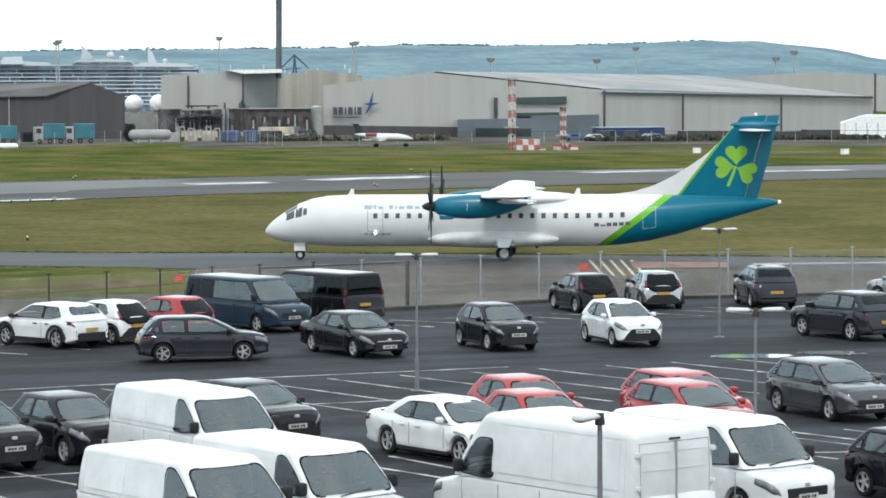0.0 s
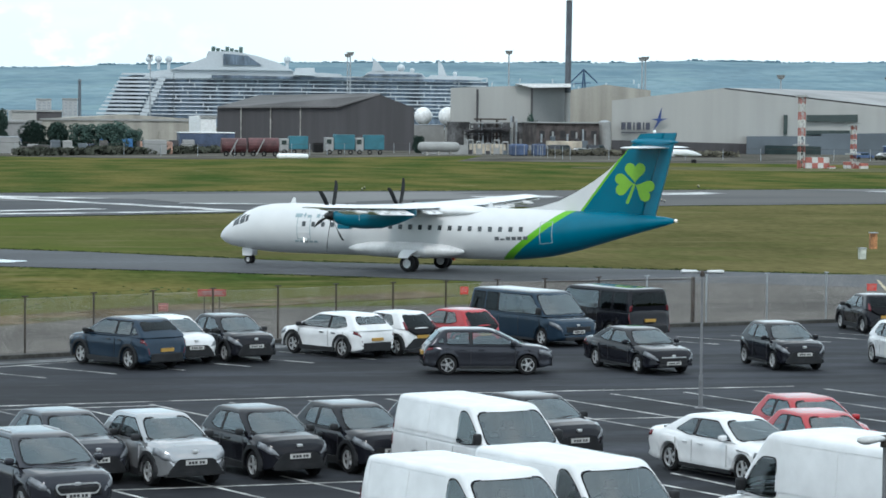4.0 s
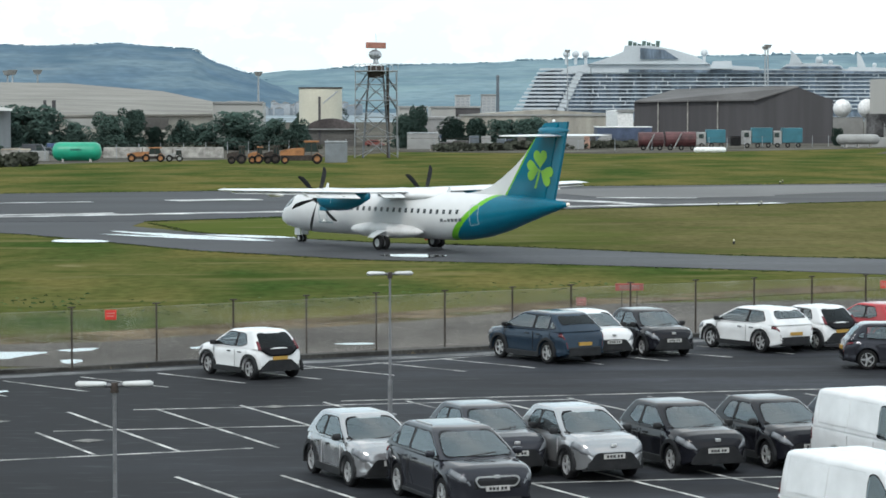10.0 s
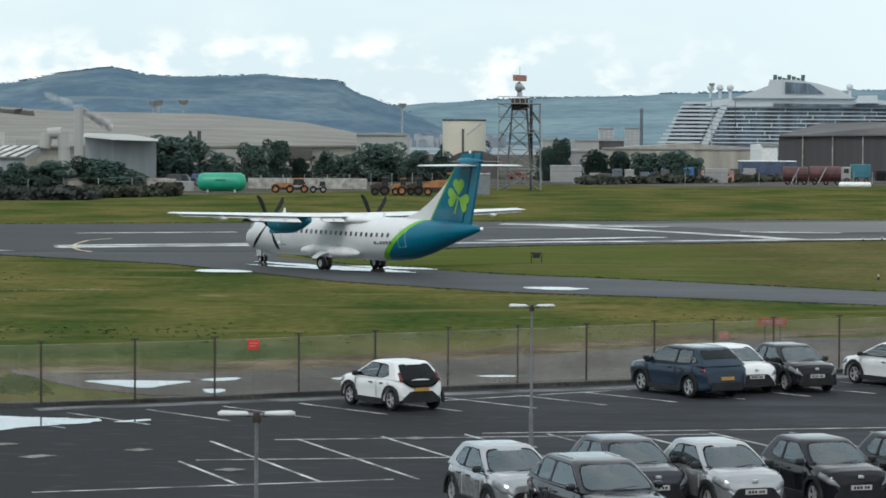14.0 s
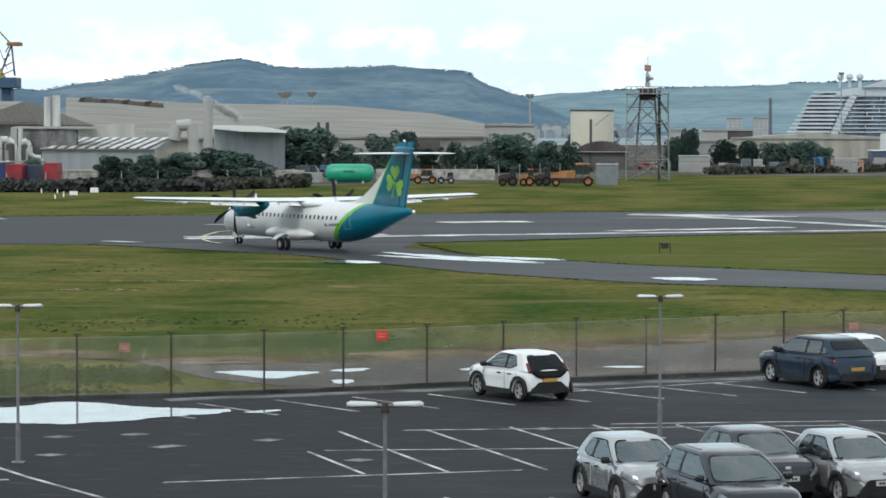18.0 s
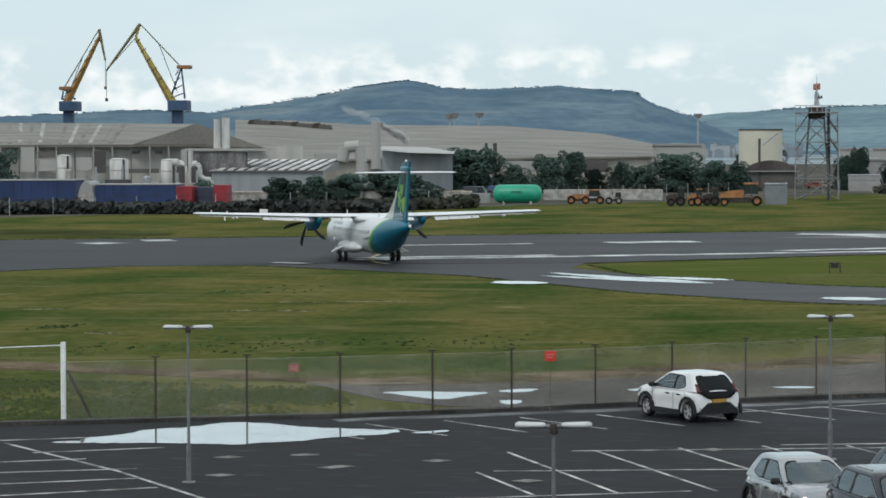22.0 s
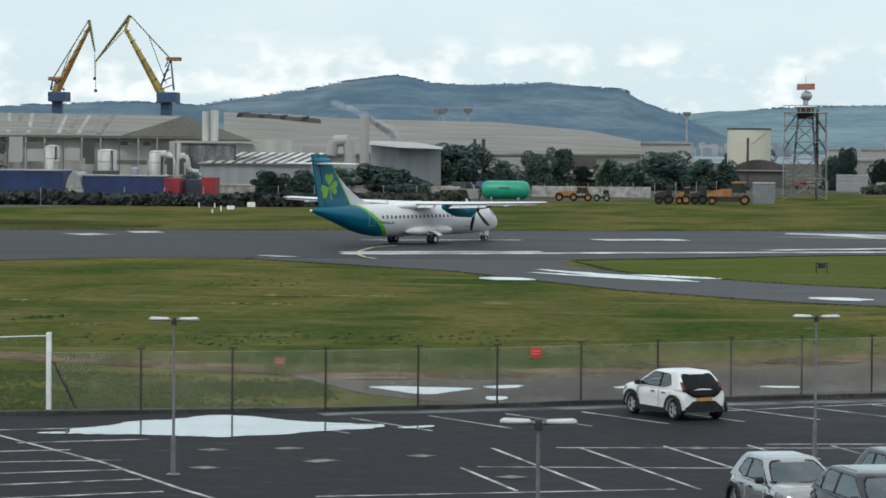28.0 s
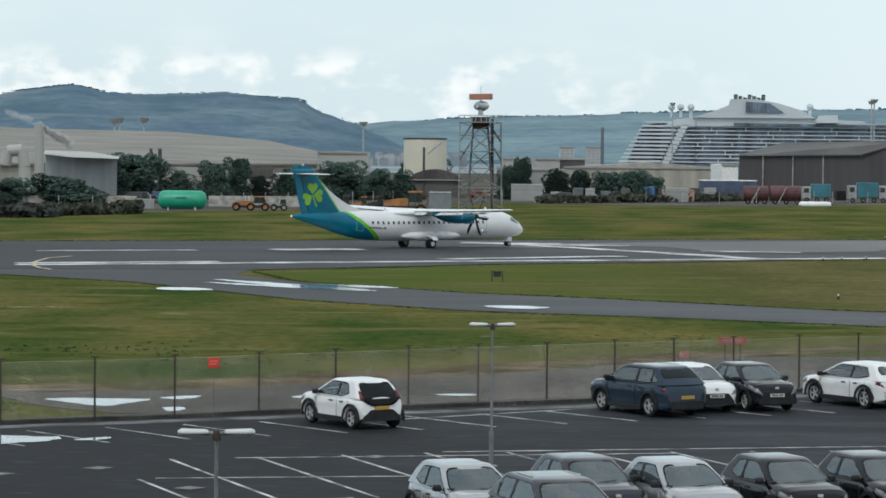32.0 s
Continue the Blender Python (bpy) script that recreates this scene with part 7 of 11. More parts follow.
        P.append(("rear_door_gap", to_mesh(skin([(-0.87, 1.0), (0.87, 1.0), (0.87, 1.012), (-0.87, 1.012)], back, 0.004, 0.006), "rear_door_gap"), None, GAPGREY, ""))
        P.append(("brake_lamp", to_mesh(skin([(-0.14, 1.04), (0.14, 1.04), (0.14, 1.075), (-0.14, 1.075)], back, 0.01, 0.02), "brake_lamp"), None, INK, "dark high brake lamp"))
    if kind in ("panelvan", "highvan"):
        for s in (1, -1):
            xa, xb = sp["cab"][2] + 0.2, sp["posts"][2] - 0.6
            Hc = sp["H"] - belt + 0.02

            def flank(x, m, o):
                return Vector((x, s * (cab_w(sp, m / Hc) + o), cab_z(sp, m / Hc)))
            for x in (xa, (xa + xb) / 2, xb):
                P.append(("seam", to_mesh(skin([(x - 0.005, 0.02), (x + 0.005, 0.02), (x + 0.005, 0.86 * Hc), (x - 0.005, 0.86 * Hc)], flank, 0.003, 0.005), "seam"), None, CREASE, ""))
            P.append(("seam", to_mesh(skin([(xa, 0.84 * Hc), (xb, 0.84 * Hc), (xb, 0.84 * Hc + 0.012), (xa, 0.84 * Hc + 0.012)], flank, 0.003, 0.005), "seam"), None, CREASE, ""))
    rim, well = to_mesh(rim_mesh(wr), "rim", False, ALLOY), to_mesh(well_mesh(wr), "brake_disc", False, PLASTIC)
    return P, rim, well


def vehicle(name, key, kind, paint, x, y, heading, label, category="car", roof=None, clad=False, group="parked cars", rim_mat=None):
    pk = (key, kind, clad)
    if pk not in PARTS:
        PARTS[pk] = build_parts(*pk)
    P, rim, well = PARTS[pk]
    car = empty(name, pose(x, y, 0, 0, 0, heading), label, category, group)
    for pn, me, m, mt, lab in P:
        ob = again(pn, me, car, m, (paint if mt is None else (roof or paint) if mt == "roof" else (GAPGREY if paint in LIGHT_PAINTS else INK) if mt == "gap" else mt), lab)
        if pn == "wheel":
            again("rim", rim, ob, None, rim_mat or ALLOY)
            again("brake_disc", well, ob, None, PLASTIC)
    return car


WHITE_C = car_paint("white car paint", (0.66, 0.67, 0.68))
BLACK_C = car_paint("black car paint", (0.009, 0.0095, 0.0135))
DARK_C = car_paint("dark grey car paint", (0.036, 0.038, 0.047), 0.4)
GREY_C = car_paint("mid grey car paint", (0.07, 0.072, 0.08), 0.4)
SILVER_C = car_paint("silver car paint", (0.36, 0.37, 0.385), 0.6)
NAVY_C = car_paint("deep blue car paint", (0.019, 0.036, 0.058), 0.2)
RED_C = car_paint("red car paint", (0.34, 0.018, 0.024))
SLATE_C = car_paint("slate blue car paint", (0.022, 0.038, 0.06), 0.2)
LIGHT_PAINTS = (WHITE_C, SILVER_C)


def near_side(rear, front, key, heading, left):
    """Centre from the two near wheels; left: the near flank is the vehicle's left one."""
    h = radians(heading)
    k = (SPECS[key]["W"] / 2 - 0.05) * (-1 if left else 1)
    return (rear[0] + front[0]) / 2 - math.sin(h) * k, (rear[1] + front[1]) / 2 + math.cos(h) * k


def put(name, key, kind, paint, front, rear, heading, left, label, **more):
    x, y = near_side(rear, front, key, heading, left)
    return vehicle(name, key, kind, paint, x, y, heading, label, **more)


A = -70     # noses towards the terminal
B = 117     # noses towards the runway
put("small_hatchback", "mini", "car", SILVER_C, (0.39, 63.15), (-0.59, 64.47), A, False, "silver small crossover hatchback with black roof trim", clad=True)
put("small_hatchback", "mini", "car", DARK_C, (3.18, 64.76), (2.27, 66.04), A, False, "dark grey small crossover hatchback half hidden by a dark estate", clad=True)
put("small_hatchback", "mini", "car", SILVER_C, (5.32, 64.16), (4.41, 65.48), A, False, "silver small crossover hatchback between two dark ones", clad=True)
put("small_hatchback", "mini", "car", BLACK_C, (7.78, 65.12), (6.92, 66.38), A, False, "black small crossover hatchback with alloy wheels", clad=True)
put("small_hatchback", "mini", "car", BLACK_C, (10.09, 65.90), (9.27, 67.09), A, False, "black small crossover hatchback beside a white van", clad=True)
put("small_hatchback", "mini", "car", DARK_C, (12.44, 66.61), (11.65, 67.83), A, False, "dark small hatchback hidden behind a white van", clad=True)
put("small_hatchback", "mini", "car", BLACK_C, (14.92, 67.45), (14.11, 68.71), A, False, "black small hatchback behind the white vans", clad=True)
put("crossover", "suv", "car", DARK_C, (2.35, 59.12), (1.27, 60.64), -71, False, "dark grey family crossover with chrome grille and roof rails")
put("small_hatchback", "mini", "car", WHITE_C, (-4.00, 89.00), (-2.60, 87.81), 124, True, "white small crossover hatchback with black tailgate glass", clad=True)
put("crossover", "suv", "car", SLATE_C, (5.50, 94.39), (7.08, 92.80), 122, True, "dark blue family crossover with roof rails", clad=True)
put("small_hatchback", "mini", "car", WHITE_C, (8.52, 94.73), (7.35, 96.41), A, False, "white small hatchback beside a dark blue crossover", clad=True)
put("small_hatchback", "mini", "car", BLACK_C, (10.55, 95.25), (9.46, 96.95), A, False, "black small hatchback in the row by the fence", clad=True)
put("crossover", "fastback", "car", WHITE_C, (13.11, 98.27), (14.73, 96.32), 122, True, "white sloping-roof crossover with black arches", clad=True)
put("small_hatchback", "mini", "car", WHITE_C, (15.53, 99.16), (16.46, 96.87), 122, True, "white and black small hatchback seen from behind", clad=True)
put("small_hatchback", "mini", "car", RED_C, (17.96, 100.02), (18.95, 98.14), 122, True, "red small hatchback partly hidden by a grey one", clad=True)
put("hatchback", "hatch", "car", DARK_C, (19.72, 89.87), (17.14, 89.59), -5, False, "dark grey hatchback standing across the lane", group="")
put("minibus", "longvan", "people", NAVY_C, (22.60, 99.93), (21.29, 104.09), -65, False, "dark blue passenger van with tinted windows", category="van", group="vans")
put("minibus", "longvan", "people", BLACK_C, (24.43, 106.42), (26.00, 103.27), 116, True, "black passenger van with tinted windows", category="van", group="vans")
put("saloon", "saloon", "car", BLACK_C, (23.54, 90.00), (22.56, 91.97), -75, False, "black sleek saloon with dark alloy wheels")
put("hatchback", "mini", "car", BLACK_C, (28.61, 90.98), (27.83, 92.64), -84, False, "black small hatchback parked nose out")
put("hatchback", "mini", "car", WHITE_C, (33.14, 91.03), (32.38, 92.73), -87, False, "white small hatchback with black lower grille")
put("small_hatchback", "mini", "car", BLACK_C, (36.65, 108.15), (36.77, 105.85), 92, True, "black small hatchback with tall rear wing by the fence", clad=True)
put("small_hatchback", "mini", "car", SILVER_C, (40.14, 108.90), (39.83, 106.69), 82, True, "pale silver small crossover hatchback by the fence", clad=True)
put("crossover", "suv", "car", DARK_C, (44.66, 108.30), (44.47, 106.34), 80, True, "dark grey crossover seen from behind by the fence")
put("crossover", "suv", "car", DARK_C, (40.65, 92.57), (41.75, 90.68), 105, True, "dark grey crossover with chrome trim")
put("hatchback", "hatch", "car", SILVER_C, (51.09, 107.03), (50.94, 105.03), 110, True, "silver hatchback at the fence")
put("hatchback", "hatch", "car", GREY_C, (31.00, 68.23), (29.89, 70.17), -82, False, "mid grey hatchback with alloy wheels")
put("saloon", "saloon", "car", WHITE_C, (18.74, 62.34), (17.91, 65.04), -69, False, "white four-door saloon with silver alloy wheels")
put("hatchback", "mini", "car", RED_C, (21.49, 66.21), (20.88, 68.03), -80, False, "red small hatchback behind a white saloon")
put("hatchback", "mini", "car", RED_C, (20.72, 62.66), (20.03, 64.45), -80, False, "red small hatchback in front of another red one")
put("hatchback", "hatch", "car", RED_C, (26.07, 66.55), (25.22, 68.40), -80, False, "red small hatchback behind the white vans")
put("hatchback", "hatch", "car", RED_C, (25.21, 63.89), (24.34, 65.87), -80, False, "red hatchback in front of another red one")
put("panel_van", "van", "panelvan", WHITE_C, (12.69, 60.99), (11.12, 63.50), -71, False, "white panel van with black wing mirrors", category="van", group="white vans")
put("panel_van", "van", "panelvan", WHITE_C, (10.11, 49.51), (8.74, 51.94), -68, False, "white panel van with its roof dusty", category="van", group="white vans")
put("panel_van", "van", "panelvan", WHITE_C, (12.42, 50.75), (11.06, 52.96), -68, False, "white panel van beside another white van", category="van", group="white vans")
put("high_roof_van", "highvan", "highvan", WHITE_C, (15.66, 51.83), (17.05, 48.25), 113, True, "white high-roof panel van seen from behind", category="van", group="white vans")
put("panel_van", "van", "panelvan", WHITE_C, (21.67, 52.17), (20.37, 54.83), -69, False, "white panel van with dark grille and lamps", category="van", group="white vans")
put("hatchback", "hatch", "car", BLACK_C, (26.02, 52.81), (25.67, 54.23), -75, False, "black hatchback at the end of the near row")

# ---- markings, puddles ----
def stripe(name, a, b, w, z, material, label="", kind="structure", category="road marking"):
    a, b = Vector((a[0], a[1], 0)), Vector((b[0], b[1], 0))
    n = Vector((-(b - a).y, (b - a).x, 0)).normalized() * w / 2
    bm = slab(bmesh.new(), [((a + n).x, (a + n).y), ((a - n).x, (a - n).y), ((b - n).x, (b - n).y), ((b + n).x, (b + n).y)], z - 0.01, z)
    return tagged(part(name, tidy(bm), material), label, category, kind=kind)


def patch(name, pts, z, material, label, category, seed=0, wob=0.0):
    """A flat patch; wob: how far its rim wanders."""
    for _ in range(2 if wob else 0):
        cut = []
        for p, q in zip(pts, pts[1:] + pts[:1]):
            cut += [(p[0] * 0.75 + q[0] * 0.25, p[1] * 0.75 + q[1] * 0.25), (p[0] * 0.25 + q[0] * 0.75, p[1] * 0.25 + q[1] * 0.75)]
        pts = cut
    if wob:
        fine = []
        for p, q in zip(pts, pts[1:] + pts[:1]):
            fine += [(p[0] + (q[0] - p[0]) * k / 3, p[1] + (q[1] - p[1]) * k / 3) for k in range(3)]
        pts = [(x + wob * (noise.noise((x * 0.9, y * 0.6, seed)) + 0.5 * noise.noise((x * 4.1, y * 2.7, seed))), y + wob * (noise.noise((x * 0.9, y * 0.6, seed + 7)) + 0.5 * noise.noise((x * 4.1, y * 2.7, seed + 7)))) for x, y in fine]
    if sum(p[0] * q[1] - q[0] * p[1] for p, q in zip(pts, pts[1:] + pts[:1])) < 0:
        pts = pts[::-1]
    bm = bmesh.new()
    vs = [bm.verts.new((x, y, z + 0.003)) for x, y in pts]
    mid = bm.verts.new((sum(p[0] for p in pts) / len(pts), sum(p[1] for p in pts) / len(pts), z + 0.003))
    for i in range(len(vs)):
        bm.faces.new((vs[i], vs[(i + 1) % len(vs)], mid))
    return tagged(part(name, bm, material), label, category, kind="structure")


DRAIN = mat("dirty drain concrete", (0.15, 0.148, 0.14), 0.9, 0, 0.4, 2, 12, 0.3)
BAY = "worn white parking bay line"
for i in range(-1, 18):
    x, y = -5.0 + 2.36 * i, 79.1 + (0.76 * i if i < 2 else 1.5 + 0.3 * (i - 2))
    stripe("bay_line", (x, y), (x + 3.6, y - 9.2), 0.1, 0.004, PAINT_WHITE, BAY)
stripe("bay_line", (-7.72, 73.43), (-5.85, 68.76), 0.1, 0.004, PAINT_WHITE, BAY)
stripe("bay_line", (-7.31, 73.70), (-0.65, 74.68), 0.09, 0.008, PAINT_WHITE, BAY)
stripe("bay_line", (-0.65, 74.68), (24.67, 76.86), 0.09, 0.008, PAINT_WHITE, BAY)
stripe("bay_line", (-5.60, 78.83), (6.94, 81.09), 0.09, 0.006, PAINT_WHITE, BAY)
stripe("bay_line", (0.22, 80.92), (13.66, 83.56), 0.09, 0.009, PAINT_WHITE, BAY)
stripe("bay_line", (13.66, 83.56), (27.29, 85.02), 0.09, 0.009, PAINT_WHITE, BAY)
stripe("bay_line", (-10.51, 66.75), (-2.01, 69.82), 0.09, 0.008, PAINT_WHITE, BAY)
for i in range(-1, 16):
    x, y = -1.2 + 2.42 * i, 64.6 + 0.12 * i
    stripe("bay_line", (x, y), (x + 2.2, y - 5.2), 0.1, 0.004, PAINT_WHITE, BAY)
stripe("bay_line", (4.44, 63.02), (10.21, 63.86), 0.09, 0.008, PAINT_WHITE, BAY)
for i in range(-4, 24):
    x, y = -5.6 + 2.3 * i, 89.7 + 1.17 * min(i, 12) + 0.35 * max(0, i - 12)
    stripe("bay_line", (x, y), (x + 2.9, y - 3.4), 0.1, 0.004, PAINT_WHITE, BAY)
stripe("bay_line", (-1.25, 90.80), (6.09, 96.07), 0.09, 0.008, PAINT_WHITE, BAY)
stripe("bay_line", (17.74, 64.53), (19.01, 60.49), 0.1, 0.01, PAINT_WHITE, BAY)
stripe("bay_line", (28.74, 66.04), (30.00, 63.13), 0.1, 0.01, PAINT_WHITE, BAY)
stripe("bay_line", (27.04, 62.13), (29.28, 61.61), 0.1, 0.012, PAINT_WHITE, BAY)
for i, (p, q) in enumerate((((-23.4, 79.9), (-19.82, 81.46)), ((-20.62, 77.11), (-17.23, 78.78)), ((-22.6, 73.9), (-18.75, 75.69)), ((-22.2, 71.5), (-16.82, 73.47)), ((-21.6, 68.7), (-16.33, 71.29)), ((-21.0, 66.15), (-15.36, 69.37)), ((-19.9, 63.7), (-14.3, 67.0)))):
    stripe("bay_line", p, q, 0.1, 0.009 + 0.001 * i, PAINT_WHITE, BAY)
stripe("bay_line", (-22.11, 79.62), (-17.2, 72.9), 0.12, 0.004, PAINT_WHITE, BAY)
stripe("bay_line", (-17.2, 72.9), (-13.94, 67.58), 0.12, 0.004, PAINT_WHITE, BAY)
stripe("bay_line", (-13.94, 67.58), (-10.2, 62.02), 0.12, 0.004, PAINT_WHITE, BAY)
for p, q in zip(((-13.6, 87.1), (-4.6, 91.5), (5.0, 96.2)), ((-4.6, 91.5), (5.0, 96.2), (15.2, 102.5))):
    stripe("gutter_line", p, q, 0.9, 0.005, mat("dry pale gutter", (0.062, 0.064, 0.066), 0.85, 0, 0.75, 0.5, 9), "light grey gutter edge along the kerb")
for i, q in enumerate(((-14.90, 76.36), (-14.29, 72.10), (-11.65, 74.12), (-9.08, 75.94), (-12.90, 77.08), (-11.47, 74.31), (-1.67, 79.35), (-6.22, 71.45))):
    patch("repair_patch", [(q[0] - 0.42, q[1] - 0.08), (q[0] + 0.04, q[1] - 0.36), (q[0] + 0.42, q[1] + 0.08), (q[0] - 0.04, q[1] + 0.36)], 0.012 + 0.001 * i, DRAIN, "pale square drain cover set in the asphalt", "drain cover")

PUD = "shallow rain puddle reflecting the bright sky"
patch("puddle", [(-20.09, 80.02), (-19.77, 81.5), (-19.29, 82.37), (-18.65, 84.13), (-17.83, 84.37), (-17.16, 85.84), (-15.88, 86.12), (-14.65, 85.14), (-13.33, 84.55), (-12.27, 84.46), (-11.0, 84.03), (-11.51, 82.65), (-12.44, 82.09), (-13.47, 81.19), (-14.48, 80.32), (-15.34, 79.62), (-16.67, 79.67), (-17.72, 79.9), (-18.66, 79.66), (-19.32, 79.61)], 0.016, WATER, PUD, "puddle", 4, 0.34)
patch("puddle", [(-13.95, 98.65), (-12.8, 98.95), (-11.4, 99.0), (-9.8, 98.9), (-10.45, 97.6), (-11.1, 95.9), (-12.1, 96.6), (-13.1, 97.8)], -0.104, WATER, PUD, "puddle", 5, 0.25)
patch("puddle", [(-9.79, 99.91), (-8.19, 100.57), (-8.47, 99.02), (-9.43, 98.78)], -0.104, WATER, PUD, "puddle", 6, 0.3)
patch("puddle", [(-9.36, 95.51), (-8.46, 96.08), (-8.39, 94.34), (-9.07, 94.13)], -0.104, WATER, PUD, "puddle", 7, 0.3)
patch("puddle", [(-20.9, 79.7), (-20.3, 80.3), (-19.6, 80.2), (-19.4, 79.8), (-20.2, 79.5)], 0.018, WATER, PUD, "puddle", 8, 0.15)
patch("puddle", [(-10.9, 83.2), (-10.3, 84.0), (-9.6, 84.3), (-9.9, 83.3)], 0.018, WATER, PUD, "puddle", 14, 0.15)
patch("puddle", [(-5.22, 100.86), (-2.60, 101.30), (-2.68, 100.33), (-4.96, 99.68)], -0.104, WATER, PUD, "puddle", 9, 0.3)
patch("puddle", [(34.55, 86.42), (35.60, 86.79), (36.87, 86.48), (37.62, 85.46), (36.23, 84.98), (34.88, 85.51)], 0.016, WATER, PUD, "puddle", 31, 0.2)
patch("puddle", [(37.55, 86.53), (38.69, 87.03), (39.67, 86.47), (40.02, 85.24), (38.71, 85.25)], 0.019, WATER, PUD, "puddle", 32, 0.2)
patch("puddle", [(-0.26, 101.63), (0.55, 102.09), (1.58, 102.05), (1.16, 101.09)], -0.1, WATER, PUD, "puddle", 33, 0.2)
for i, quad in enumerate(([(-15.65, 195.68), (-12.23, 191.48), (-4.33, 182.14), (-4.46, 179.81), (-8.81, 184.19), (-14.15, 191.33)], [(-9.42, 189.11), (-5.22, 187.75), (-1.44, 183.95), (-5.10, 183.67)], [(2.46, 163.03), (5.22, 163.23), (6.58, 160.87), (3.53, 160.03)],
             [(-16.63, 190.47), (-13.11, 188.60), (-6.17, 182.57), (-2.84, 178.55), (-6.45, 180.26), (-12.94, 186.12)], [(-18.09, 182.42), (-14.77, 181.47), (-13.81, 178.39), (-17.64, 177.85)], [(3.18, 161.84), (5.81, 161.08), (5.74, 159.26), (3.52, 159.98)], [(2.58, 162.53), (6.41, 162.02), (6.02, 160.13), (2.86, 160.15)])):
    patch("wet_patch", quad, -0.09 + 0.002 * i, WATER, "film of rain water shining on the taxiway", "puddle", 20 + i, 0.4)
# wet sheen on the runway, painted as patches of lighter colour
for i, quad in enumerate(([(35.74, 295.42), (51.42, 297.12), (67.91, 294.12), (64.59, 282.32), (50.97, 278.16), (31.38, 259.47)], [(7.06, 278.34), (24.84, 290.90), (47.96, 301.56), (62.41, 303.69), (44.48, 279.64), (26.04, 272.94)], [(-0.52, 270.36), (11.51, 278.98), (23.87, 280.64), (10.00, 267.99)],
             [(101.38, 319.94), (126.66, 325.93), (157.04, 330.85), (145.84, 307.24), (115.89, 307.22)], [(20.41, 278.79), (45.05, 287.23), (41.66, 265.60), (26.70, 258.63)])):
    patch("wet_patch", quad, -0.086 + 0.003 * i, mat("damp pale runway surface", (0.06, 0.058, 0.057), 0.6, 0, 0.2, 0.05, 1.5), "pale stretch of runway, wet sheen painted in", "runway", 40 + i, 0.0)
RUN = "white painted runway line"
for i, (a, b, w) in enumerate((((-32.18, 216.51), (1.25, 231.38), 2.2), ((1.25, 231.38), (39.30, 246.99), 2.2), ((24.54, 262.43), (33.53, 260.20), 1.4), ((-14.48, 255.64), (-8.96, 258.67), 4.0), ((8.41, 276.91), (27.56, 242.81), 2.2), ((57.18, 285.40), (66.24, 287.24), 4.0), ((72.79, 295.47), (88.02, 303.69), 4.0),
                  ((72.88, 294.15), (85.66, 300.33), 4.0), ((109.37, 310.35), (125.45, 317.18), 4.0), ((128.45, 306.86), (141.77, 309.22), 4.0), ((-62.44, 252.88), (-60.17, 255.53), 4.0), ((-59.07, 261.27), (-56.34, 262.42), 4.0), ((-35.09, 247.64), (-21.48, 252.97), 1.2), ((-14.53, 255.69), (-6.96, 258.66), 3.5), ((2.45, 281.32), (12.22, 279.85), 4.0),
                  ((-37.45, 211.03), (-34.67, 208.65), 1.2), ((4.56, 281.91), (25.11, 248.00), 2.0), ((-32.65, 219.24), (-17.34, 225.55), 2.0), ((2.75, 280.60), (18.44, 274.85), 3.0), ((0.48, 235.13), (16.02, 245.95), 2.0))):
    stripe("runway_line", a, b, w, -0.062 + 0.0015 * i, PAINT_RUN, RUN)
arc = [(-30.40, 234.85), (-31.69, 230.31), (-31.62, 222.62), (-30.90, 215.65), (-29.59, 210.42), (-28.34, 207.58)]
for p, q in zip(arc, arc[1:]):
    stripe("taxi_line", p, q, 0.3, -0.03, mat("faded yellow taxi paint", (0.42, 0.36, 0.24), 0.7, 0, 0.2, 1, 6), "faded yellow curved taxi line")
for i in range(5):
    dx = i * 0.52
    p, q = (50.23, 142.27), (46.45, 129.53)
    stripe("apron_stripe", (p[0] + dx, p[1] - 0.2 * i), (q[0] + dx * 0.9, q[1] - 0.2 * i), 0.15, -0.1, PAINT_YEL, "faded yellow hatched apron stripe")
patch("apron_stripe", [(51.70, 140.01), (56.23, 137.74), (54.70, 133.46), (49.96, 134.71)], -0.1, PAINT_RED, "faded red painted apron box", "road marking")
patch("apron_stripe", [(57.07, 136.32), (64.24, 135.28), (63.57, 133.87), (56.62, 134.86)], -0.1, mat("pale concrete strip", (0.3, 0.29, 0.27), 0.8, 0, 0.2, 0.3, 4), "pale concrete strip", "road marking")

# low kerb along the edge of the car park
bm = bmesh.new()
KERB = [(-60, 71.3), (-34, 80.8), (-19.9, 86.1), (-13.2, 88.5), (-4.4, 93.1), (5.1, 97.9), (15, 104.1), (30.5, 109.8), (38.5, 111.9), (53.5, 111.5), (75, 108.4)]
for p, q in zip(KERB, KERB[1:]):
    a, b = Vector((*p, 0)), Vector((*q, 0))
    n = Vector((-(b - a).y, (b - a).x, 0)).normalized() * 0.11
    loft(bm, [[a - n + Vector((0, 0, z)) for z in (-0.1,)] + [a + n + Vector((0, 0, -0.1)), a + n + Vector((0, 0, 0.14)), a - n + Vector((0, 0, 0.12))], [b - n + Vector((0, 0, -0.1)), b + n + Vector((0, 0, -0.1)), b + n + Vector((0, 0, 0.14)), b - n + Vector((0, 0, 0.12))]])
tagged(part("kerb", tidy(bm), mat("dirty dark kerb", (0.04, 0.039, 0.036), 0.9, 0, 0.35, 0.6, 8)), "low dirty concrete kerb under the fence", "kerb", kind="structure")

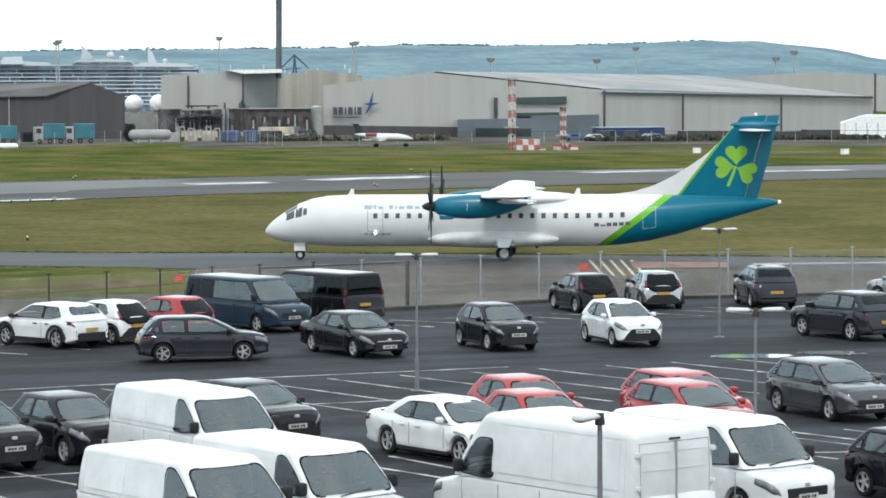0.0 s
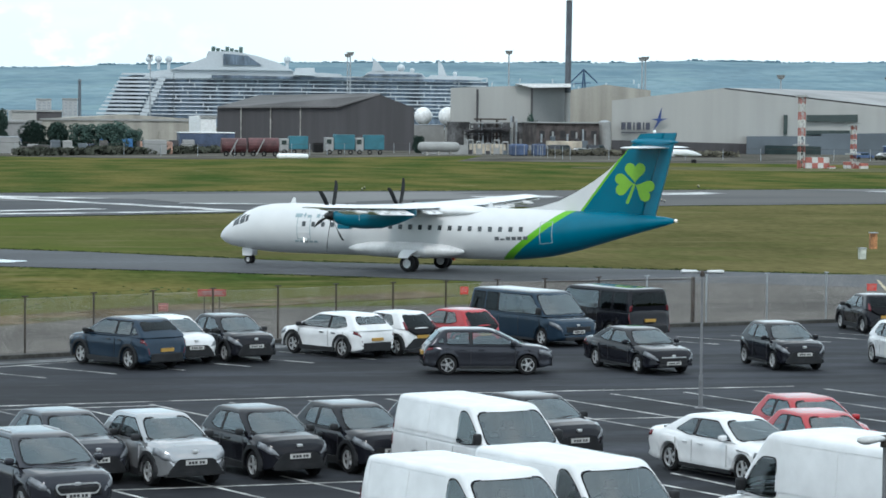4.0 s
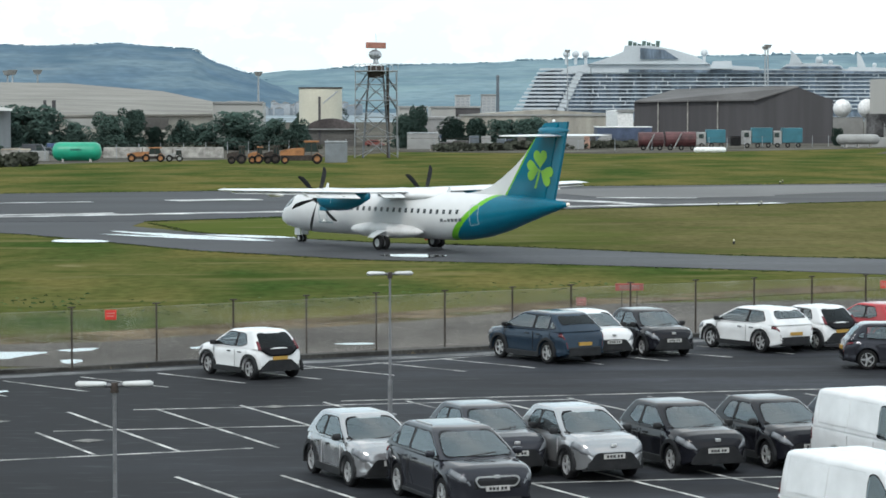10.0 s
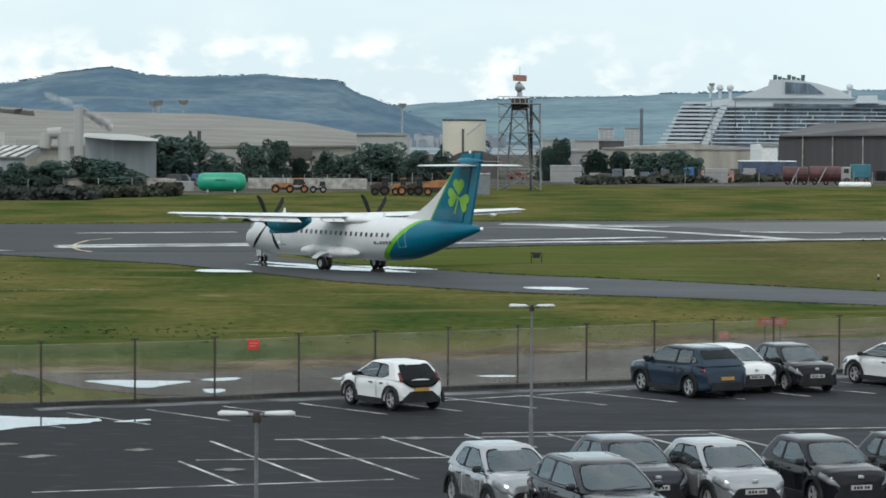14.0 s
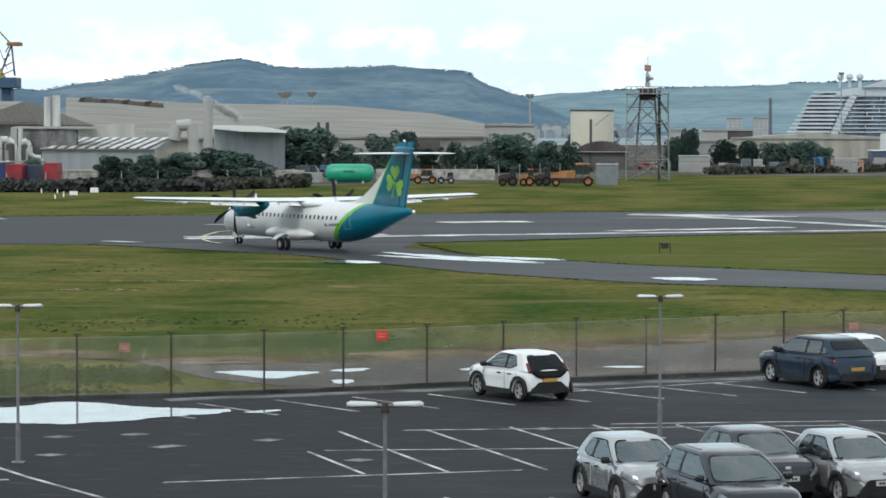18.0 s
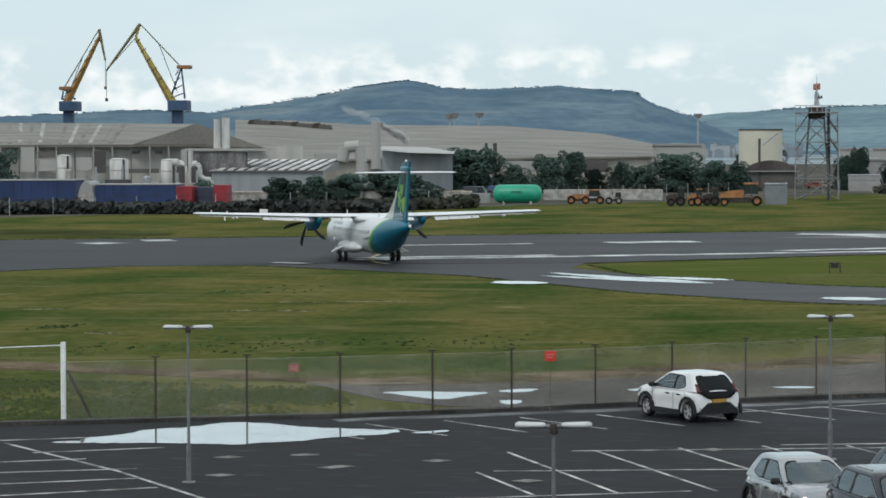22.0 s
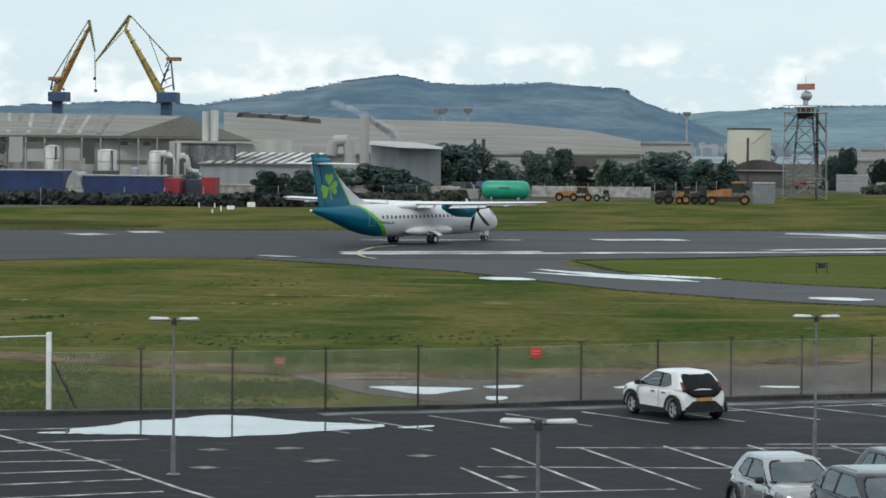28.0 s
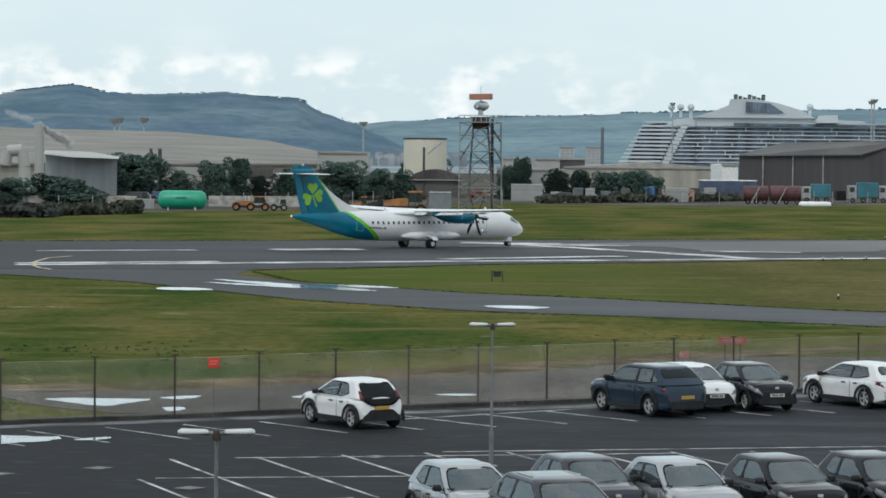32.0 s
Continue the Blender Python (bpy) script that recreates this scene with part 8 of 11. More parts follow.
# ---- perimeter fence ----
fence = thing("fence", "chain-link security fence on dark steel posts", "fence")
FLINE = [(-21.85, 85.25), (-19.1, 86.2), (-13.6, 88.1), (-8.38, 90.6), (-3.34, 94.0), (1.46, 97.0), (6.34, 100.0), (15, 104.6), (30.5, 110.4), (38.5, 112.4), (53.5, 112.0), (75, 109)]
posts = [Vector((*q, 0)) for q in ((-19.11, 86.18), (-16.40, 87.12), (-13.59, 88.07), (-10.81, 89.42), (-8.38, 90.57), (-5.79, 92.37), (-3.34, 94.00), (-0.93, 95.89), (1.46, 97.17), (3.87, 98.25), (6.34, 100.0), (8.53, 101.16), (10.8, 102.37), (13.36, 103.73), (15.7, 104.87), (18.02, 105.73), (20.22, 106.55), (22.42, 107.38), (24.48, 108.15), (26.87, 109.04), (29.07, 109.87))]
run = [Vector((*q, 0)) for q in ((29.07, 109.87), (30.5, 110.4), (38.5, 112.4), (53.5, 112.0), (75, 109))]
left_over = 2.86
for a, b in zip(run, run[1:]):
    while left_over < (b - a).length:
        posts.append(a + (b - a).normalized() * left_over)
        left_over += 2.86
    left_over -= (b - a).length
wire = bmesh.new()
FH = 1.93


def wire_quad(p, q, w):
    d = (q - p).normalized()
    n = d.cross(Vector((0, 1, 0))).normalized() * w / 2
    vs = [wire.verts.new(v) for v in (p + n, p - n, q - n, q + n)]
    wire.faces.new(vs)


for (p, q) in zip(FLINE, FLINE[1:]):
    a, b = Vector((*p, 0)), Vector((*q, 0))
    L = (b - a).length
    d = (b - a) / L
    rise = FH - 0.1
    for lean in (1, -1):
        k = -rise
        while k < L + rise:
            lo, hi = (k, k + rise) if lean > 0 else (k, k - rise)
            f0, f1 = 0.0, 1.0
            for end in (0.0, L):
                f = (end - lo) / (hi - lo)
                if min(lo, hi) < end < max(lo, hi):
                    if (lo < end) == (end == 0.0):
                        f0 = max(f0, f)
                    else:
                        f1 = min(f1, f)
            if max(lo, hi) > 0 and min(lo, hi) < L and f1 > f0:
                wire_quad(a + d * (lo + (hi - lo) * f0) + Vector((0, 0, 0.1 + rise * f0)), a + d * (lo + (hi - lo) * f1) + Vector((0, 0, 0.1 + rise * f1)), 0.0032)
            k += 0.062
    rod(wire, a + Vector((0, 0, FH)), b + Vector((0, 0, FH)), 0.0045, 0.0045, 5)
MESHWIRE = mat("weathered fence wire", (0.34, 0.33, 0.31), 0.7, 0.3, 0.2, 1, 20)
tagged(part("wire_mesh", wire, MESHWIRE, fence), "weathered chain-link wire", kind="stuff")
bm = bmesh.new()
rod(bm, (0, 0, -0.2), (0, 0, FH + 0.12), 0.035, 0.035, 8)
box(bm, -0.13, 0.13, -0.025, 0.025, FH + 0.09, FH + 0.13)
post_me = to_mesh(bm, "post", False, DARKSTEEL)
for p in posts:
    m = pose(p.x, p.y, 0, 0, 0, 28)
    again("post", post_me, fence, m, DARKSTEEL if p.x < 27 else GALV)

bm = bmesh.new()
box(bm, -0.07, 0.07, -0.07, 0.07, -0.2, 1.95, 0.01)
end_post = part("end_post", bm, DARKSTEEL, fence, "stout dark end post")
end_post.location = (31.2, 110.65, 0)
part("top_rail", rod(bmesh.new(), (31.2, 110.65, 1.86), (24.48, 108.15, 1.9), 0.022, 0.022, 6), DARKSTEEL, fence)

# white gate posts and the stay at the fence's end
gate = thing("gate", "tall white gate posts with a wire panel", "gate")
gp = [(-21.93, 85.73), (-24.17, 84.06)]
for p in gp:
    bm = box(bmesh.new(), p[0] - 0.07, p[0] + 0.07, p[1] - 0.07, p[1] + 0.07, -0.1, 2.52, 0.01)
    part("post", bm, WHITESTEEL, gate, "white square steel post")
part("top_rail", rod(bmesh.new(), (*gp[0], 2.42), (*gp[1], 2.42), 0.018, 0.018, 6), WHITESTEEL, gate)
wire = bmesh.new()
ga, gb = Vector((*gp[1], 0)), Vector((*gp[0], 0))
for i in range(30):
    p = ga.lerp(gb, i / 29)
    wire_quad(p + Vector((0, 0, 0.1)), p + Vector((0, 0, 2.4)), 0.0016)
for i in range(17):
    wire_quad(ga + Vector((0, 0, 0.12 + 0.14 * i)), gb + Vector((0, 0, 0.12 + 0.14 * i)), 0.0016)
tagged(part("wire_panel", wire, MESHWIRE, gate), kind="stuff")
stay0, stay1 = (-21.27, 86.79), (-21.82, 85.75)
part("stay", rod(bmesh.new(), (*stay0, 0), (stay1[0], stay1[1], 1.65), 0.05, 0.05, 6), DARKSTEEL, gate, "dark slanting stay")

# signs on and behind the fence
for m_ in (BLACK, PLASTIC, TRIM, GLOSSBLACK):
    m_.node_tree.nodes["Principled BSDF"].inputs["Specular IOR Level"].default_value = 0.2
SIGN_INK = mat("dull pink lettering", (0.5, 0.2, 0.17), 0.6, 0, 0.2, 9, 40)


def board(name, p, w, h, material, label, legs=0.0):
    ob = thing(name, label, "sign")
    x, y, z = p
    part("panel", box(bmesh.new(), x - w / 2, x + w / 2, y - 0.03, y + 0.03, z - h / 2, z + h / 2, 0.01), material, ob)
    for i in range(2):
        part("text_bar", box(bmesh.new(), x - w * 0.36, x + w * (0.36 - 0.1 * i), y - 0.036, y - 0.03, z + h * (0.12 - 0.28 * i), z + h * (0.22 - 0.28 * i)), SIGN_INK, ob)
    if legs:
        for dx in (-w * 0.38, w * 0.38):
            part("leg", rod(bmesh.new(), (x + dx, y + 0.04, -0.2), (x + dx, y + 0.04, z - h / 2), 0.009, 0.009, 6), DARKSTEEL, ob)
    else:
        part("bracket", box(bmesh.new(), x - w * 0.3, x + w * 0.3, y + 0.03, y + 0.09, z - 0.03, z + 0.03), GALV, ob)
        part("leg", rod(bmesh.new(), (x, y + 0.07, -0.2), (x, y + 0.07, z), 0.005, 0.005, 6), DARKSTEEL, ob)
    return ob


FADED = mat("faded red sign sheet", (0.26, 0.1, 0.085), 0.6, 0, 0.15, 2, 20)
board("warning_sign", (-7.18, 91.20, 1.75), 0.36, 0.32, RED, "small red warning sign wired to the fence")
board("warning_sign", (-16.94, 99.00, 0.71), 0.38, 0.3, FADED, "faded pink warning sign behind the fence", 1)
board("warning_sign", (39.81, 113.50, 1.33), 0.42, 0.3, RED, "small red warning sign on the fence by the apron")
board("warning_sign", (21.32, 108.50, 1.55), 0.32, 0.3, RED, "small red warning sign beside the vans")
board("warning_sign", (9.85, 112.00, 0.69), 0.4, 0.34, FADED, "faded pink warning sign behind the fence", 1)
sgn = thing("notice_board", "red framed notice board on posts behind the fence", "sign")
x, y, z = (11.67, 111.00, 1.32)
part("panel", box(bmesh.new(), x - 0.56, x + 0.56, y - 0.03, y + 0.03, z - 0.14, z + 0.14, 0.01), mat("dull red board", (0.28, 0.06, 0.05), 0.6, 0, 0.15, 2, 20), sgn)
part("face", box(bmesh.new(), x - 0.4, x + 0.4, y - 0.04, y - 0.03, z - 0.07, z + 0.08), mat("pale sign face", (0.24, 0.12, 0.11), 0.6), sgn)
for dx in (-0.3, 0.3):
    part("leg", rod(bmesh.new(), (x + dx, y, -0.2), (x + dx, y, z - 0.14), 0.025, 0.025, 6), DARKSTEEL, sgn)
for q in ((4.19, 195.40),):
    ob = thing("taxiway_board", "dark taxiway guidance board on two legs", "sign")
    part("panel", box(bmesh.new(), q[0] - 0.42, q[0] + 0.42, q[1] - 0.06, q[1] + 0.06, 0.5, 0.6, 0.02), DARKSTEEL, ob)
    part("face", box(bmesh.new(), q[0] - 0.26, q[0] + 0.26, q[1] - 0.03, q[1] + 0.03, 0.2, 0.5), DARKFILL, ob)
    for dx in (-0.36, 0.36):
        part("leg", rod(bmesh.new(), (q[0] + dx, q[1], -0.16), (q[0] + dx, q[1], 0.45), 0.05, 0.05, 6), DARKSTEEL, ob)
for q in ((50.22, 314.41), (92.79, 327.04), (73.16, 270.19), (37.18, 244.31), (32.98, 241.12), (36.47, 240.94), (49.12, 309.31), (93.38, 329.52), (73.59, 272.87), (124.04, 317.87), (24.85, 174.54), (34.90, 243.20)):
    ob = thing("edge_light", "small white runway edge light", "lamp", "runway edge lights")
    part("base", rod(bmesh.new(), (*q, -0.16), (*q, 0.08), 0.08, 0.06, 8), PLASTIC, ob)
    part("lens", rod(bmesh.new(), (*q, 0.08), (*q, 0.2), 0.065, 0.04, 8), mat("yellowed lamp lens", (0.45, 0.43, 0.3), 0.4), ob)

for q, h in (((80.13, 194.64), 0.9), ((80.66, 194.5), 0.75)):
    ob = thing("marker_stake", "dark marker stake standing in the dry grass", "stake", "marker stakes")
    part("post", rod(bmesh.new(), (*q, -0.2), (*q, h), 0.09, 0.07, 6), DARKSTEEL, ob)
    part("head", rod(bmesh.new(), (*q, h), (*q, h + 0.18), 0.12, 0.1, 8), PLASTIC, ob)

# ---- lamp posts ----
POLE = mat("dull galvanised lamp column", (0.17, 0.175, 0.185), 0.6, 0.25, 0.15, 2, 30)


def lamp_post(p, h, turn, label, arms=(1, -1), r=0.039):
    ob = empty("street_lamp", pose(p[0], p[1], 0, 0, 0, turn), label, "street lamp", "car park lamps")
    part("column", rod(bmesh.new(), (0, 0, 0.9), (0, 0, h), r, r * 0.75, 12), POLE, ob)
    part("lower_column", rod(bmesh.new(), (0, 0, -0.1), (0, 0, 0.95), r * 1.6, r * 1.6, 12), POLE, ob)
    part("base_plate", box(bmesh.new(), -0.16, 0.16, -0.16, 0.16, -0.02, 0.025), POLE, ob)
    part("cross_arm", rod(bmesh.new(), (0.25 * min(arms + (0,)), 0, h), (0.25 * max(arms + (0,)), 0, h), 0.035, 0.035, 8), POLE, ob)
    part("collar", rod(bmesh.new(), (0, 0, h - 0.12), (0, 0, h + 0.05), 0.075, 0.06, 10), DARKSTEEL, ob)
    for s in arms:
        bm = bmesh.new()
        loft(bm, [[(s * x, w * math.cos(a), h + 0.02 + t * math.sin(a)) for a in [2 * math.pi * i / 12 for i in range(12)]] for x, w, t in ((0.13, 0.05, 0.025), (0.17, 0.11, 0.045), (0.57, 0.13, 0.06), (0.63, 0.09, 0.03))])
        head = part("lamp_head", tidy(bm), mat("weathered white lamp housing", (0.5, 0.51, 0.51), 0.5, 0, 0.08), ob, "white flat lamp head", smooth=True)
    return ob


LP = "galvanised twin-head lamp post in the car park"
lamp_post((1.54, 77.29), 3.87, 6, LP)
lamp_post((-14.79, 70.53), 3.95, 4, LP)
lamp_post((22.53, 78.91), 3.95, -12, LP)
lamp_post((37.83, 93.31), 3.82, -15, LP)
lamp_post((-3.57, 46), 3.93, 4, LP)
lamp_post((23.54, 56), 3.93, -12, LP)
lamp_post((13.57, 38.0), 3.93, 40, "galvanised single-head lamp post before the white vans", (-1,), 0.046)

# small apron markers by the taxiway
for q, w, h, m_, lab in (((62.04, 176.76), 0.22, 0.9, mat("orange marker paint", (0.3, 0.14, 0.06), 0.7, 0, 0.4, 2, 9), "small orange marker cabinet"), ((56.86, 163.97), 0.2, 0.5, mat("dull white cabinet paint", (0.42, 0.44, 0.4), 0.7, 0, 0.2), "small white marker cabinet"), ((318.42, 732.22), 0.5, 0.6, PLATE_W, "small white marker cabinet"), ((181.95, 397.90), 0.5, 0.7, PLATE_W, "small white marker cabinet"), ((165.40, 417.48), 0.5, 0.7, PLATE_W, "small white marker cabinet")):
    ob = thing("marker_cabinet", lab + " on the airfield", "cabinet", "marker cabinets")
    part("body", box(bmesh.new(), q[0] - w, q[0] + w, q[1] - w, q[1] + w, -0.16, h, 0.03), m_, ob)
    part("lid", box(bmesh.new(), q[0] - w - 0.04, q[0] + w + 0.04, q[1] - w - 0.04, q[1] + w + 0.04, h, h + 0.06, 0.01), GALV, ob)

# ---- trees and clutter across the airfield ----
def crown_mesh(seed, n=7500, leaf=0.36):
    """Leaf sprays in uneven clumps round a few limbs, for a tree one unit high."""
    rnd = random.Random(seed)
    clumps = [(rnd.uniform(-0.34, 0.34), rnd.uniform(-0.34, 0.34), rnd.uniform(0.14, 0.84), rnd.uniform(0.15, 0.25)) for _ in range(26)]
    clumps += [(0, 0, 0.8, 0.17), (0.1, 0, 0.5, 0.26), (-0.15, 0, 0.4, 0.24), (0.3, 0, 0.2, 0.2), (-0.34, 0, 0.18, 0.2), (0, 0, 0.16, 0.24), (0.18, 0.1, 0.12, 0.2), (-0.15, 0.1, 0.12, 0.2)]
    verts, faces = [], []
    for i in range(n):
        cx, cy, cz, r = rnd.choice(clumps)
        d = Vector((rnd.gauss(0, 1), rnd.gauss(0, 1), rnd.gauss(0, 1))).normalized() * r * rnd.uniform(0.7, 1.03)
        c = Vector((cx, cy, cz)) + Vector((d.x, d.y, d.z * 0.85))
        u = Vector((rnd.gauss(0, 1), rnd.gauss(0, 1), rnd.gauss(0, 0.6))).normalized()
        v = u.orthogonal().normalized()
        s = 0.1 * leaf * rnd.uniform(0.5, 1.2)
        k = len(verts)
        verts += [c + u * s, c + v * s * 0.7, c - u * s, c - v * s * 0.7]
        faces.append((k, k + 1, k + 2, k + 3))
    me = bpy.data.meshes.new("crown")
    me.from_pydata([tuple(v) for v in verts], [], faces)
    me.materials.append(LEAF)
    return me


def trunk_mesh(seed):
    rnd = random.Random(seed)
    bm = bmesh.new()
    rod(bm, (0, 0, -0.03), (0.02, 0, 0.45), 0.035, 0.018, 7)
    for i in range(5):
        a = i * 1.25 + rnd.random()
        rod(bm, (0.01, 0, 0.2 + 0.05 * i), (0.22 * math.cos(a), 0.22 * math.sin(a), 0.5 + 0.06 * i), 0.016, 0.006, 5)
    return to_mesh(bm, "trunk", False, mat("dark bark", (0.05, 0.04, 0.03), 0.95, 0, 0.2, 2, 12))


CROWNS = [(crown_mesh(s), trunk_mesh(s)) for s in (11, 12, 13, 14)]


def tree(p, width, height, k, label="dark green broadleaf tree"):
    ob = empty("tree", pose(p[0], p[1], -0.14, 0, 0, 57 * k) @ Matrix.Diagonal((width / 0.95, width / 0.95, height, 1)), label, "tree", "trees across the airfield")
    again("trunk", CROWNS[k % 4][1], ob)
    again("crown", CROWNS[k % 4][0], ob)


def tree_between(p0, p1, k):
    """p0: a point at one side of the crown's top, p1: the other side."""
    tree(((p0[0] + p1[0]) / 2, p0[1]), abs(p1[0] - p0[0]), p0[2] + 0.14, k)


for k, (p0, p1) in enumerate((((-63.83, 545.00, 8.79), (-52.94, 545.00, 8.80)), ((-53.66, 550.00, 5.73), (-46.41, 550.00, 5.74)), ((-46.20, 545.00, 7.28), (-39.66, 545.00, 7.29)), ((-41.52, 548.00, 8.16), (-36.38, 548.00, 8.16)), ((-36.96, 550.00, 4.54), (-32.56, 550.00, 4.54)), ((-32.47, 556.00, 5.72), (-26.58, 556.00, 5.73)), ((-28.25, 556.00, 5.50), (-22.14, 556.00, 5.51)),
                     ((-22.66, 550.00, 7.74), (-13.65, 550.00, 7.75)), ((-15.02, 560.00, 6.06), (-8.31, 560.00, 6.06)), ((-10.54, 560.00, 5.73), (-4.73, 560.00, 5.73)), ((21.46, 580.00, 6.26), (27.87, 580.00, 6.37)), ((27.14, 584.00, 6.11), (32.23, 584.00, 6.19)), ((31.79, 580.00, 5.74), (37.78, 580.00, 5.85)), ((37.57, 584.00, 5.59), (41.53, 584.00, 5.66)),
                     ((39.62, 580.00, 6.23), (44.47, 580.00, 6.31)), ((13.12, 590.00, 6.77), (16.71, 590.00, 6.83)), ((15.76, 590.00, 8.68), (19.70, 590.00, 8.75)), ((-150.34, 480.00, 8.46), (-142.18, 480.00, 8.49)), ((-143.19, 480.00, 9.18), (-135.06, 480.00, 9.20)), ((-136.52, 478.00, 8.80), (-130.26, 478.00, 8.82)), ((-74.36, 470.00, 4.47), (-66.69, 470.00, 4.54)), ((-80.13, 470.00, 4.03), (-73.40, 470.00, 4.10)), ((-68.37, 475.00, 5.07), (-61.60, 475.00, 5.13)),
                     ((106.16, 600.00, 3.80), (108.85, 600.00, 3.78)), ((-83.59, 460.00, 3.90), (-77.92, 460.00, 3.90)), ((-65.21, 470.00, 4.56), (-55.19, 470.00, 4.55)), ((-94.87, 455.00, 3.59), (-90.64, 455.00, 3.59)), ((-9.1, 628.0, 7.7), (-4.9, 628.0, 7.7)), ((-5.3, 630.0, 7.2), (-2.2, 630.0, 7.2)), ((-2.3, 628.0, 7.75), (3.0, 628.0, 7.75)), ((11.9, 575.0, 6.8), (15.9, 575.0, 6.8)), ((36.9, 566.0, 6.15), (42.4, 566.0, 6.15)), ((42.4, 575.0, 4.9), (46.4, 575.0, 4.9)), ((140.6, 645.0, 8.4), (144.0, 645.0, 8.4)))):
    tree_between(p0, p1, k)


def bush_strip(name, p0, p1, height, label, seed, n=2600, material=LEAF, deep=9):
    """An uneven hedge of scrub between two points."""
    rnd = random.Random(seed)
    verts, faces = [], []
    for i in range(n):
        f = rnd.random()
        h = height * (0.55 + 0.45 * abs(noise.noise((f * 14, seed, 0))) + 0.25 * noise.noise((f * 40, seed, 5)))
        c = Vector((p0[0] + (p1[0] - p0[0]) * f + rnd.gauss(0, 0.4), p0[1] + (p1[1] - p0[1]) * f + rnd.uniform(0, deep), -0.1 + h * rnd.random() ** 0.6))
        u = Vector((rnd.gauss(0, 1), rnd.gauss(0, 1), rnd.gauss(0, 0.7))).normalized()
        v = u.orthogonal().normalized()
        s = rnd.uniform(0.2, 0.6)
        k = len(verts)
        verts += [tuple(c + u * s), tuple(c + v * s), tuple(c - u * s), tuple(c - v * s)]
        faces.append((k, k + 1, k + 2, k + 3))
    me = bpy.data.meshes.new(name)
    me.from_pydata(verts, [], faces)
    me.materials.append(material)
    return tagged(new(name, me), label, "bushes", kind="stuff")


SCRUB = mat("dull scrub", (0.042, 0.045, 0.036), 0.95, 0, 0.35, 0.4, 4)
bush_strip("hedge", (-94, 371), (-74, 372), 1.9, "dark overgrown bank of scrub", 1, 5200, mat("dark scrub", (0.026, 0.031, 0.029), 0.95, 0, 0.35, 0.4, 4))
bush_strip("hedge", (-74, 372), (-52, 378), 2.1, "dark overgrown bank of scrub", 11, 5200, MATS["dark scrub"])
bush_strip("hedge", (-104, 368), (-93.5, 371), 2.4, "dark scrub before the blue containers", 12, 1500, MATS["dark scrub"])
bush_strip("hedge", (-58.48, 376.98), (-43.27, 406.97), 2.2, "dark overgrown bank of scrub", 2, 3000, SCRUB)
bush_strip("hedge", (-32.74, 538.33), (-2.72, 561.95), 1.2, "low scrub along the far fence", 3, 1800, SCRUB)
bush_strip("hedge", (19.52, 525.60), (65.84, 582.68), 2.0, "low scrub along the far fence", 4, 3000, SCRUB)
bush_strip("hedge", (129.11, 579.93), (171.24, 571.95), 1.6, "dull brown scrub by the works", 5, 2200, mat("rusty scrub", (0.062, 0.058, 0.042), 0.95, 0, 0.35, 0.4, 4))
bush_strip("hedge", (192.66, 539.80), (254.93, 537.12), 1.2, "low scrub along the far fence", 6, 2200, SCRUB)
# tarmac yards beyond the far grass
sheet("yard", [(-119.81, 336.90), (-86.15, 369.03), (-44.83, 419.69), (-0.40, 479.46), (12.23, 528.03), (51.10, 506.30), (116.58, 573.81), (97.61, 504.16), (159.33, 495.88), (229.86, 453.87), (700, 1500), (-700, 1500)], -0.5, -0.12, mat("dusty yard tarmac", (0.088, 0.084, 0.074), 0.9, 0, 0.25, 0.05, 2), "dusty grey works yards", "yard")
patch("service_road", [(108.29, 460.48), (169.26, 462.57), (205.60, 405.95), (193.36, 381.77), (156.56, 427.85), (102.58, 436.18)], -0.115, mat("pale gravel", (0.1, 0.098, 0.056), 0.95, 0, 0.2, 0.1, 2), "pale gravel service road", "road", 3, 1.0)
patch("service_road", [(-96.87, 289.69), (-75.32, 306.21), (-56.70, 280.11), (-68.04, 271.98), (-90.49, 270.61)], -0.115, mat("dry earth", (0.052, 0.058, 0.024), 0.95, 0, 0.2, 0.1, 2), "worn dry earth strip beside the runway", "road", 5, 1.0)

for m_ in (MATS["dry earth"], MATS["pale gravel"], MATS["dusty yard tarmac"], SCRUB):
    m_.node_tree.nodes["Principled BSDF"].inputs["Specular IOR Level"].default_value = 0.0


def crate(name, p0, p1, deep, material, label, category, top=None, bevel=0.06):
    """A boxy thing between a lower and an upper corner of its front."""
    ob = thing(name, label, category)
    x0, x1 = sorted((p0[0], p1[0]))
    y, z0, z1 = p0[1], -0.14, p1[2]
    part("body", box(bmesh.new(), x0, x1, y, y + deep, z0, z1, bevel), material, ob)
    n = max(2, int((x1 - x0) / 1.2))
    for i in range(n + 1):
        x = x0 + (x1 - x0) * i / n
        part("rib", box(bmesh.new(), x - 0.05, x + 0.05, y - 0.06, y, z0 + 0.1, z1 - 0.1), material, ob)
    if top:
        part("top", box(bmesh.new(), x0 - 0.1, x1 + 0.1, y - 0.1, y + deep + 0.1, z1, z1 + 0.18, 0.04), top, ob)
    return ob


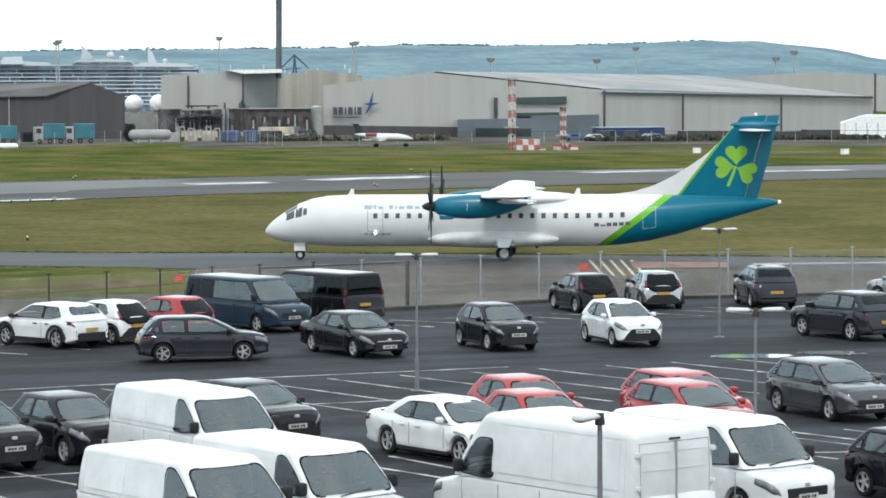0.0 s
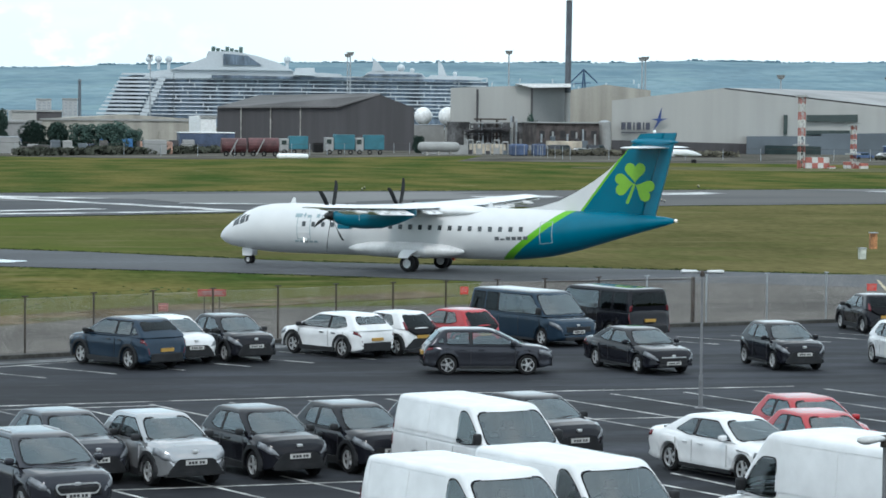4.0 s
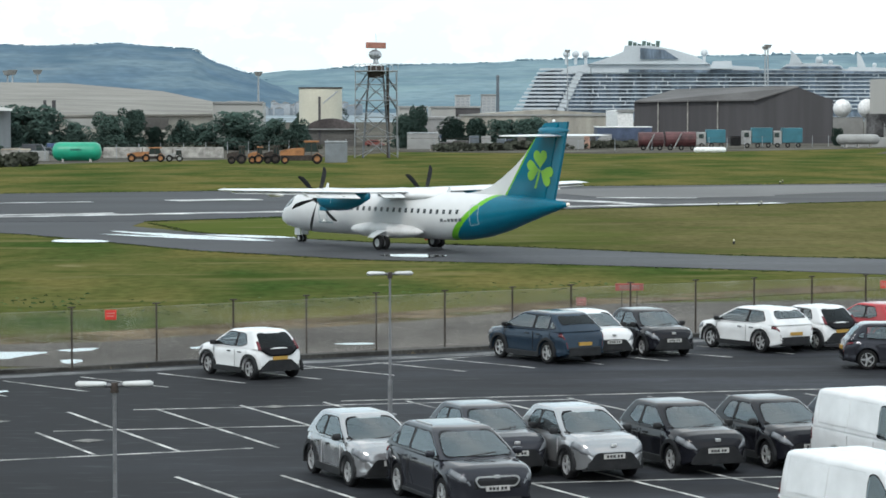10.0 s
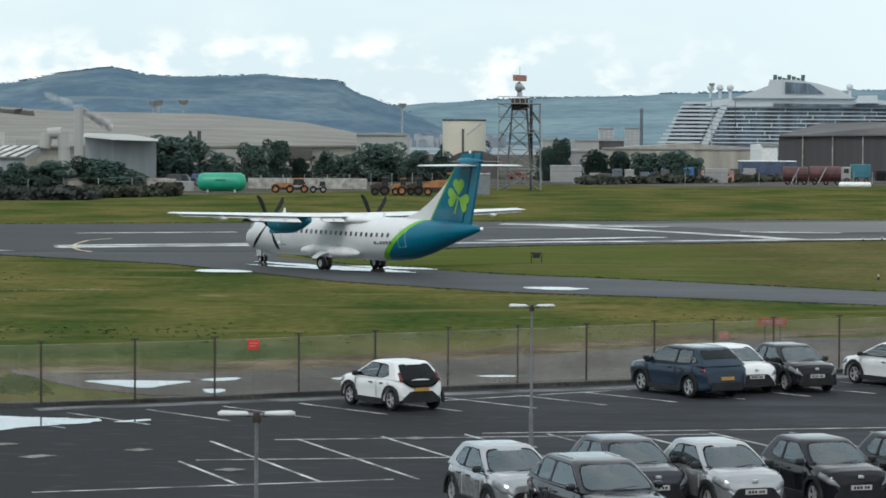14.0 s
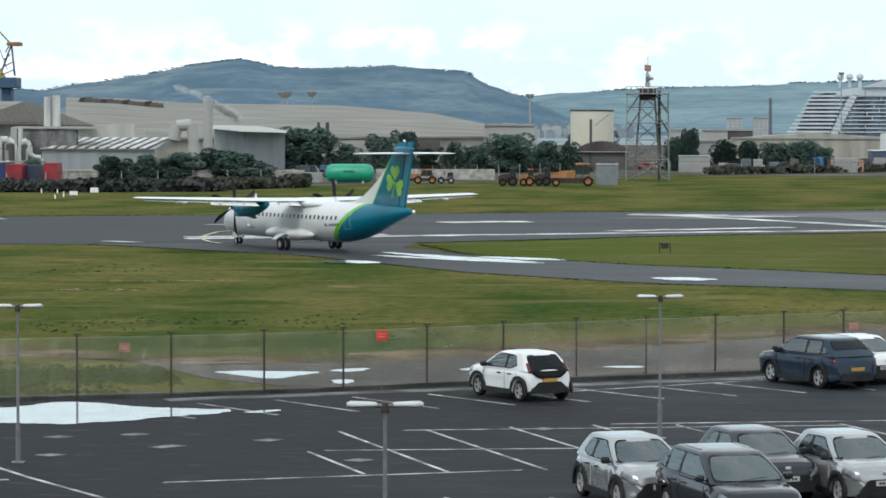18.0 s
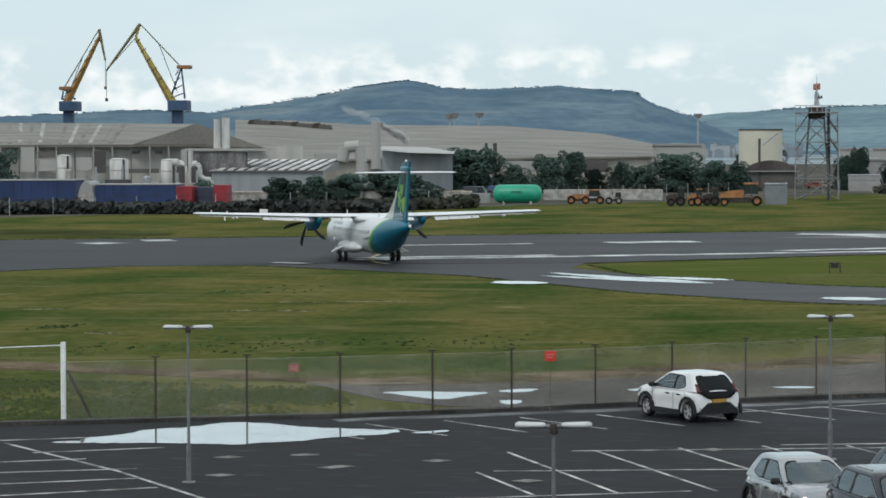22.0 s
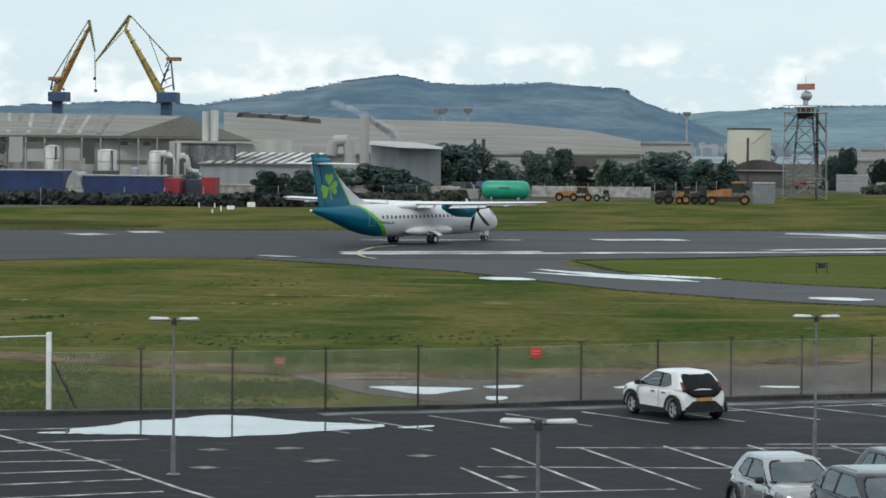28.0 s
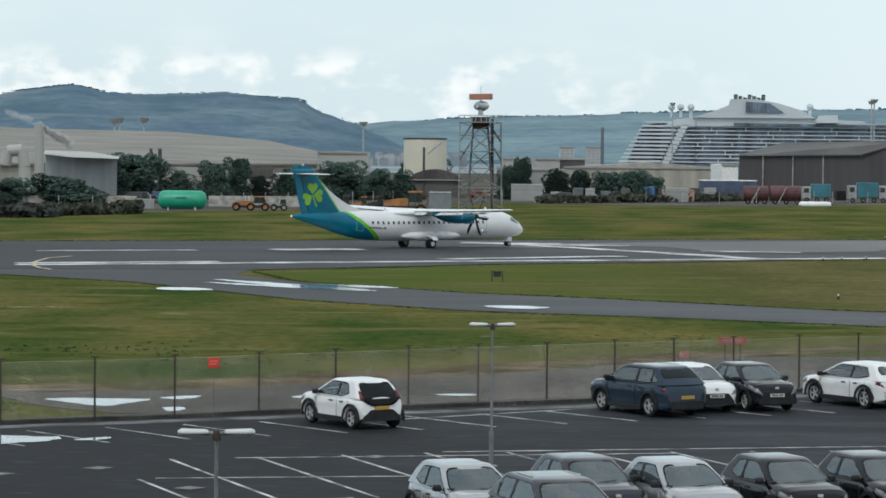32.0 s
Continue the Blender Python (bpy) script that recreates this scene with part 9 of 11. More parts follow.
TEALTRUCK = mat("teal truck sheet", (0.03, 0.135, 0.175), 0.5, 0, 0.12, 0.5, 6)
WINE = mat("dark red tank paint", (0.075, 0.026, 0.028), 0.55, 0, 0.25, 0.5, 6)
PALE = mat("pale grey cabin paint", (0.28, 0.283, 0.278), 0.6, 0, 0.06, 0.5, 6)
CREAM = mat("dull cream boards", (0.4, 0.35, 0.28), 0.7, 0, 0.2, 0.5, 6)
MASTPINK = mat("faded pink marker paint", (0.42, 0.2, 0.18), 0.7)
DULLRED = mat("dull red container paint", (0.2, 0.016, 0.024), 0.6, 0, 0.2, 0.5, 6)
NAVYBOX = mat("dark slate container paint", (0.03, 0.04, 0.07), 0.6, 0, 0.2, 0.5, 6)
crate("container", (-114.85, 405.00, 0.57), (-101.69, 405.00, 4.05), 6, BLUE, "blue shipping container with pale roof", "container", PALE)
crate("container", (-97.37, 400.00, 0.67), (-85.5, 400.00, 3.44), 6, BLUE, "blue shipping container with pale roof", "container", PALE)
crate("container", (-85.22, 399.00, 0.64), (-83.01, 399.00, 3.28), 4, DULLRED, "red shipping container end", "container")
crate("container", (-82.9, 402.00, 0.57), (-80.0, 402.00, 3.1), 4, NAVYBOX, "blue shipping container end", "container")
crate("container", (-79.77, 399.00, 0.61), (-77.89, 399.00, 3.44), 4, DULLRED, "red shipping container end", "container")
crate("container", (-142.94, 402.00, 0.19), (-114.82, 402.00, 3.67), 6, BLUE, "blue shipping container with pale roof", "container", PALE)
ob = thing("shelter", "pale round-topped storage shelter", "shelter")
s0, s1 = (-99.87, 399.00, 0.69), (-97.19, 399.00, 4.03)
R = (s1[0] - s0[0]) / 2
bm = bmesh.new()
loft(bm, [[((s0[0] + s1[0]) / 2 - R * math.cos(a), y, -0.2 + (s1[2] + 0.2) * math.sin(a)) for a in [math.pi * i / 12 for i in range(13)]] for y in (399, 405)])
part("canopy", tidy(bm), PALE, ob)
part("door", box(bmesh.new(), (s0[0] + s1[0]) / 2 - R * 0.5, (s0[0] + s1[0]) / 2 + R * 0.5, 398.9, 399.05, -0.14, s1[2] * 0.6), CONC, ob)

# green tank on saddles
ob = thing("fuel_tank", "bright green horizontal cylindrical tank on saddles", "tank")
q0, q1 = (-43.18, 437.00, 1.49), (-35.66, 437.00, 1.50)
R = ((-39.41, 437.00, 2.98)[2] - (-39.42, 437.00, 0.10)[2]) / 2
cz = q0[2]
bm = bmesh.new()
loft(bm, [[(x, 437 + r * math.cos(a), cz + r * math.sin(a)) for a in [2 * math.pi * i / 24 for i in range(24)]] for x, r in ((q0[0], R * 0.3), (q0[0] + 0.25, R * 0.75), (q0[0] + 0.8, R * 0.97), (q0[0] + 1.2, R), (q1[0] - 1.2, R), (q1[0] - 0.8, R * 0.97), (q1[0] - 0.25, R * 0.75), (q1[0], R * 0.3))])
part("shell", tidy(bm), TANKGREEN, ob, smooth=True)
for f in (0.22, 0.78):
    x = q0[0] + (q1[0] - q0[0]) * f
    part("saddle", box(bmesh.new(), x - 0.15, x + 0.15, 436, 438, -0.2, cz - R * 0.8), CONC, ob)
part("text_bar", box(bmesh.new(), (q0[0] + q1[0]) / 2 - 0.9, (q0[0] + q1[0]) / 2 + 0.8, 437 - R - 0.03, 437 - R + 0.1, cz + 0.15, cz + 0.45), mat("dark green ink", (0.01, 0.14, 0.1), 0.5), ob)


def machine(p0, p1, material, label, name="tractor", wheels=2):
    """A working machine: chassis, sloped bonnet, framed cab, mudguards and wheels, larger at the rear."""
    ob = thing(name, label, "vehicle", "ground service vehicles")
    x0, x1 = sorted((p0[0], p1[0]))
    y, h, L = p0[1], p1[2], abs(p1[0] - p0[0])
    big = min(0.78, h * 0.3)
    part("chassis", box(bmesh.new(), x0 + 0.1, x1 - 0.1, y + 0.4, y + 1.6, 0.35, h * 0.36, 0.08), DARKSTEEL, ob)
    part("bonnet", tidy(prism(bmesh.new(), [(x0, h * 0.34), (x0 + L * 0.56, h * 0.34), (x0 + L * 0.56, h * 0.68), (x0 + L * 0.3, h * 0.66), (x0 + 0.12, h * 0.56), (x0, h * 0.48)], y + 0.35, y + 1.65)), material, ob)
    c0, c1 = x0 + L * 0.56, x1 - L * 0.1
    part("cab_glass", tidy(prism(bmesh.new(), [(c0, h * 0.5), (c1, h * 0.5), (c1 - 0.06 * L, h * 0.93), (c0 + 0.05 * L, h * 0.93)], y + 0.4, y + 1.6)), GLASS, ob)
    part("cab_roof", box(bmesh.new(), c0 - 0.02, c1 + 0.05, y + 0.25, y + 1.75, h * 0.92, h, 0.05), material, ob)
    for a, b in ((c0, c0 + 0.05 * L), (c1, c1 - 0.06 * L), ((c0 + c1) / 2, (c0 + c1) / 2)):
        part("pillar", rod(bmesh.new(), (a, y + 0.36, h * 0.36), (b, y + 0.36, h * 0.94), 0.06, 0.06, 5), DARKSTEEL, ob)
    part("exhaust", rod(bmesh.new(), (x0 + L * 0.4, y + 0.6, h * 0.64), (x0 + L * 0.4, y + 0.6, h * 0.98), 0.06, 0.06, 6), DARKSTEEL, ob)
    for i in range(wheels):
        r = big if i == wheels - 1 or name == "lorry" else big * 0.8
        x = x0 + r + 0.1 + (L - 2 * r - 0.2) * i / max(1, wheels - 1)
        w = part("wheel", wheel_ring(r, 0.45, 16), BLACK, ob)
        w.location = (x, y + 0.1, r - 0.13)
        part("hub", hub_disc(r, 0.4), material, w)
        part("mudguard", tidy(prism(bmesh.new(), [(x + k * r * math.cos(a), r - 0.13 + k * r * math.sin(a)) for k, a in ((1.15, 2.7), (1.15, 1.57), (1.15, 0.45), (1.05, 0.45), (1.05, 1.57), (1.05, 2.7))], y - 0.1, y + 0.4)), material if i else DARKSTEEL, ob)
    return ob


machine((-31.75, 436.00, 0.04), (-25.82, 436.00, 2.13), ORANGE, "orange airfield tanker lorry", "lorry", 3)
machine((-25.94, 438.00, 0.00), (-23.13, 438.00, 1.76), PALE, "pale grey service vehicle", "lorry", 2)
machine((-15.80, 420.00, 0.03), (-12.78, 420.00, 2.55), DARKSTEEL, "dark tow tractor with orange trim")
machine((-12.72, 421.00, 0.01), (-10.28, 421.00, 2.45), ORANGE, "orange and black tow tractor")
machine((-10.48, 422.00, -0.01), (-7.78, 422.00, 2.53), DARKSTEEL, "dark tow tractor with orange trim")
machine((-7.91, 420.00, 0.03), (-1.53, 420.00, 3.32), ORANGE, "large orange airfield loader")
for q, w, h, lab in (((-67.04, 354.12), 1.0, 0.55, "low white marker board in the grass"), ((-66.91, 368.0), 1.05, 0.72, "low white marker board by the scrub bank")):
    ob = thing("marker_board", lab, "marker", "white markers")
    part("board", box(bmesh.new(), q[0] - w / 2, q[0] + w / 2, q[1], q[1] + 0.25, -0.05, h - 0.12, 0.04), WHITESTEEL, ob)
    for dx in (-w * 0.35, w * 0.35):
        part("foot", box(bmesh.new(), q[0] + dx - 0.05, q[0] + dx + 0.05, q[1] + 0.05, q[1] + 0.2, -0.16, -0.05), GALV, ob)
for q, h in (((-67.04, 347.7), 0.5), ((-66.4, 338.9), 0.35), ((-73.6, 366.5), 0.5), ((-71.5, 366.5), 0.4)):
    ob = thing("marker_post", "short white marker post in the grass", "marker", "white markers")
    part("post", rod(bmesh.new(), (*q, -0.16), (*q, h), 0.1, 0.09, 8), WHITESTEEL, ob)
    part("cap", rod(bmesh.new(), (*q, h), (*q, h + 0.08), 0.12, 0.06, 8), MASTPINK, ob)
crate("cabin_box", (-1.22, 430.00, 1.22), (2.05, 430.00, 2.94), 3, mat("blue grey cabin paint", (0.17, 0.19, 0.21), 0.6, 0, 0.1, 0.5, 6), "small blue grey site cabin", "cabin", GALV)
crate("barrier", (-47.53, 445.00, 0.02), (-44.68, 445.00, 1.45), 1.5, PALE, "pale site cabinet beside a green tank", "cabinet")
crate("wall_block", (-101.89, 470.00, 0.05), (-50.19, 470.00, 1.24), 1.0, CONC, "long low concrete boundary wall", "wall", CREAM)
crate("wall_block", (-37.98, 470.00, 0.50), (-18.25, 470.00, 1.65), 1.0, CONC, "low concrete boundary wall behind vehicles", "wall")
crate("site_hut", (14.73, 560.00, 0.02), (20.76, 560.00, 3.00), 5, PALE, "pale portable site hut", "hut", GALV)
crate("site_hut", (45.28, 560.00, -0.40), (49.72, 560.00, 2.70), 4, PALE, "pale portable site hut", "hut")
crate("board_stack", (45.00, 565.00, -0.04), (51.30, 565.00, 2.32), 2, mat("red and cream boards", (0.42, 0.26, 0.2), 0.7, 0, 0.3, 0.6, 3), "red and cream stacked boards", "boards")
crate("tarp_stack", (37.54, 570.00, -0.01), (43.76, 570.00, 2.82), 4, mat("bright blue tarpaulin", (0.05, 0.16, 0.36), 0.6, 0, 0.15, 0.5, 5), "stack under a bright blue tarpaulin", "stack")
crate("canopy_shed", (55.25, 590.00, 0.19), (66.61, 590.00, 3.92), 8, mat("navy shed panels", (0.05, 0.07, 0.12), 0.6, 0, 0.2, 0.5, 5), "low shed with a white canopy roof", "shed", WHITESTEEL)
ob = thing("white_tank", "white horizontal cylindrical tank on low saddles", "tank")
q0, q1 = (66.56, 520.00, 0.30), (72.48, 520.00, 0.39)
bm = bmesh.new()
loft(bm, [[(x, 520 + k * math.cos(a), q0[2] + k * math.sin(a)) for a in [2 * math.pi * i / 16 for i in range(16)]] for x, k in ((q0[0], 0.25), (q0[0] + 0.2, 0.46), (q0[0] + 0.5, 0.52), (q1[0] - 0.5, 0.52), (q1[0] - 0.2, 0.46), (q1[0], 0.25))])
part("shell", tidy(bm), WHITESTEEL, ob, smooth=True)
for f in (0.2, 0.8):
    x = q0[0] + (q1[0] - q0[0]) * f
    part("saddle", box(bmesh.new(), x - 0.15, x + 0.15, 519.6, 520.4, -0.3, q0[2] - 0.3), CONC, ob)
for p0, p1, p2 in (((58.95, 545.00, -0.15), (63.74, 545.00, 3.43), 0), ((64.14, 546.00, -0.09), (70.05, 546.00, 3.52), 1)):
    ob = thing("tank_trailer", "dark red rusty tank trailer", "trailer", "tank trailers")
    x0, x1, h = p0[0], p1[0], p1[2]
    bm = bmesh.new()
    loft(bm, [[(x, 545 + 1.4 * math.cos(a), h * 0.56 + h * 0.42 * math.sin(a)) for a in [2 * math.pi * i / 16 for i in range(16)]] for x in (x0, x1)])
    part("tank", tidy(bm), WINE, ob)
    part("ladder", rod(bmesh.new(), (x0 + 1.5, 543.4, 0.2), (x0 + 3, 543.4, h * 0.9), 0.12, 0.12, 5), PALE, ob)
    for i in range(3):
        w = part("wheel", wheel_ring(0.5, 0.4, 14), BLACK, ob)
        w.location = (x0 + 0.8 + i * (x1 - x0 - 1.6) / 2, 543.4, 0.36)
for p0, p1 in (((74.29, 575.00, 0.03), (80.08, 575.00, 3.59)), ((83.60, 575.00, 0.20), (89.76, 575.00, 3.95)), ((89.99, 576.00, 0.37), (96.07, 576.00, 3.91))):
    ob = thing("box_lorry", "lorry with a teal box body", "lorry", "lorries")
    x0, x1, h = p0[0], p1[0], p1[2]
    part("box_body", box(bmesh.new(), x0 + 1.9, x1, p0[1], p0[1] + 2.5, 0.9, h, 0.08), TEALTRUCK, ob)
    part("cab", box(bmesh.new(), x0, x0 + 1.8, p0[1], p0[1] + 2.4, 0.5, h * 0.85, 0.15), PALE, ob)
    part("cab_window", box(bmesh.new(), x0 + 0.3, x0 + 1.3, p0[1] - 0.04, p0[1] + 0.05, h * 0.5, h * 0.75), GLASS, ob)
    for i in range(3):
        w = part("wheel", wheel_ring(0.5, 0.35, 14), BLACK, ob)
        w.location = (x0 + 0.9 + i * (x1 - x0 - 1.8) / 2, p0[1], 0.36)
# gas globes and plant beside the power house
for q, r in (((122.99, 680.00, 7.82), 2.2), ((127.21, 670.00, 7.80), 2.3)):
    ob = thing("gas_globe", "white spherical gas holder", "tank", "gas globes")
    bm = bmesh.new()
    bmesh.ops.create_uvsphere(bm, u_segments=20, v_segments=12, radius=r, matrix=Matrix.Translation(q))
    part("globe", bm, WHITESTEEL, ob, smooth=True)
    part("stand", rod(bmesh.new(), (q[0], q[1], -0.2), (q[0], q[1], q[2] - r * 0.8), r * 0.35, r * 0.3, 12), PALE, ob)
rnd = random.Random(5)
plant = thing("pipe_plant", "dark tangle of pipes and steel platforms", "plant")
for i in range(42):
    q = ((125.93, 640.00, 2.50)[0] + rnd.uniform(0, 13), 640 + rnd.uniform(0, 6))
    h = rnd.uniform(2.5, 8.2)
    part("pipe", rod(bmesh.new(), (*q, -0.2), (*q, h), rnd.uniform(0.1, 0.35), None, 6), rnd.choice((DARKSTEEL, CLAD_DARK, GALV, PALE)), plant)
for i in range(8):
    q = ((125.93, 640.00, 2.50)[0], 638.5 + rnd.uniform(0, 4), rnd.uniform(2.5, 7.8))
    part("platform", box(bmesh.new(), q[0] + rnd.uniform(-1, 4), q[0] + rnd.uniform(6, 13), q[1], q[1] + 1.5, q[2], q[2] + 0.35), rnd.choice((DARKSTEEL, PALE, CLAD_DARK)), plant)
brick = thing("brick_store", "low dark brick store with a white roof edge", "building")
b0, b1 = (139.17, 625.00, 2.40), (153.64, 625.00, 6.54)
part("wall", box(bmesh.new(), b0[0], b1[0], 625, 640, -0.2, b1[2]), mat("sooty dark brick", (0.062, 0.052, 0.05), 0.9, 0, 0.35, 0.4, 4), brick)
part("roof", box(bmesh.new(), b0[0] - 0.4, b1[0] + 0.4, 624.5, 640.5, b1[2], b1[2] + 0.25), PALE, brick)
for i in range(6):
    x = b0[0] + 1.2 + i * (b1[0] - b0[0] - 2.4) / 5
    win = part("window", box(bmesh.new(), x - 0.6, x + 0.6, 624.85, 625.1, b1[2] * 0.5, b1[2] * 0.74), DARKFILL, brick)
    part("sill", box(bmesh.new(), x - 0.7, x + 0.7, 624.75, 625, b1[2] * 0.47, b1[2] * 0.5), CLAD_DARK, win)
for i, (p0, p1, m_, lab) in enumerate((((125.82, 590.00, -0.34), (129.52, 590.00, 2.03), BLUE, "blue steel bin"), ((130.31, 592.00, -0.41), (134.29, 592.00, 1.86), PALE, "grey steel bin"), ((106.09, 585.00, -0.11), (115.46, 585.00, 1.82), PALE, "heap of pale bagged material"), ((119.27, 600.00, -0.18), (126.73, 600.00, 1.96), CREAM, "stack of cream pallets"), ((136.34, 600.00, -0.07), (143.67, 600.00, 2.70), CREAM, "stack of timber boards"), ((84.85, 600.00, -0.47), (86.77, 600.00, 1.98), BLACK, "dark site cabinet"))):
    crate("skip", p0, p1, 3, m_, lab + " in the works yard", "container")
ob = thing("white_tank", "long white horizontal tank in the works yard", "tank")
bm = bmesh.new()
loft(bm, [[(x, 576 + k * math.cos(a), 1.55 + k * math.sin(a)) for a in [2 * math.pi * i / 16 for i in range(16)]] for x, k in ((103.1, 0.4), (103.4, 0.85), (104.0, 1.05), (111.0, 1.05), (111.6, 0.85), (111.9, 0.4))])
part("shell", tidy(bm), PALE, ob, smooth=True)
for x in (105, 107.5, 110):
    part("saddle", box(bmesh.new(), x - 0.2, x + 0.2, 575.4, 576.6, -0.2, 0.65), CONC, ob)
for x0, x1 in ((122.6, 126.0), (127.3, 129.9)):
    ob = thing("tarp_stack", "stack under a dull blue cover by the works", "stack", "covered stacks")
    part("cover", box(bmesh.new(), x0, x1, 574, 577, -0.14, 2.3, 0.35), mat("dull blue cover", (0.05, 0.075, 0.14), 0.7, 0, 0.2, 0.6, 5), ob)
    for x in (x0 + 0.8, x1 - 0.8):
        part("strap", box(bmesh.new(), x - 0.06, x + 0.06, 573.97, 574.0, -0.1, 2.1), PALE, ob)
for i in range(5):
    x = 116.0 + 1.9 * i
    ob = thing("goods_rack", "pale steel goods rack in the works yard", "rack", "goods racks")
    h = 2.9 - 0.35 * (i % 3)
    for dx in (0, 1.1):
        part("upright", rod(bmesh.new(), (x + dx, 588, -0.2), (x + dx, 588, h), 0.14, 0.14, 6), PALE, ob)
    part("beam", rod(bmesh.new(), (x, 588, h), (x + 1.1, 588, h), 0.14, 0.14, 6), PALE, ob)
    part("panel", box(bmesh.new(), x + 0.1, x + 1.0, 587.9, 588.1, -0.1, h * (0.3 + 0.15 * (i % 2))), rnd.choice((CLAD_DARK, PALE, CLAD_SLATE)), ob)
for i, (x, z, w, h) in enumerate(((139.6, 2.2, 0.5, 1.9), (142.2, 3.6, 0.4, 1.1), (145.6, 2.0, 0.7, 2.1), (147.7, 3.2, 0.4, 1.3), (149.2, 2.6, 0.9, 2.6), (152.0, 1.5, 1.2, 2.6))):
    ob = thing("plant_unit", "small grey plant unit before the dark store", "plant", "store plant")
    part("casing", box(bmesh.new(), x - w, x + w, 621, 623, -0.2, z, 0.08), (CLAD_DARK, CLAD_SLATE, SHADE)[i % 3], ob)
    part("vent_pipe", rod(bmesh.new(), (x, 622, z), (x, 622, z + h), 0.22, 0.22, 8), PALE if i % 2 else GALV, ob)
rnd = random.Random(71)
for i in range(26):
    f = i / 25
    x, y = 20 + 40 * f + rnd.uniform(-0.6, 0.6), 545 + 45 * f
    y = free_y(x, y, 1.3, 2.2, 2.4)
    w, h = rnd.uniform(0.6, 1.25), rnd.uniform(1.0, 2.6)
    ob = thing("pallet_stack", "low stack of dull goods in the far yard", "stack", "stacks in the far yard")
    part("load", box(bmesh.new(), x - w, x + w, y, y + 1.8, 0.02, h, 0.1), rnd.choice((CLAD_DARK, SHADE, CLAD_SLATE, WINE, NAVYBOX, PALE)), ob)
    part("pallet", box(bmesh.new(), x - w - 0.05, x + w + 0.05, y - 0.05, y + 1.85, -0.13, 0.02), CREAM, ob)
silo_a = thing("water_tank", "pale grey round water tank", "tank")
q = (156.21, 630.00, 6.91)
part("shell", rod(bmesh.new(), (q[0], 630, -0.2), (q[0], 630, q[2]), 1.5, 1.5, 18), PALE, silo_a)
part("lid", rod(bmesh.new(), (q[0], 630, q[2]), (q[0], 630, q[2] + 0.4), 1.5, 0.3, 18), GALV, silo_a)

# red and white localiser masts and boxes
# red and white paled so that the paint carries the distance haze
MASTRED = mat("faded mast red", (0.33, 0.11, 0.09), 0.7, 0, 0.15, 0.5, 6)
MASTWHITE = mat("faded mast white", (0.5, 0.5, 0.48), 0.7, 0, 0.1, 0.5, 6)


def banded_mast(p_top, label, r=0.5):
    ob = thing("radio_mast", label, "mast", "red and white masts")
    x, y, h = p_top
    n = 9
    for i in range(n):
        z0, z1 = -0.14 + h * i / n, -0.14 + h * (i + 1) / n
        paint = MASTRED if i % 2 == 0 else MASTWHITE
        for k in range(3):
            a, c = radians(120 * k), radians(120 * k + 120)
            pa, pc = (x + r * math.cos(a), y + r * math.sin(a)), (x + r * math.cos(c), y + r * math.sin(c))
            part("leg", rod(bmesh.new(), (*pa, z0), (*pa, z1), 0.11, 0.11, 4), paint, ob)
            part("brace", rod(bmesh.new(), (*pa, z0), (*pc, z1), 0.06, 0.06, 4), paint, ob)
            part("strut", rod(bmesh.new(), (*pa, z1), (*pc, z1), 0.06, 0.06, 4), paint, ob)
    part("upper_platform", rod(bmesh.new(), (x, y, h * 0.97), (x, y, h), 1.0, 1.0, 10), PALE, ob)
    part("platform", rod(bmesh.new(), (x, y, h * 0.3), (x, y, h * 0.3 + 0.25), 1.3, 1.3, 10), PALE, ob)
    return ob


banded_mast((146.73, 455.00, 12.14), "tall red and white lattice radio mast", 0.62)
banded_mast((155.89, 455.00, 7.33), "shorter red and white lattice radio mast", 0.5)
for q0, q1 in (((147.70, 455.00, -0.46), (151.73, 455.00, 1.70)), ((154.86, 455.00, -0.53), (157.09, 455.00, 0.99)), ((151.39, 454.00, -0.57), (152.50, 454.00, 0.28)), ((156.95, 454.00, -0.63), (158.27, 454.00, 0.80))):
    ob = thing("equipment_cabin", "red and white chequered equipment cabin", "cabin", "chequered cabins")
    n = max(1, int((q1[0] - q0[0]) / 1.0))
    for i in range(n):
        for j in range(2):
            xa, xb = q0[0] + (q1[0] - q0[0]) * i / n, q0[0] + (q1[0] - q0[0]) * (i + 1) / n
            za, zb = (q1[2] + 0.14) * j / 2 - 0.14, (q1[2] + 0.14) * (j + 1) / 2 - 0.14
            part("panel", box(bmesh.new(), xa, xb, q0[1], q0[1] + 2, za, zb), MASTRED if (i + j) % 2 else MASTWHITE, ob)
# covered boat-like stack and white tent
crate("tarp_stack", (200.50, 560.00, 0.86), (214.57, 560.00, 2.43), 6, BLUE, "long stack under blue sheeting", "stack", mat("pale blue sheeting", (0.3, 0.38, 0.5), 0.6, 0, 0.1, 0.3, 4))
tent = thing("tent_hall", "white fabric tent hall", "tent")
q = [(255.00, 560.00, -0.52), (254.99, 560.00, 3.13), (260.70, 560.00, 4.80), (275.44, 560.00, 4.72), (275.47, 560.00, -0.68)]
block("canopy", [down(q[0]), q[1], q[2], q[3], down(q[4])], 20, WHITESTEEL, "", tent)
for i in range(7):
    x = q[0][0] + 1 + i * 2.6
    part("seam", rod(bmesh.new(), (x, 559.8, -0.1), (x, 559.8, q[1][2]), 0.08, 0.08, 4), PALE, tent)
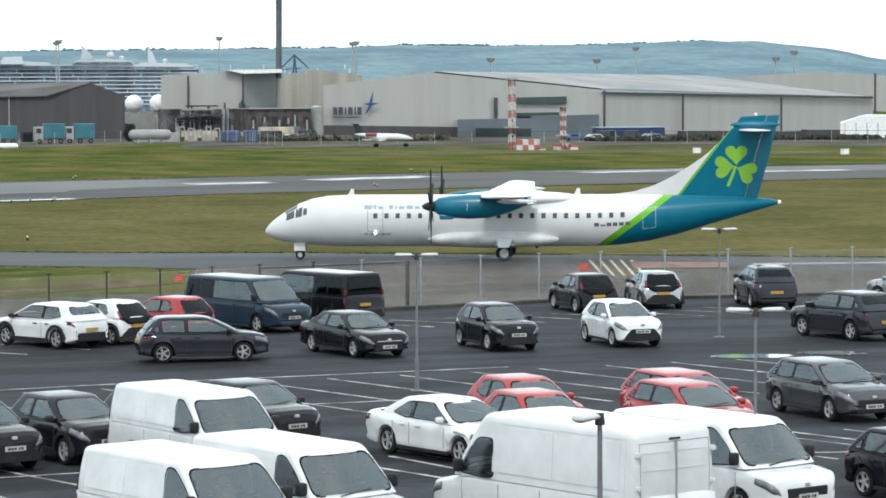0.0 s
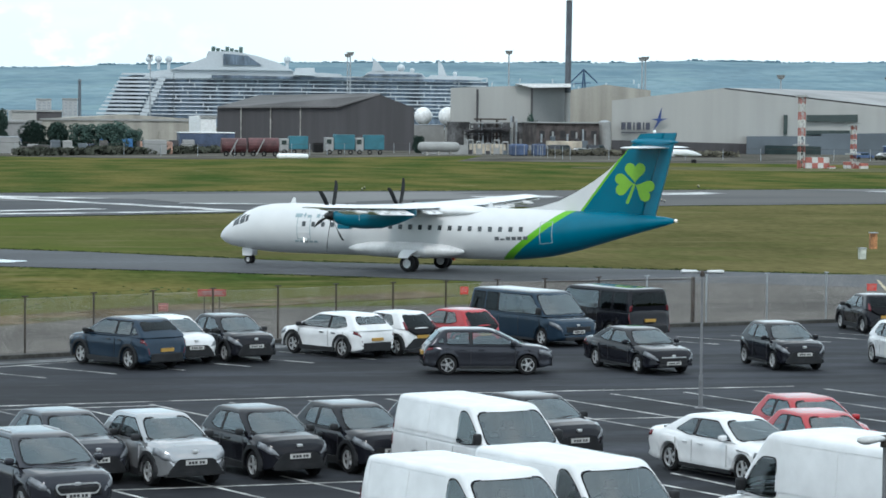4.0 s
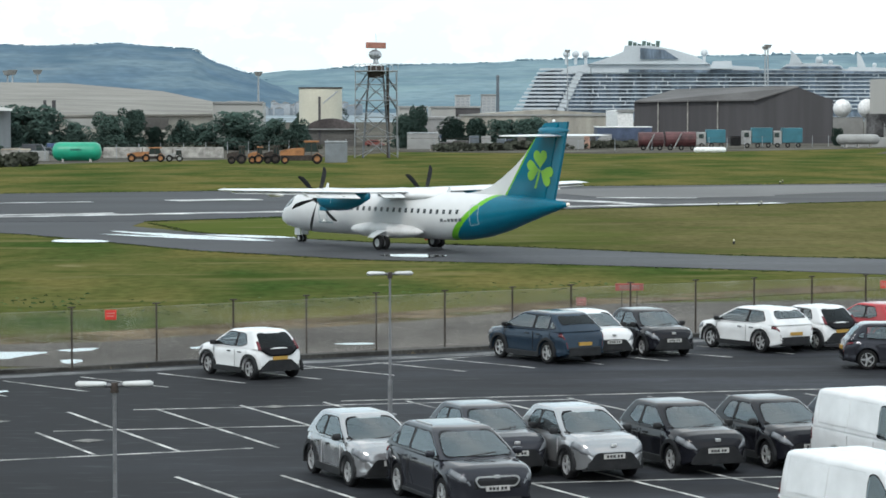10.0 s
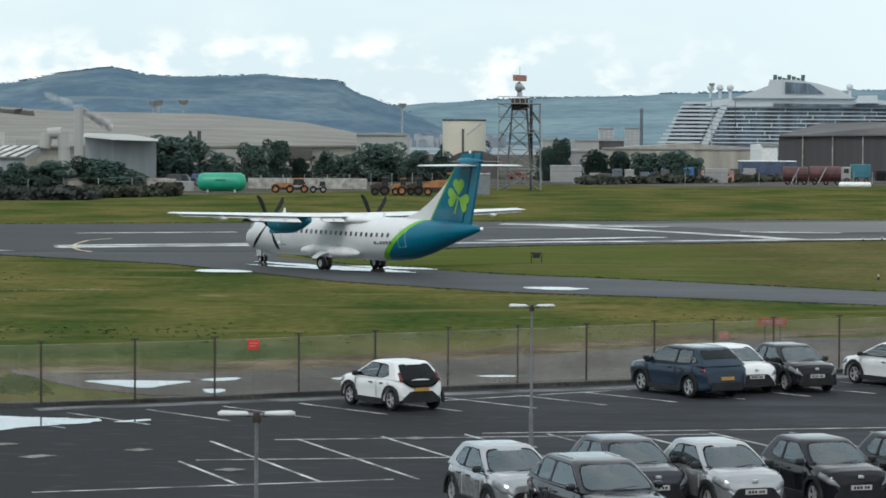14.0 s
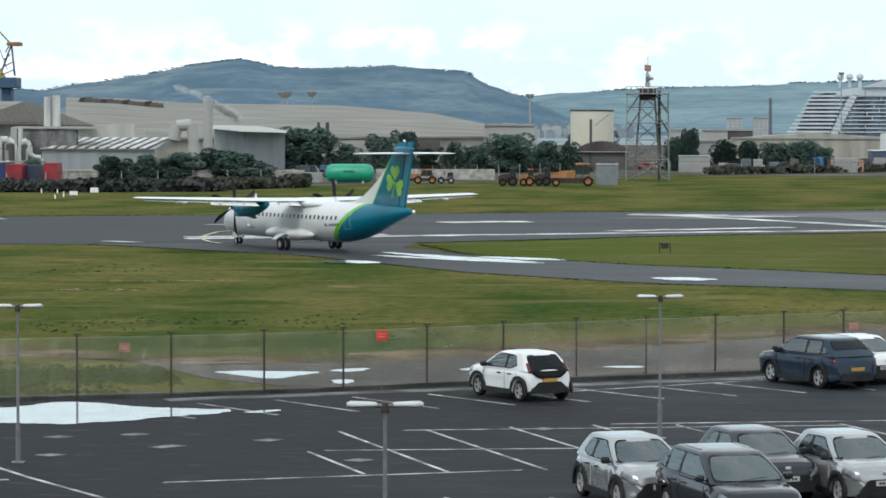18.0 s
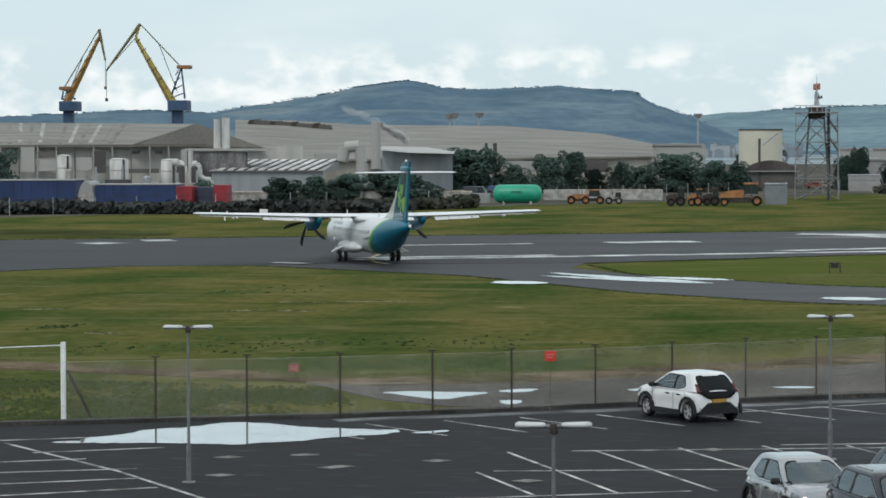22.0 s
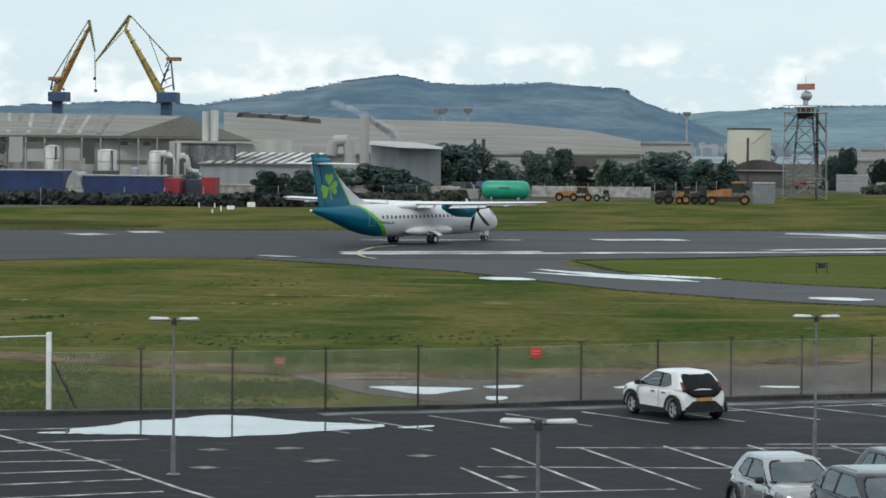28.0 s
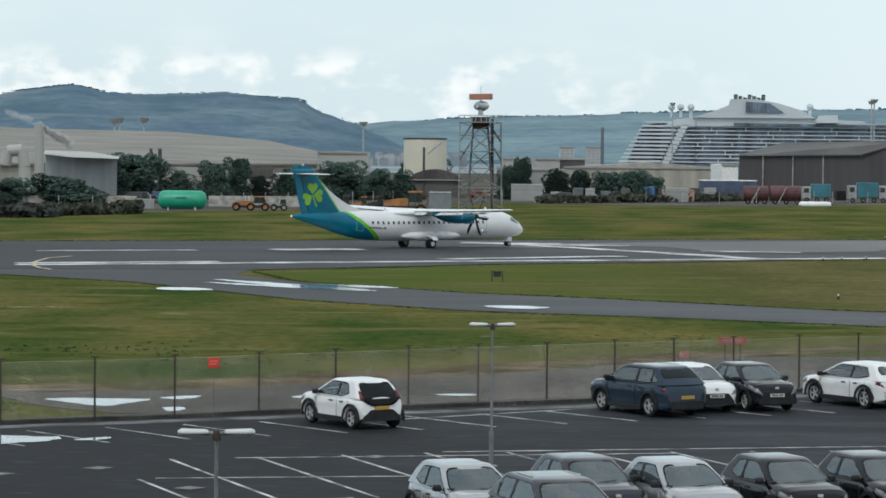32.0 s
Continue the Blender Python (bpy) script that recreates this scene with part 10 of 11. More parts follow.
# low dark sheds under the works' long wall
for p0, p1 in (((234.55, 600.00, -0.47), (246.97, 600.00, 1.11)), ((250.43, 605.00, -0.39), (265.94, 605.00, 0.80)), ((265.15, 600.00, -0.71), (273.07, 600.00, 1.19))):
    crate("site_hut", p0, p1, 4, CLAD_DARK, "low dark shed under the works wall", "hut", PALE)

# small white jet parked by the works
jet = thing("business_jet", "small white jet with a dark tail by the works", "airplane")
j0, j1 = (131.17, 500.00, 2.04), (142.33, 500.00, 1.64)
jl = j1[0] - j0[0]
jz = 1.35
bm = bmesh.new()
loft(bm, [[(j0[0] + jl * f, 500 + r * math.cos(a), jz + r * math.sin(a) + dz) for a in [2 * math.pi * i / 16 for i in range(16)]] for f, r, dz in ((0.0, 0.1, 0.9), (0.12, 0.35, 0.75), (0.3, 0.58, 0.5), (0.75, 0.6, 0.35), (0.9, 0.42, 0.15), (1.0, 0.05, -0.05))])
part("fuselage", tidy(bm), WHITE_AIR, jet, smooth=True)
part("fin", tidy(prism(bmesh.new(), [(j0[0] + 1.7, jz + 1.3), (j0[0] + 0.7, jz + 2.8), (j0[0] - 0.4, jz + 2.8), (j0[0] + 0.3, jz + 1.1)], 499.9, 500.1)), mat("dark navy tail paint", (0.015, 0.02, 0.04), 0.4), jet)
part("tailplane", box(bmesh.new(), j0[0] - 0.5, j0[0] + 0.4, 498.4, 501.6, jz + 2.7, jz + 2.8), INK, jet)
part("engine", rod(bmesh.new(), (j0[0] + 1.8, 498.9, jz + 0.85), (j0[0] + 3.8, 498.9, jz + 0.8), 0.3, 0.34, 12), mat("dark red nacelle paint", (0.2, 0.04, 0.05), 0.4), jet)
part("wing", tidy(slab(bmesh.new(), [(j0[0] + 6, 500), (j0[0] + 3.6, 494), (j0[0] + 2.9, 494), (j0[0] + 3.4, 500), (j0[0] + 2.9, 506), (j0[0] + 3.6, 506)], jz - 0.25, jz - 0.1)), WHITE_AIR, jet)
for x in (j0[0] + 4, j1[0] - 1.5):
    part("wheel", rod(bmesh.new(), (x, 499.4, 0.2), (x, 500.6, 0.2), 0.35, 0.35, 10), BLACK, jet)

# ---- dock cranes ----
JIBDARK = mat("dull olive crane paint", (0.12, 0.11, 0.055), 0.6, 0, 0.2, 0.1, 2)


def dock_crane(foot, knee, tip, hook, back, label, D, jibm):
    ob = thing("dock_crane", label, "crane", "dock cranes")
    bx, bz = foot[0], foot[2]
    part("tower", box(bmesh.new(), bx - 1.6, bx + 1.6, D - 2, D + 2, -0.2, bz, 0.2), CRANE_BLUE, ob)
    part("machine_house", box(bmesh.new(), bx - 2.5, bx + 3.7, D - 4, D + 4, bz, bz + 3.4, 0.2), CRANE_BLUE, ob, "dark blue machine house")
    for dx in (-2.4, 2.4):
        part("frame_leg", rod(bmesh.new(), (bx + dx, D, bz + 4), (back[0], D, back[2]), 0.35, 0.25, 6), CRANE_BLUE, ob)
    for k in range(4):
        z = bz + 4 + (back[2] - bz - 4) * k / 4
        w = 2.4 * (1 - k / 4)
        part("frame_tie", rod(bmesh.new(), (bx - w, D, z), (bx + w * 0.8, D, z + 1.8), 0.2, 0.2, 5), CRANE_BLUE, ob)
    part("counterweight", box(bmesh.new(), back[0] - 1.2, back[0] + 3.2, D - 2, D + 2, back[2] - 0.5, back[2] + 0.7, 0.2), mat("rust brown paint", (0.25, 0.12, 0.05), 0.7), ob)
    jib = part("jib", rod(bmesh.new(), (bx - 1.2, D, bz + 2), knee, 1.45, 0.6, 4), jibm, ob, "lattice jib in worn paint")
    part("fly_jib", rod(bmesh.new(), tip, hook, 0.6, 0.3, 4), JIBDARK, ob)
    part("tie", rod(bmesh.new(), back, tip, 0.24, 0.18, 5), JIBDARK, ob)
    part("stay", rod(bmesh.new(), tip, knee, 0.4, 0.4, 5), jibm, ob)
    part("tie", rod(bmesh.new(), knee, hook, 0.16, 0.14, 5), jibm, ob)
    part("tie", rod(bmesh.new(), (bx, D, bz + 6), Vector(tip).lerp(Vector(back), 0.45), 0.14, 0.12, 5), CRANE_BLUE, ob)
    part("cable", rod(bmesh.new(), hook, (hook[0], D, hook[2] - 9), 0.09, 0.09, 4), DARKSTEEL, ob)
    part("hook_block", box(bmesh.new(), hook[0] - 0.4, hook[0] + 0.4, D - 0.4, D + 0.4, hook[2] - 10, hook[2] - 9), DARKSTEEL, ob)
    for k in range(7):
        p = Vector((bx - 1.2, D, bz + 2)).lerp(Vector(knee), (k + 0.5) / 7)
        part("lacing", rod(bmesh.new(), p + Vector((-0.9, -0.9, 0)), p + Vector((0.9, -0.9, 1.2)), 0.13, 0.13, 4), DARKSTEEL, ob)
    return ob


dock_crane((-191.63, 900.00, 21.12), (-205.28, 900.00, 44.91), (-203.76, 900.00, 49.29), (-215.05, 900.00, 34.36), (-190.25, 900.00, 35.16), "yellow and blue dock crane with folded jib", 900, CRANE_YEL)
dock_crane((-242.87, 960.00, 22.07), (-231.71, 960.00, 47.81), (-231.89, 960.00, 50.34), (-229.76, 960.00, 39.60), (-244.61, 960.00, 29.90), "orange and blue dock crane with raised jib", 960, mat("orange crane paint", (0.3, 0.16, 0.045), 0.6, 0, 0.15, 0.1, 2))

# a slender far crane whose head shows over the works roof
far_crane = thing("dock_crane", "slender dark blue crane behind the works roof", "crane", "dock cranes")
head, low_l, low_r, jib_l, jib_r = (239.88, 1000.00, 24.96), (238.15, 1000.00, 17.57), (242.35, 1000.00, 17.65), (234.34, 1000.00, 19.54), (245.03, 1000.00, 20.15)
part("leg", rod(bmesh.new(), (low_l[0], 1000, -0.2), head, 0.5, 0.25, 6), CRANE_BLUE, far_crane)
part("leg", rod(bmesh.new(), (low_r[0], 1000, -0.2), head, 0.5, 0.25, 6), CRANE_BLUE, far_crane)
part("jib", rod(bmesh.new(), head, jib_l, 0.3, 0.22, 6), CRANE_BLUE, far_crane)
part("jib", rod(bmesh.new(), head, jib_r, 0.3, 0.22, 6), CRANE_BLUE, far_crane)
part("tie", rod(bmesh.new(), jib_l, (low_r[0], 1000, jib_r[2]), 0.18, 0.18, 5), CRANE_BLUE, far_crane)

# floodlight masts and far dock towers on the skyline
for q in ((177.34, 1150.00, 32.31), (243.93, 1150.00, 33.83), (302.40, 1150.00, 32.06), (427.33, 1150.00, 29.83), (356.05, 1000.00, 22.38), (314.37, 1000.00, 22.81), (435.97, 1000.00, 25.60), (428.51, 1000.00, 23.23), (199.23, 1300.00, 34.73), (124.42, 1500.00, 37.16), (300.94, 1150.00, 31.71), (-26.36, 1000.00, 19.58), (-93.46, 900.00, 19.02), (-102.92, 900.00, 18.69), (-101.35, 900.00, 18.93)):
    ob = thing("floodlight_mast", "tall slim harbour floodlight mast", "mast", "floodlight masts")
    part("pole", rod(bmesh.new(), (q[0], q[1], -0.2), q, 0.45, 0.28, 8), GALV, ob)
    part("head_ring", rod(bmesh.new(), (q[0], q[1], q[2] - 0.5), (q[0], q[1], q[2] + 1.0), 1.0, 1.7, 10), PALE, ob)
for q0, q1 in (((81.46, 1400.00, 22.57), 0.9), ((127.75, 1400.00, 26.27), 0.2)):
    ob = thing("harbour_tower", "slim grey harbour tower", "tower")
    part("shaft", rod(bmesh.new(), (q0[0], q0[1], -0.2), q0, q1, q1 * 0.8, 8), CLAD_SLATE, ob)
    part("head", rod(bmesh.new(), q0, (q0[0], q0[1], q0[2] + 1.2), q1 * 1.2, q1 * 0.6, 8), CLAD_SLATE, ob)
# tower block plaster and window rows greyed to hold the haze
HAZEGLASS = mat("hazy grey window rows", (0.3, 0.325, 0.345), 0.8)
for p0, p1 in (((64.94, 1500.00, 4.69), (72.54, 1500.00, 13.76)), ((78.89, 1500.00, 4.94), (86.21, 1500.00, 14.02))):
    ob = thing("tower_block", "distant pale tower block", "building", "tower blocks")
    x0, x1, h = p0[0], p1[0], p1[2]
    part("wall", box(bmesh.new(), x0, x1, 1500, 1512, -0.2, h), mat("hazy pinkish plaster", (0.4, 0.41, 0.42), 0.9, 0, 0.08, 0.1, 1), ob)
    part("roof", box(bmesh.new(), x0 - 0.3, x1 + 0.3, 1499.5, 1512.5, h, h + 0.6), PALE, ob)
    for i in range(3):
        for j in range(6):
            x, z = x0 + (x1 - x0) * (i + 0.5) / 3, h * (0.3 + 0.11 * j)
            part("window", box(bmesh.new(), x - 0.8, x + 0.8, 1499.8, 1500.1, z, z + 0.9), HAZEGLASS, ob)
# long low quay sheds before the ship and the hill
for p0, p1, m_, lab, D in (((35.90, 800.00, 2.70), (84.57, 800.00, 5.9), CLAD_BEIGE, "long low beige quay shed", 800), ((34.6, 815.00, 2.0), (42.4, 815.00, 8.2), CLAD_DARK, "brown quay shed with flat roof", 815), ((22.4, 740.00, 2.0), (33.2, 740.00, 5.4), ROOF_GREY, "grey quay shed with a low gable", 740), ((17.69, 760.00, 1.78), (25.09, 760.00, 8.23), CLAD_GREY, "pale quay shed with flat roof", 760), ((27.42, 790.00, 2.53), (34.15, 790.00, 8.2), CLAD_GREY, "pale quay shed with flat roof", 790), ((-29.97, 700.00, 4.46), (-17.38, 700.00, 9.37), CLAD_GREY, "pale grey works annexe", 700), ((70.54, 700.00, 3.91), (74.42, 700.00, 7.21), WHITESTEEL, "small white quay shed", 700)):
    ob = thing("quay_shed", lab, "shed", "quay sheds")
    x0, x1, h = p0[0], p1[0], p1[2]
    bm = bmesh.new()
    prism(bm, [(x0, -0.2), (x1, -0.2), (x1, h), ((x0 + x1) / 2, h + (x1 - x0) * 0.03), (x0, h)], D, D + 30)
    part("wall", tidy(bm), m_, ob)
    part("roof_edge", box(bmesh.new(), x0 - 0.3, x1 + 0.3, D - 0.4, D, h - 0.3, h + 0.2), PALE, ob)
    for i in range(5):
        x = x0 + (x1 - x0) * (i + 0.5) / 5
        part("door", box(bmesh.new(), x - 1.2, x + 1.2, D - 0.3, D, -0.1, h * 0.45), m_, ob)
# brick building by the tower
ob = thing("round_roofed_shed", "low dark round-roofed shed beyond the trees", "building")
p0, p1 = (-5.90, 600.00, 1.70), (4.89, 600.00, 5.91)
part("wall", box(bmesh.new(), p0[0], p1[0], 600, 612, -0.2, 3.6), SHADE, ob)
part("roof", tidy(prism(bmesh.new(), [(p0[0] - 0.4 + (p1[0] - p0[0] + 0.8) * i / 10, 3.6 + 2.2 * math.sin(math.pi * i / 10) ** 0.6) for i in range(11)], 599.4, 612.6)), mat("rusty round roof", (0.062, 0.052, 0.052), 0.85, 0, 0.25, 0.2, 2), ob)
part("gutter", box(bmesh.new(), p0[0] - 0.5, p1[0] + 0.5, 599.2, 599.4, 3.45, 3.65), PALE, ob)
# far fence line
far_fence = thing("far_fence", "thin steel fence on the far side", "fence")
fp = ((-104.69, 358.50), (-48.16, 436.43), (-29.05, 477.66), (12.87, 555.72), (60.81, 538.08), (127.08, 625.59), (125.01, 531.51), (172.00, 535.31), (244.54, 507.04))
for p, q in zip(fp, fp[1:]):
    n = max(2, int(math.dist(p, q) / 7))
    for i in range(n):
        x, y = p[0] + (q[0] - p[0]) * i / n, p[1] + (q[1] - p[1]) * i / n
        part("post", rod(bmesh.new(), (x, y, -0.2), (x, y, 2.2), 0.06, 0.06, 4), GALV, far_fence)
    part("rail", rod(bmesh.new(), (*p, 2.1), (*q, 2.1), 0.025, 0.025, 4), DARKSTEEL, far_fence)
# town ground painted grey-blue in place of distance haze
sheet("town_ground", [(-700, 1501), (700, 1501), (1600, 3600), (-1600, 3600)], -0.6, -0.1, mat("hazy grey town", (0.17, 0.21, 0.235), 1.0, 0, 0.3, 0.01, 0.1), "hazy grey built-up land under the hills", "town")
# pale town houses under the hill, haze mixed into their plaster colours
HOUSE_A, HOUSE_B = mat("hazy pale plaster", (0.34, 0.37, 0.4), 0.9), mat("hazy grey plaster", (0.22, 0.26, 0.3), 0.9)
for i in range(60):
    f = i / 59
    u = (-74.93, 2600.00, 11.78)
    v = (23.76, 2600.00, 8.26)
    x = u[0] + (v[0] - u[0]) * (f * 1.0) + rnd.uniform(-4, 4)
    z = rnd.uniform(0.1, 0.7) * 11
    ob = thing("house", "distant pale house on the hillside", "house", "distant houses")
    bm = bmesh.new()
    w, h = rnd.uniform(2, 5), rnd.uniform(2, 5)
    y = free_y(x, 2600 + rnd.uniform(-60, 60), w + 0.4, 6.0, 6.5)
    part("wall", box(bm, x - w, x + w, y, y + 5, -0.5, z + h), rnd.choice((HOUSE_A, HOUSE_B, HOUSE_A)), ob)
    part("roof", tidy(prism(bmesh.new(), [(x - w - 0.3, z + h), (x + w + 0.3, z + h), (x, z + h + 1.6)], y - 0.3, y + 5.3)), ROOF_GREY, ob)

# taller unmown grass along the edges of the paved areas
# darker than the field: the tall grass's shading is in the colour
EDGE = mat("rank dark grass", (0.035, 0.05, 0.008), 0.95, 0, 0.3, 0.5, 6)


def grass_edge(pts, height, seed, paint=None, wide=0.35, thick=14, label="tall dark grass along the pavement edge"):
    for k, (p, q) in enumerate(zip(pts, pts[1:])):
        rnd_ = random.Random(seed + k)
        verts, faces = [], []
        n = int(math.dist(p, q) * thick)
        for i in range(n):
            f = rnd_.random()
            c = Vector((p[0] + (q[0] - p[0]) * f, p[1] + (q[1] - p[1]) * f + rnd_.gauss(0, wide), -0.15))
            h = height * rnd_.uniform(0.4, 1.0) * (0.6 + 0.6 * abs(noise.noise((c.x * 0.2, c.y * 0.2, seed))))
            a = rnd_.uniform(0, 3.14)
            u = Vector((math.cos(a), math.sin(a), 0)) * rnd_.uniform(0.1, 0.3)
            b = len(verts)
            verts += [tuple(c - u), tuple(c + u), tuple(c + u * 0.4 + Vector((rnd_.uniform(-0.1, 0.1), 0, h)))]
            faces.append((b, b + 1, b + 2))
        me = bpy.data.meshes.new("grass_edge")
        me.from_pydata(verts, [], faces)
        me.materials.append(paint or EDGE)
        tagged(new("grass_edge", me), label, "grass", kind="stuff")


grass_edge([(-13.5, 208), (-9.4, 192.6), (2.1, 178.6), (10.5, 172.6), (22.8, 161.5), (31.8, 157.2), (36.5, 155.6), (50.3, 148.2), (66, 139.6), (90, 133)], 0.13, 50)
grass_edge([(-120, 249), (-63, 269), (-19.3, 284), (26, 301), (94.2, 319), (155.7, 337), (220, 362)], 0.2, 70)
grass_edge([(-14, 211), (5.3, 226.6), (20.1, 234.2), (52.7, 254.2), (86, 265.2), (133.2, 278)], 0.12, 90)
grass_edge([(-37.8, 206), (-20.7, 190), (-8.1, 168), (1.9, 157.3), (12.9, 152), (23.8, 145.5)], 0.1, 110)


SEAM = mat("dark green rank grass", (0.042, 0.076, 0.02), 0.95, 0, 0.3, 0.5, 6)
MOWN = mat("pale cut straw", (0.2, 0.18, 0.1), 0.95, 0, 0.2, 0.5, 6)
grass_edge([(-30.3, 119.2), (-27.1, 119.8), (-24.3, 121.8), (-21.7, 123.1), (-19.1, 123.3), (-17.5, 124.9), (-13.6, 124.0), (-11.1, 126.1)], 0.13, 130, SEAM, 2.4, 11, "seam of dark rank grass")
grass_edge([(-33.9, 166.0), (-33.0, 168.8), (-30.6, 170.4), (-27.5, 172.0)], 0.12, 150, SEAM, 2.6, 8, "seam of dark rank grass")
grass_edge([(-35.6, 133.4), (-33.8, 135.3)], 0.15, 170, SEAM, 0.9, 25, "seam of dark rank grass")
grass_edge([(-12.0, 118.0), (-4, 122), (4, 128), (14, 136)], 0.1, 180, SEAM, 2.4, 10, "seam of dark rank grass")
for i, (p, q) in enumerate((((-27.6, 157.2), (-25.0, 157.3)), ((-40.4, 149.1), (-38.3, 149.8)), ((-26.3, 149.2), (-24.3, 148.7)), ((-29.0, 148.5), (-27.2, 149.2)), ((-32.2, 130.2), (-30.4, 129.8)), ((-24.5, 157.7), (-20.5, 158.5)))):
    grass_edge([p, q], 0.07, 200 + 10 * i, MOWN, 0.3, 50, "streak of pale cut straw")


WEEDS = mat("dry brown weeds", (0.1, 0.085, 0.055), 0.95, 0, 0.35, 0.6, 6)
grass_edge([(-13.2, 88.9), (-4.4, 93.5), (5.1, 98.3), (15, 104.6), (30.5, 110.2)], 0.3, 300, WEEDS, 0.45, 26, "dry brown weeds along the fence foot")
grass_edge([(-26, 86.0), (-19.9, 87.0), (-13.2, 89.2)], 0.25, 320, SEAM, 0.5, 22, "rank green weeds along the fence foot")


# rough tufts over the near grass
TUFT = bpy.data.materials.new("grass tufts")
TUFT.use_nodes = True
tn, tl = TUFT.node_tree.nodes, TUFT.node_tree.links
tg, tr = tn.new("ShaderNodeNewGeometry"), tn.new("ShaderNodeValToRGB")
tr.color_ramp.elements[0].color, tr.color_ramp.elements[1].color = (0.058, 0.092, 0.026, 1), (0.085, 0.11, 0.034, 1)
tl.new(tg.outputs["Random Per Island"], tr.inputs["Fac"])
tl.new(tr.outputs["Color"], tn["Principled BSDF"].inputs["Base Color"])
tn["Principled BSDF"].inputs["Roughness"].default_value = 0.95


def tufts(corners, n, height, seed):
    """Short tufts strewn over a four-cornered field, thicker in clumps."""
    rnd_ = random.Random(seed)
    verts, faces = [], []
    p, q, u, v = [Vector((*c, -0.14)) for c in corners]
    while len(faces) < n:
        f, k = rnd_.random(), rnd_.random()
        c = p.lerp(q, f).lerp(v.lerp(u, f), k)
        if noise.noise((c.x * 0.12, c.y * 0.2, seed)) + rnd_.uniform(-0.4, 0.4) < 0:
            continue
        a = rnd_.uniform(0, 3.14)
        w = Vector((math.cos(a), math.sin(a), 0)) * rnd_.uniform(0.06, 0.2)
        b = len(verts)
        verts += [tuple(c - w), tuple(c + w), tuple(c + w * rnd_.uniform(-0.6, 0.6) + Vector((0, 0, height * rnd_.uniform(0.4, 1.1))))]
        faces.append((b, b + 1, b + 2))
    me = bpy.data.meshes.new("grass_tufts")
    me.from_pydata(verts, [], faces)
    me.materials.append(TUFT)
    tagged(new("grass_tufts", me), "uneven tufts of rough airfield grass", "grass", kind="stuff")


tufts([(-24, 87.2), (-13, 90.5), (-16, 101), (-32, 104)], 5200, 0.09, 3)

# parked cars, vans and stacks along the far yards; haze is in their paints
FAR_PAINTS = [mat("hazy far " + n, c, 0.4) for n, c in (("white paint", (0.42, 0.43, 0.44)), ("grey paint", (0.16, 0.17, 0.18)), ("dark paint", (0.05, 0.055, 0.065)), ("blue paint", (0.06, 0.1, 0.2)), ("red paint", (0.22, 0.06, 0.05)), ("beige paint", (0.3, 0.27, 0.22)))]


def far_vehicle(x, y, tall, paint):
    """A parked vehicle side-on, far away."""
    ob = thing("parked_van" if tall else "parked_car", "parked " + paint.name[9:-6] + (" van" if tall else " car") + " in the far yard", "van" if tall else "car", "vehicles in the far yards")
    L, H = (5.0, 2.1) if tall else (4.2, 1.45)
    prof = [(-L / 2, 0.35), (L / 2, 0.35), (L / 2, 0.8), (L * 0.3, 0.95), (L * 0.17, H), (-L * (0.49 if tall else 0.3), H), (-L * 0.49, 0.95)]
    part("body", tidy(prism(bmesh.new(), [(x + a, b - 0.12) for a, b in prof], y, y + 1.8)), paint, ob)
    part("side_glass", box(bmesh.new(), x - (0 if tall else L * 0.24), x + L * 0.19, y - 0.02, y + 0.05, 0.85, H - 0.3), GLASS, ob)
    for dx in (-L * 0.3, L * 0.3):
        part("wheel", rod(bmesh.new(), (x + dx, y - 0.03, 0.2), (x + dx, y + 0.2, 0.2), 0.32, 0.32, 10), BLACK, ob)


rnd = random.Random(17)
for p, q, n in (((22.24, 568.71), (49.56, 628.77), 11), ((54.64, 601.52), (67.45, 630.82), 5), ((95.95, 678.66), (155.02, 763.32), 9), ((135.46, 575.92), (149.03, 586.20), 5), ((191.67, 540.43), (209.21, 538.33), 7), ((7.71, 586.03), (29.33, 622.04), 8), ((-108.77, 404.47), (-99.83, 412.94), 6), ((-53.83, 470.52), (-42.45, 492.87), 6)):
    for i in range(n):
        f = (i + rnd.uniform(0.1, 0.9)) / n
        x = p[0] + (q[0] - p[0]) * f
        y = free_y(x, p[1] + (q[1] - p[1]) * f + rnd.uniform(2, 14), 2.6, 2.4, 2.5)
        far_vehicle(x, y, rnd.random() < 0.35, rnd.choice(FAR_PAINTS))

crate("store_wall", (117.66, 662.00, 2.51), (124.72, 662.00, 5.67), 3, PALE, "low pale store wall under the gas globes", "wall", GALV)

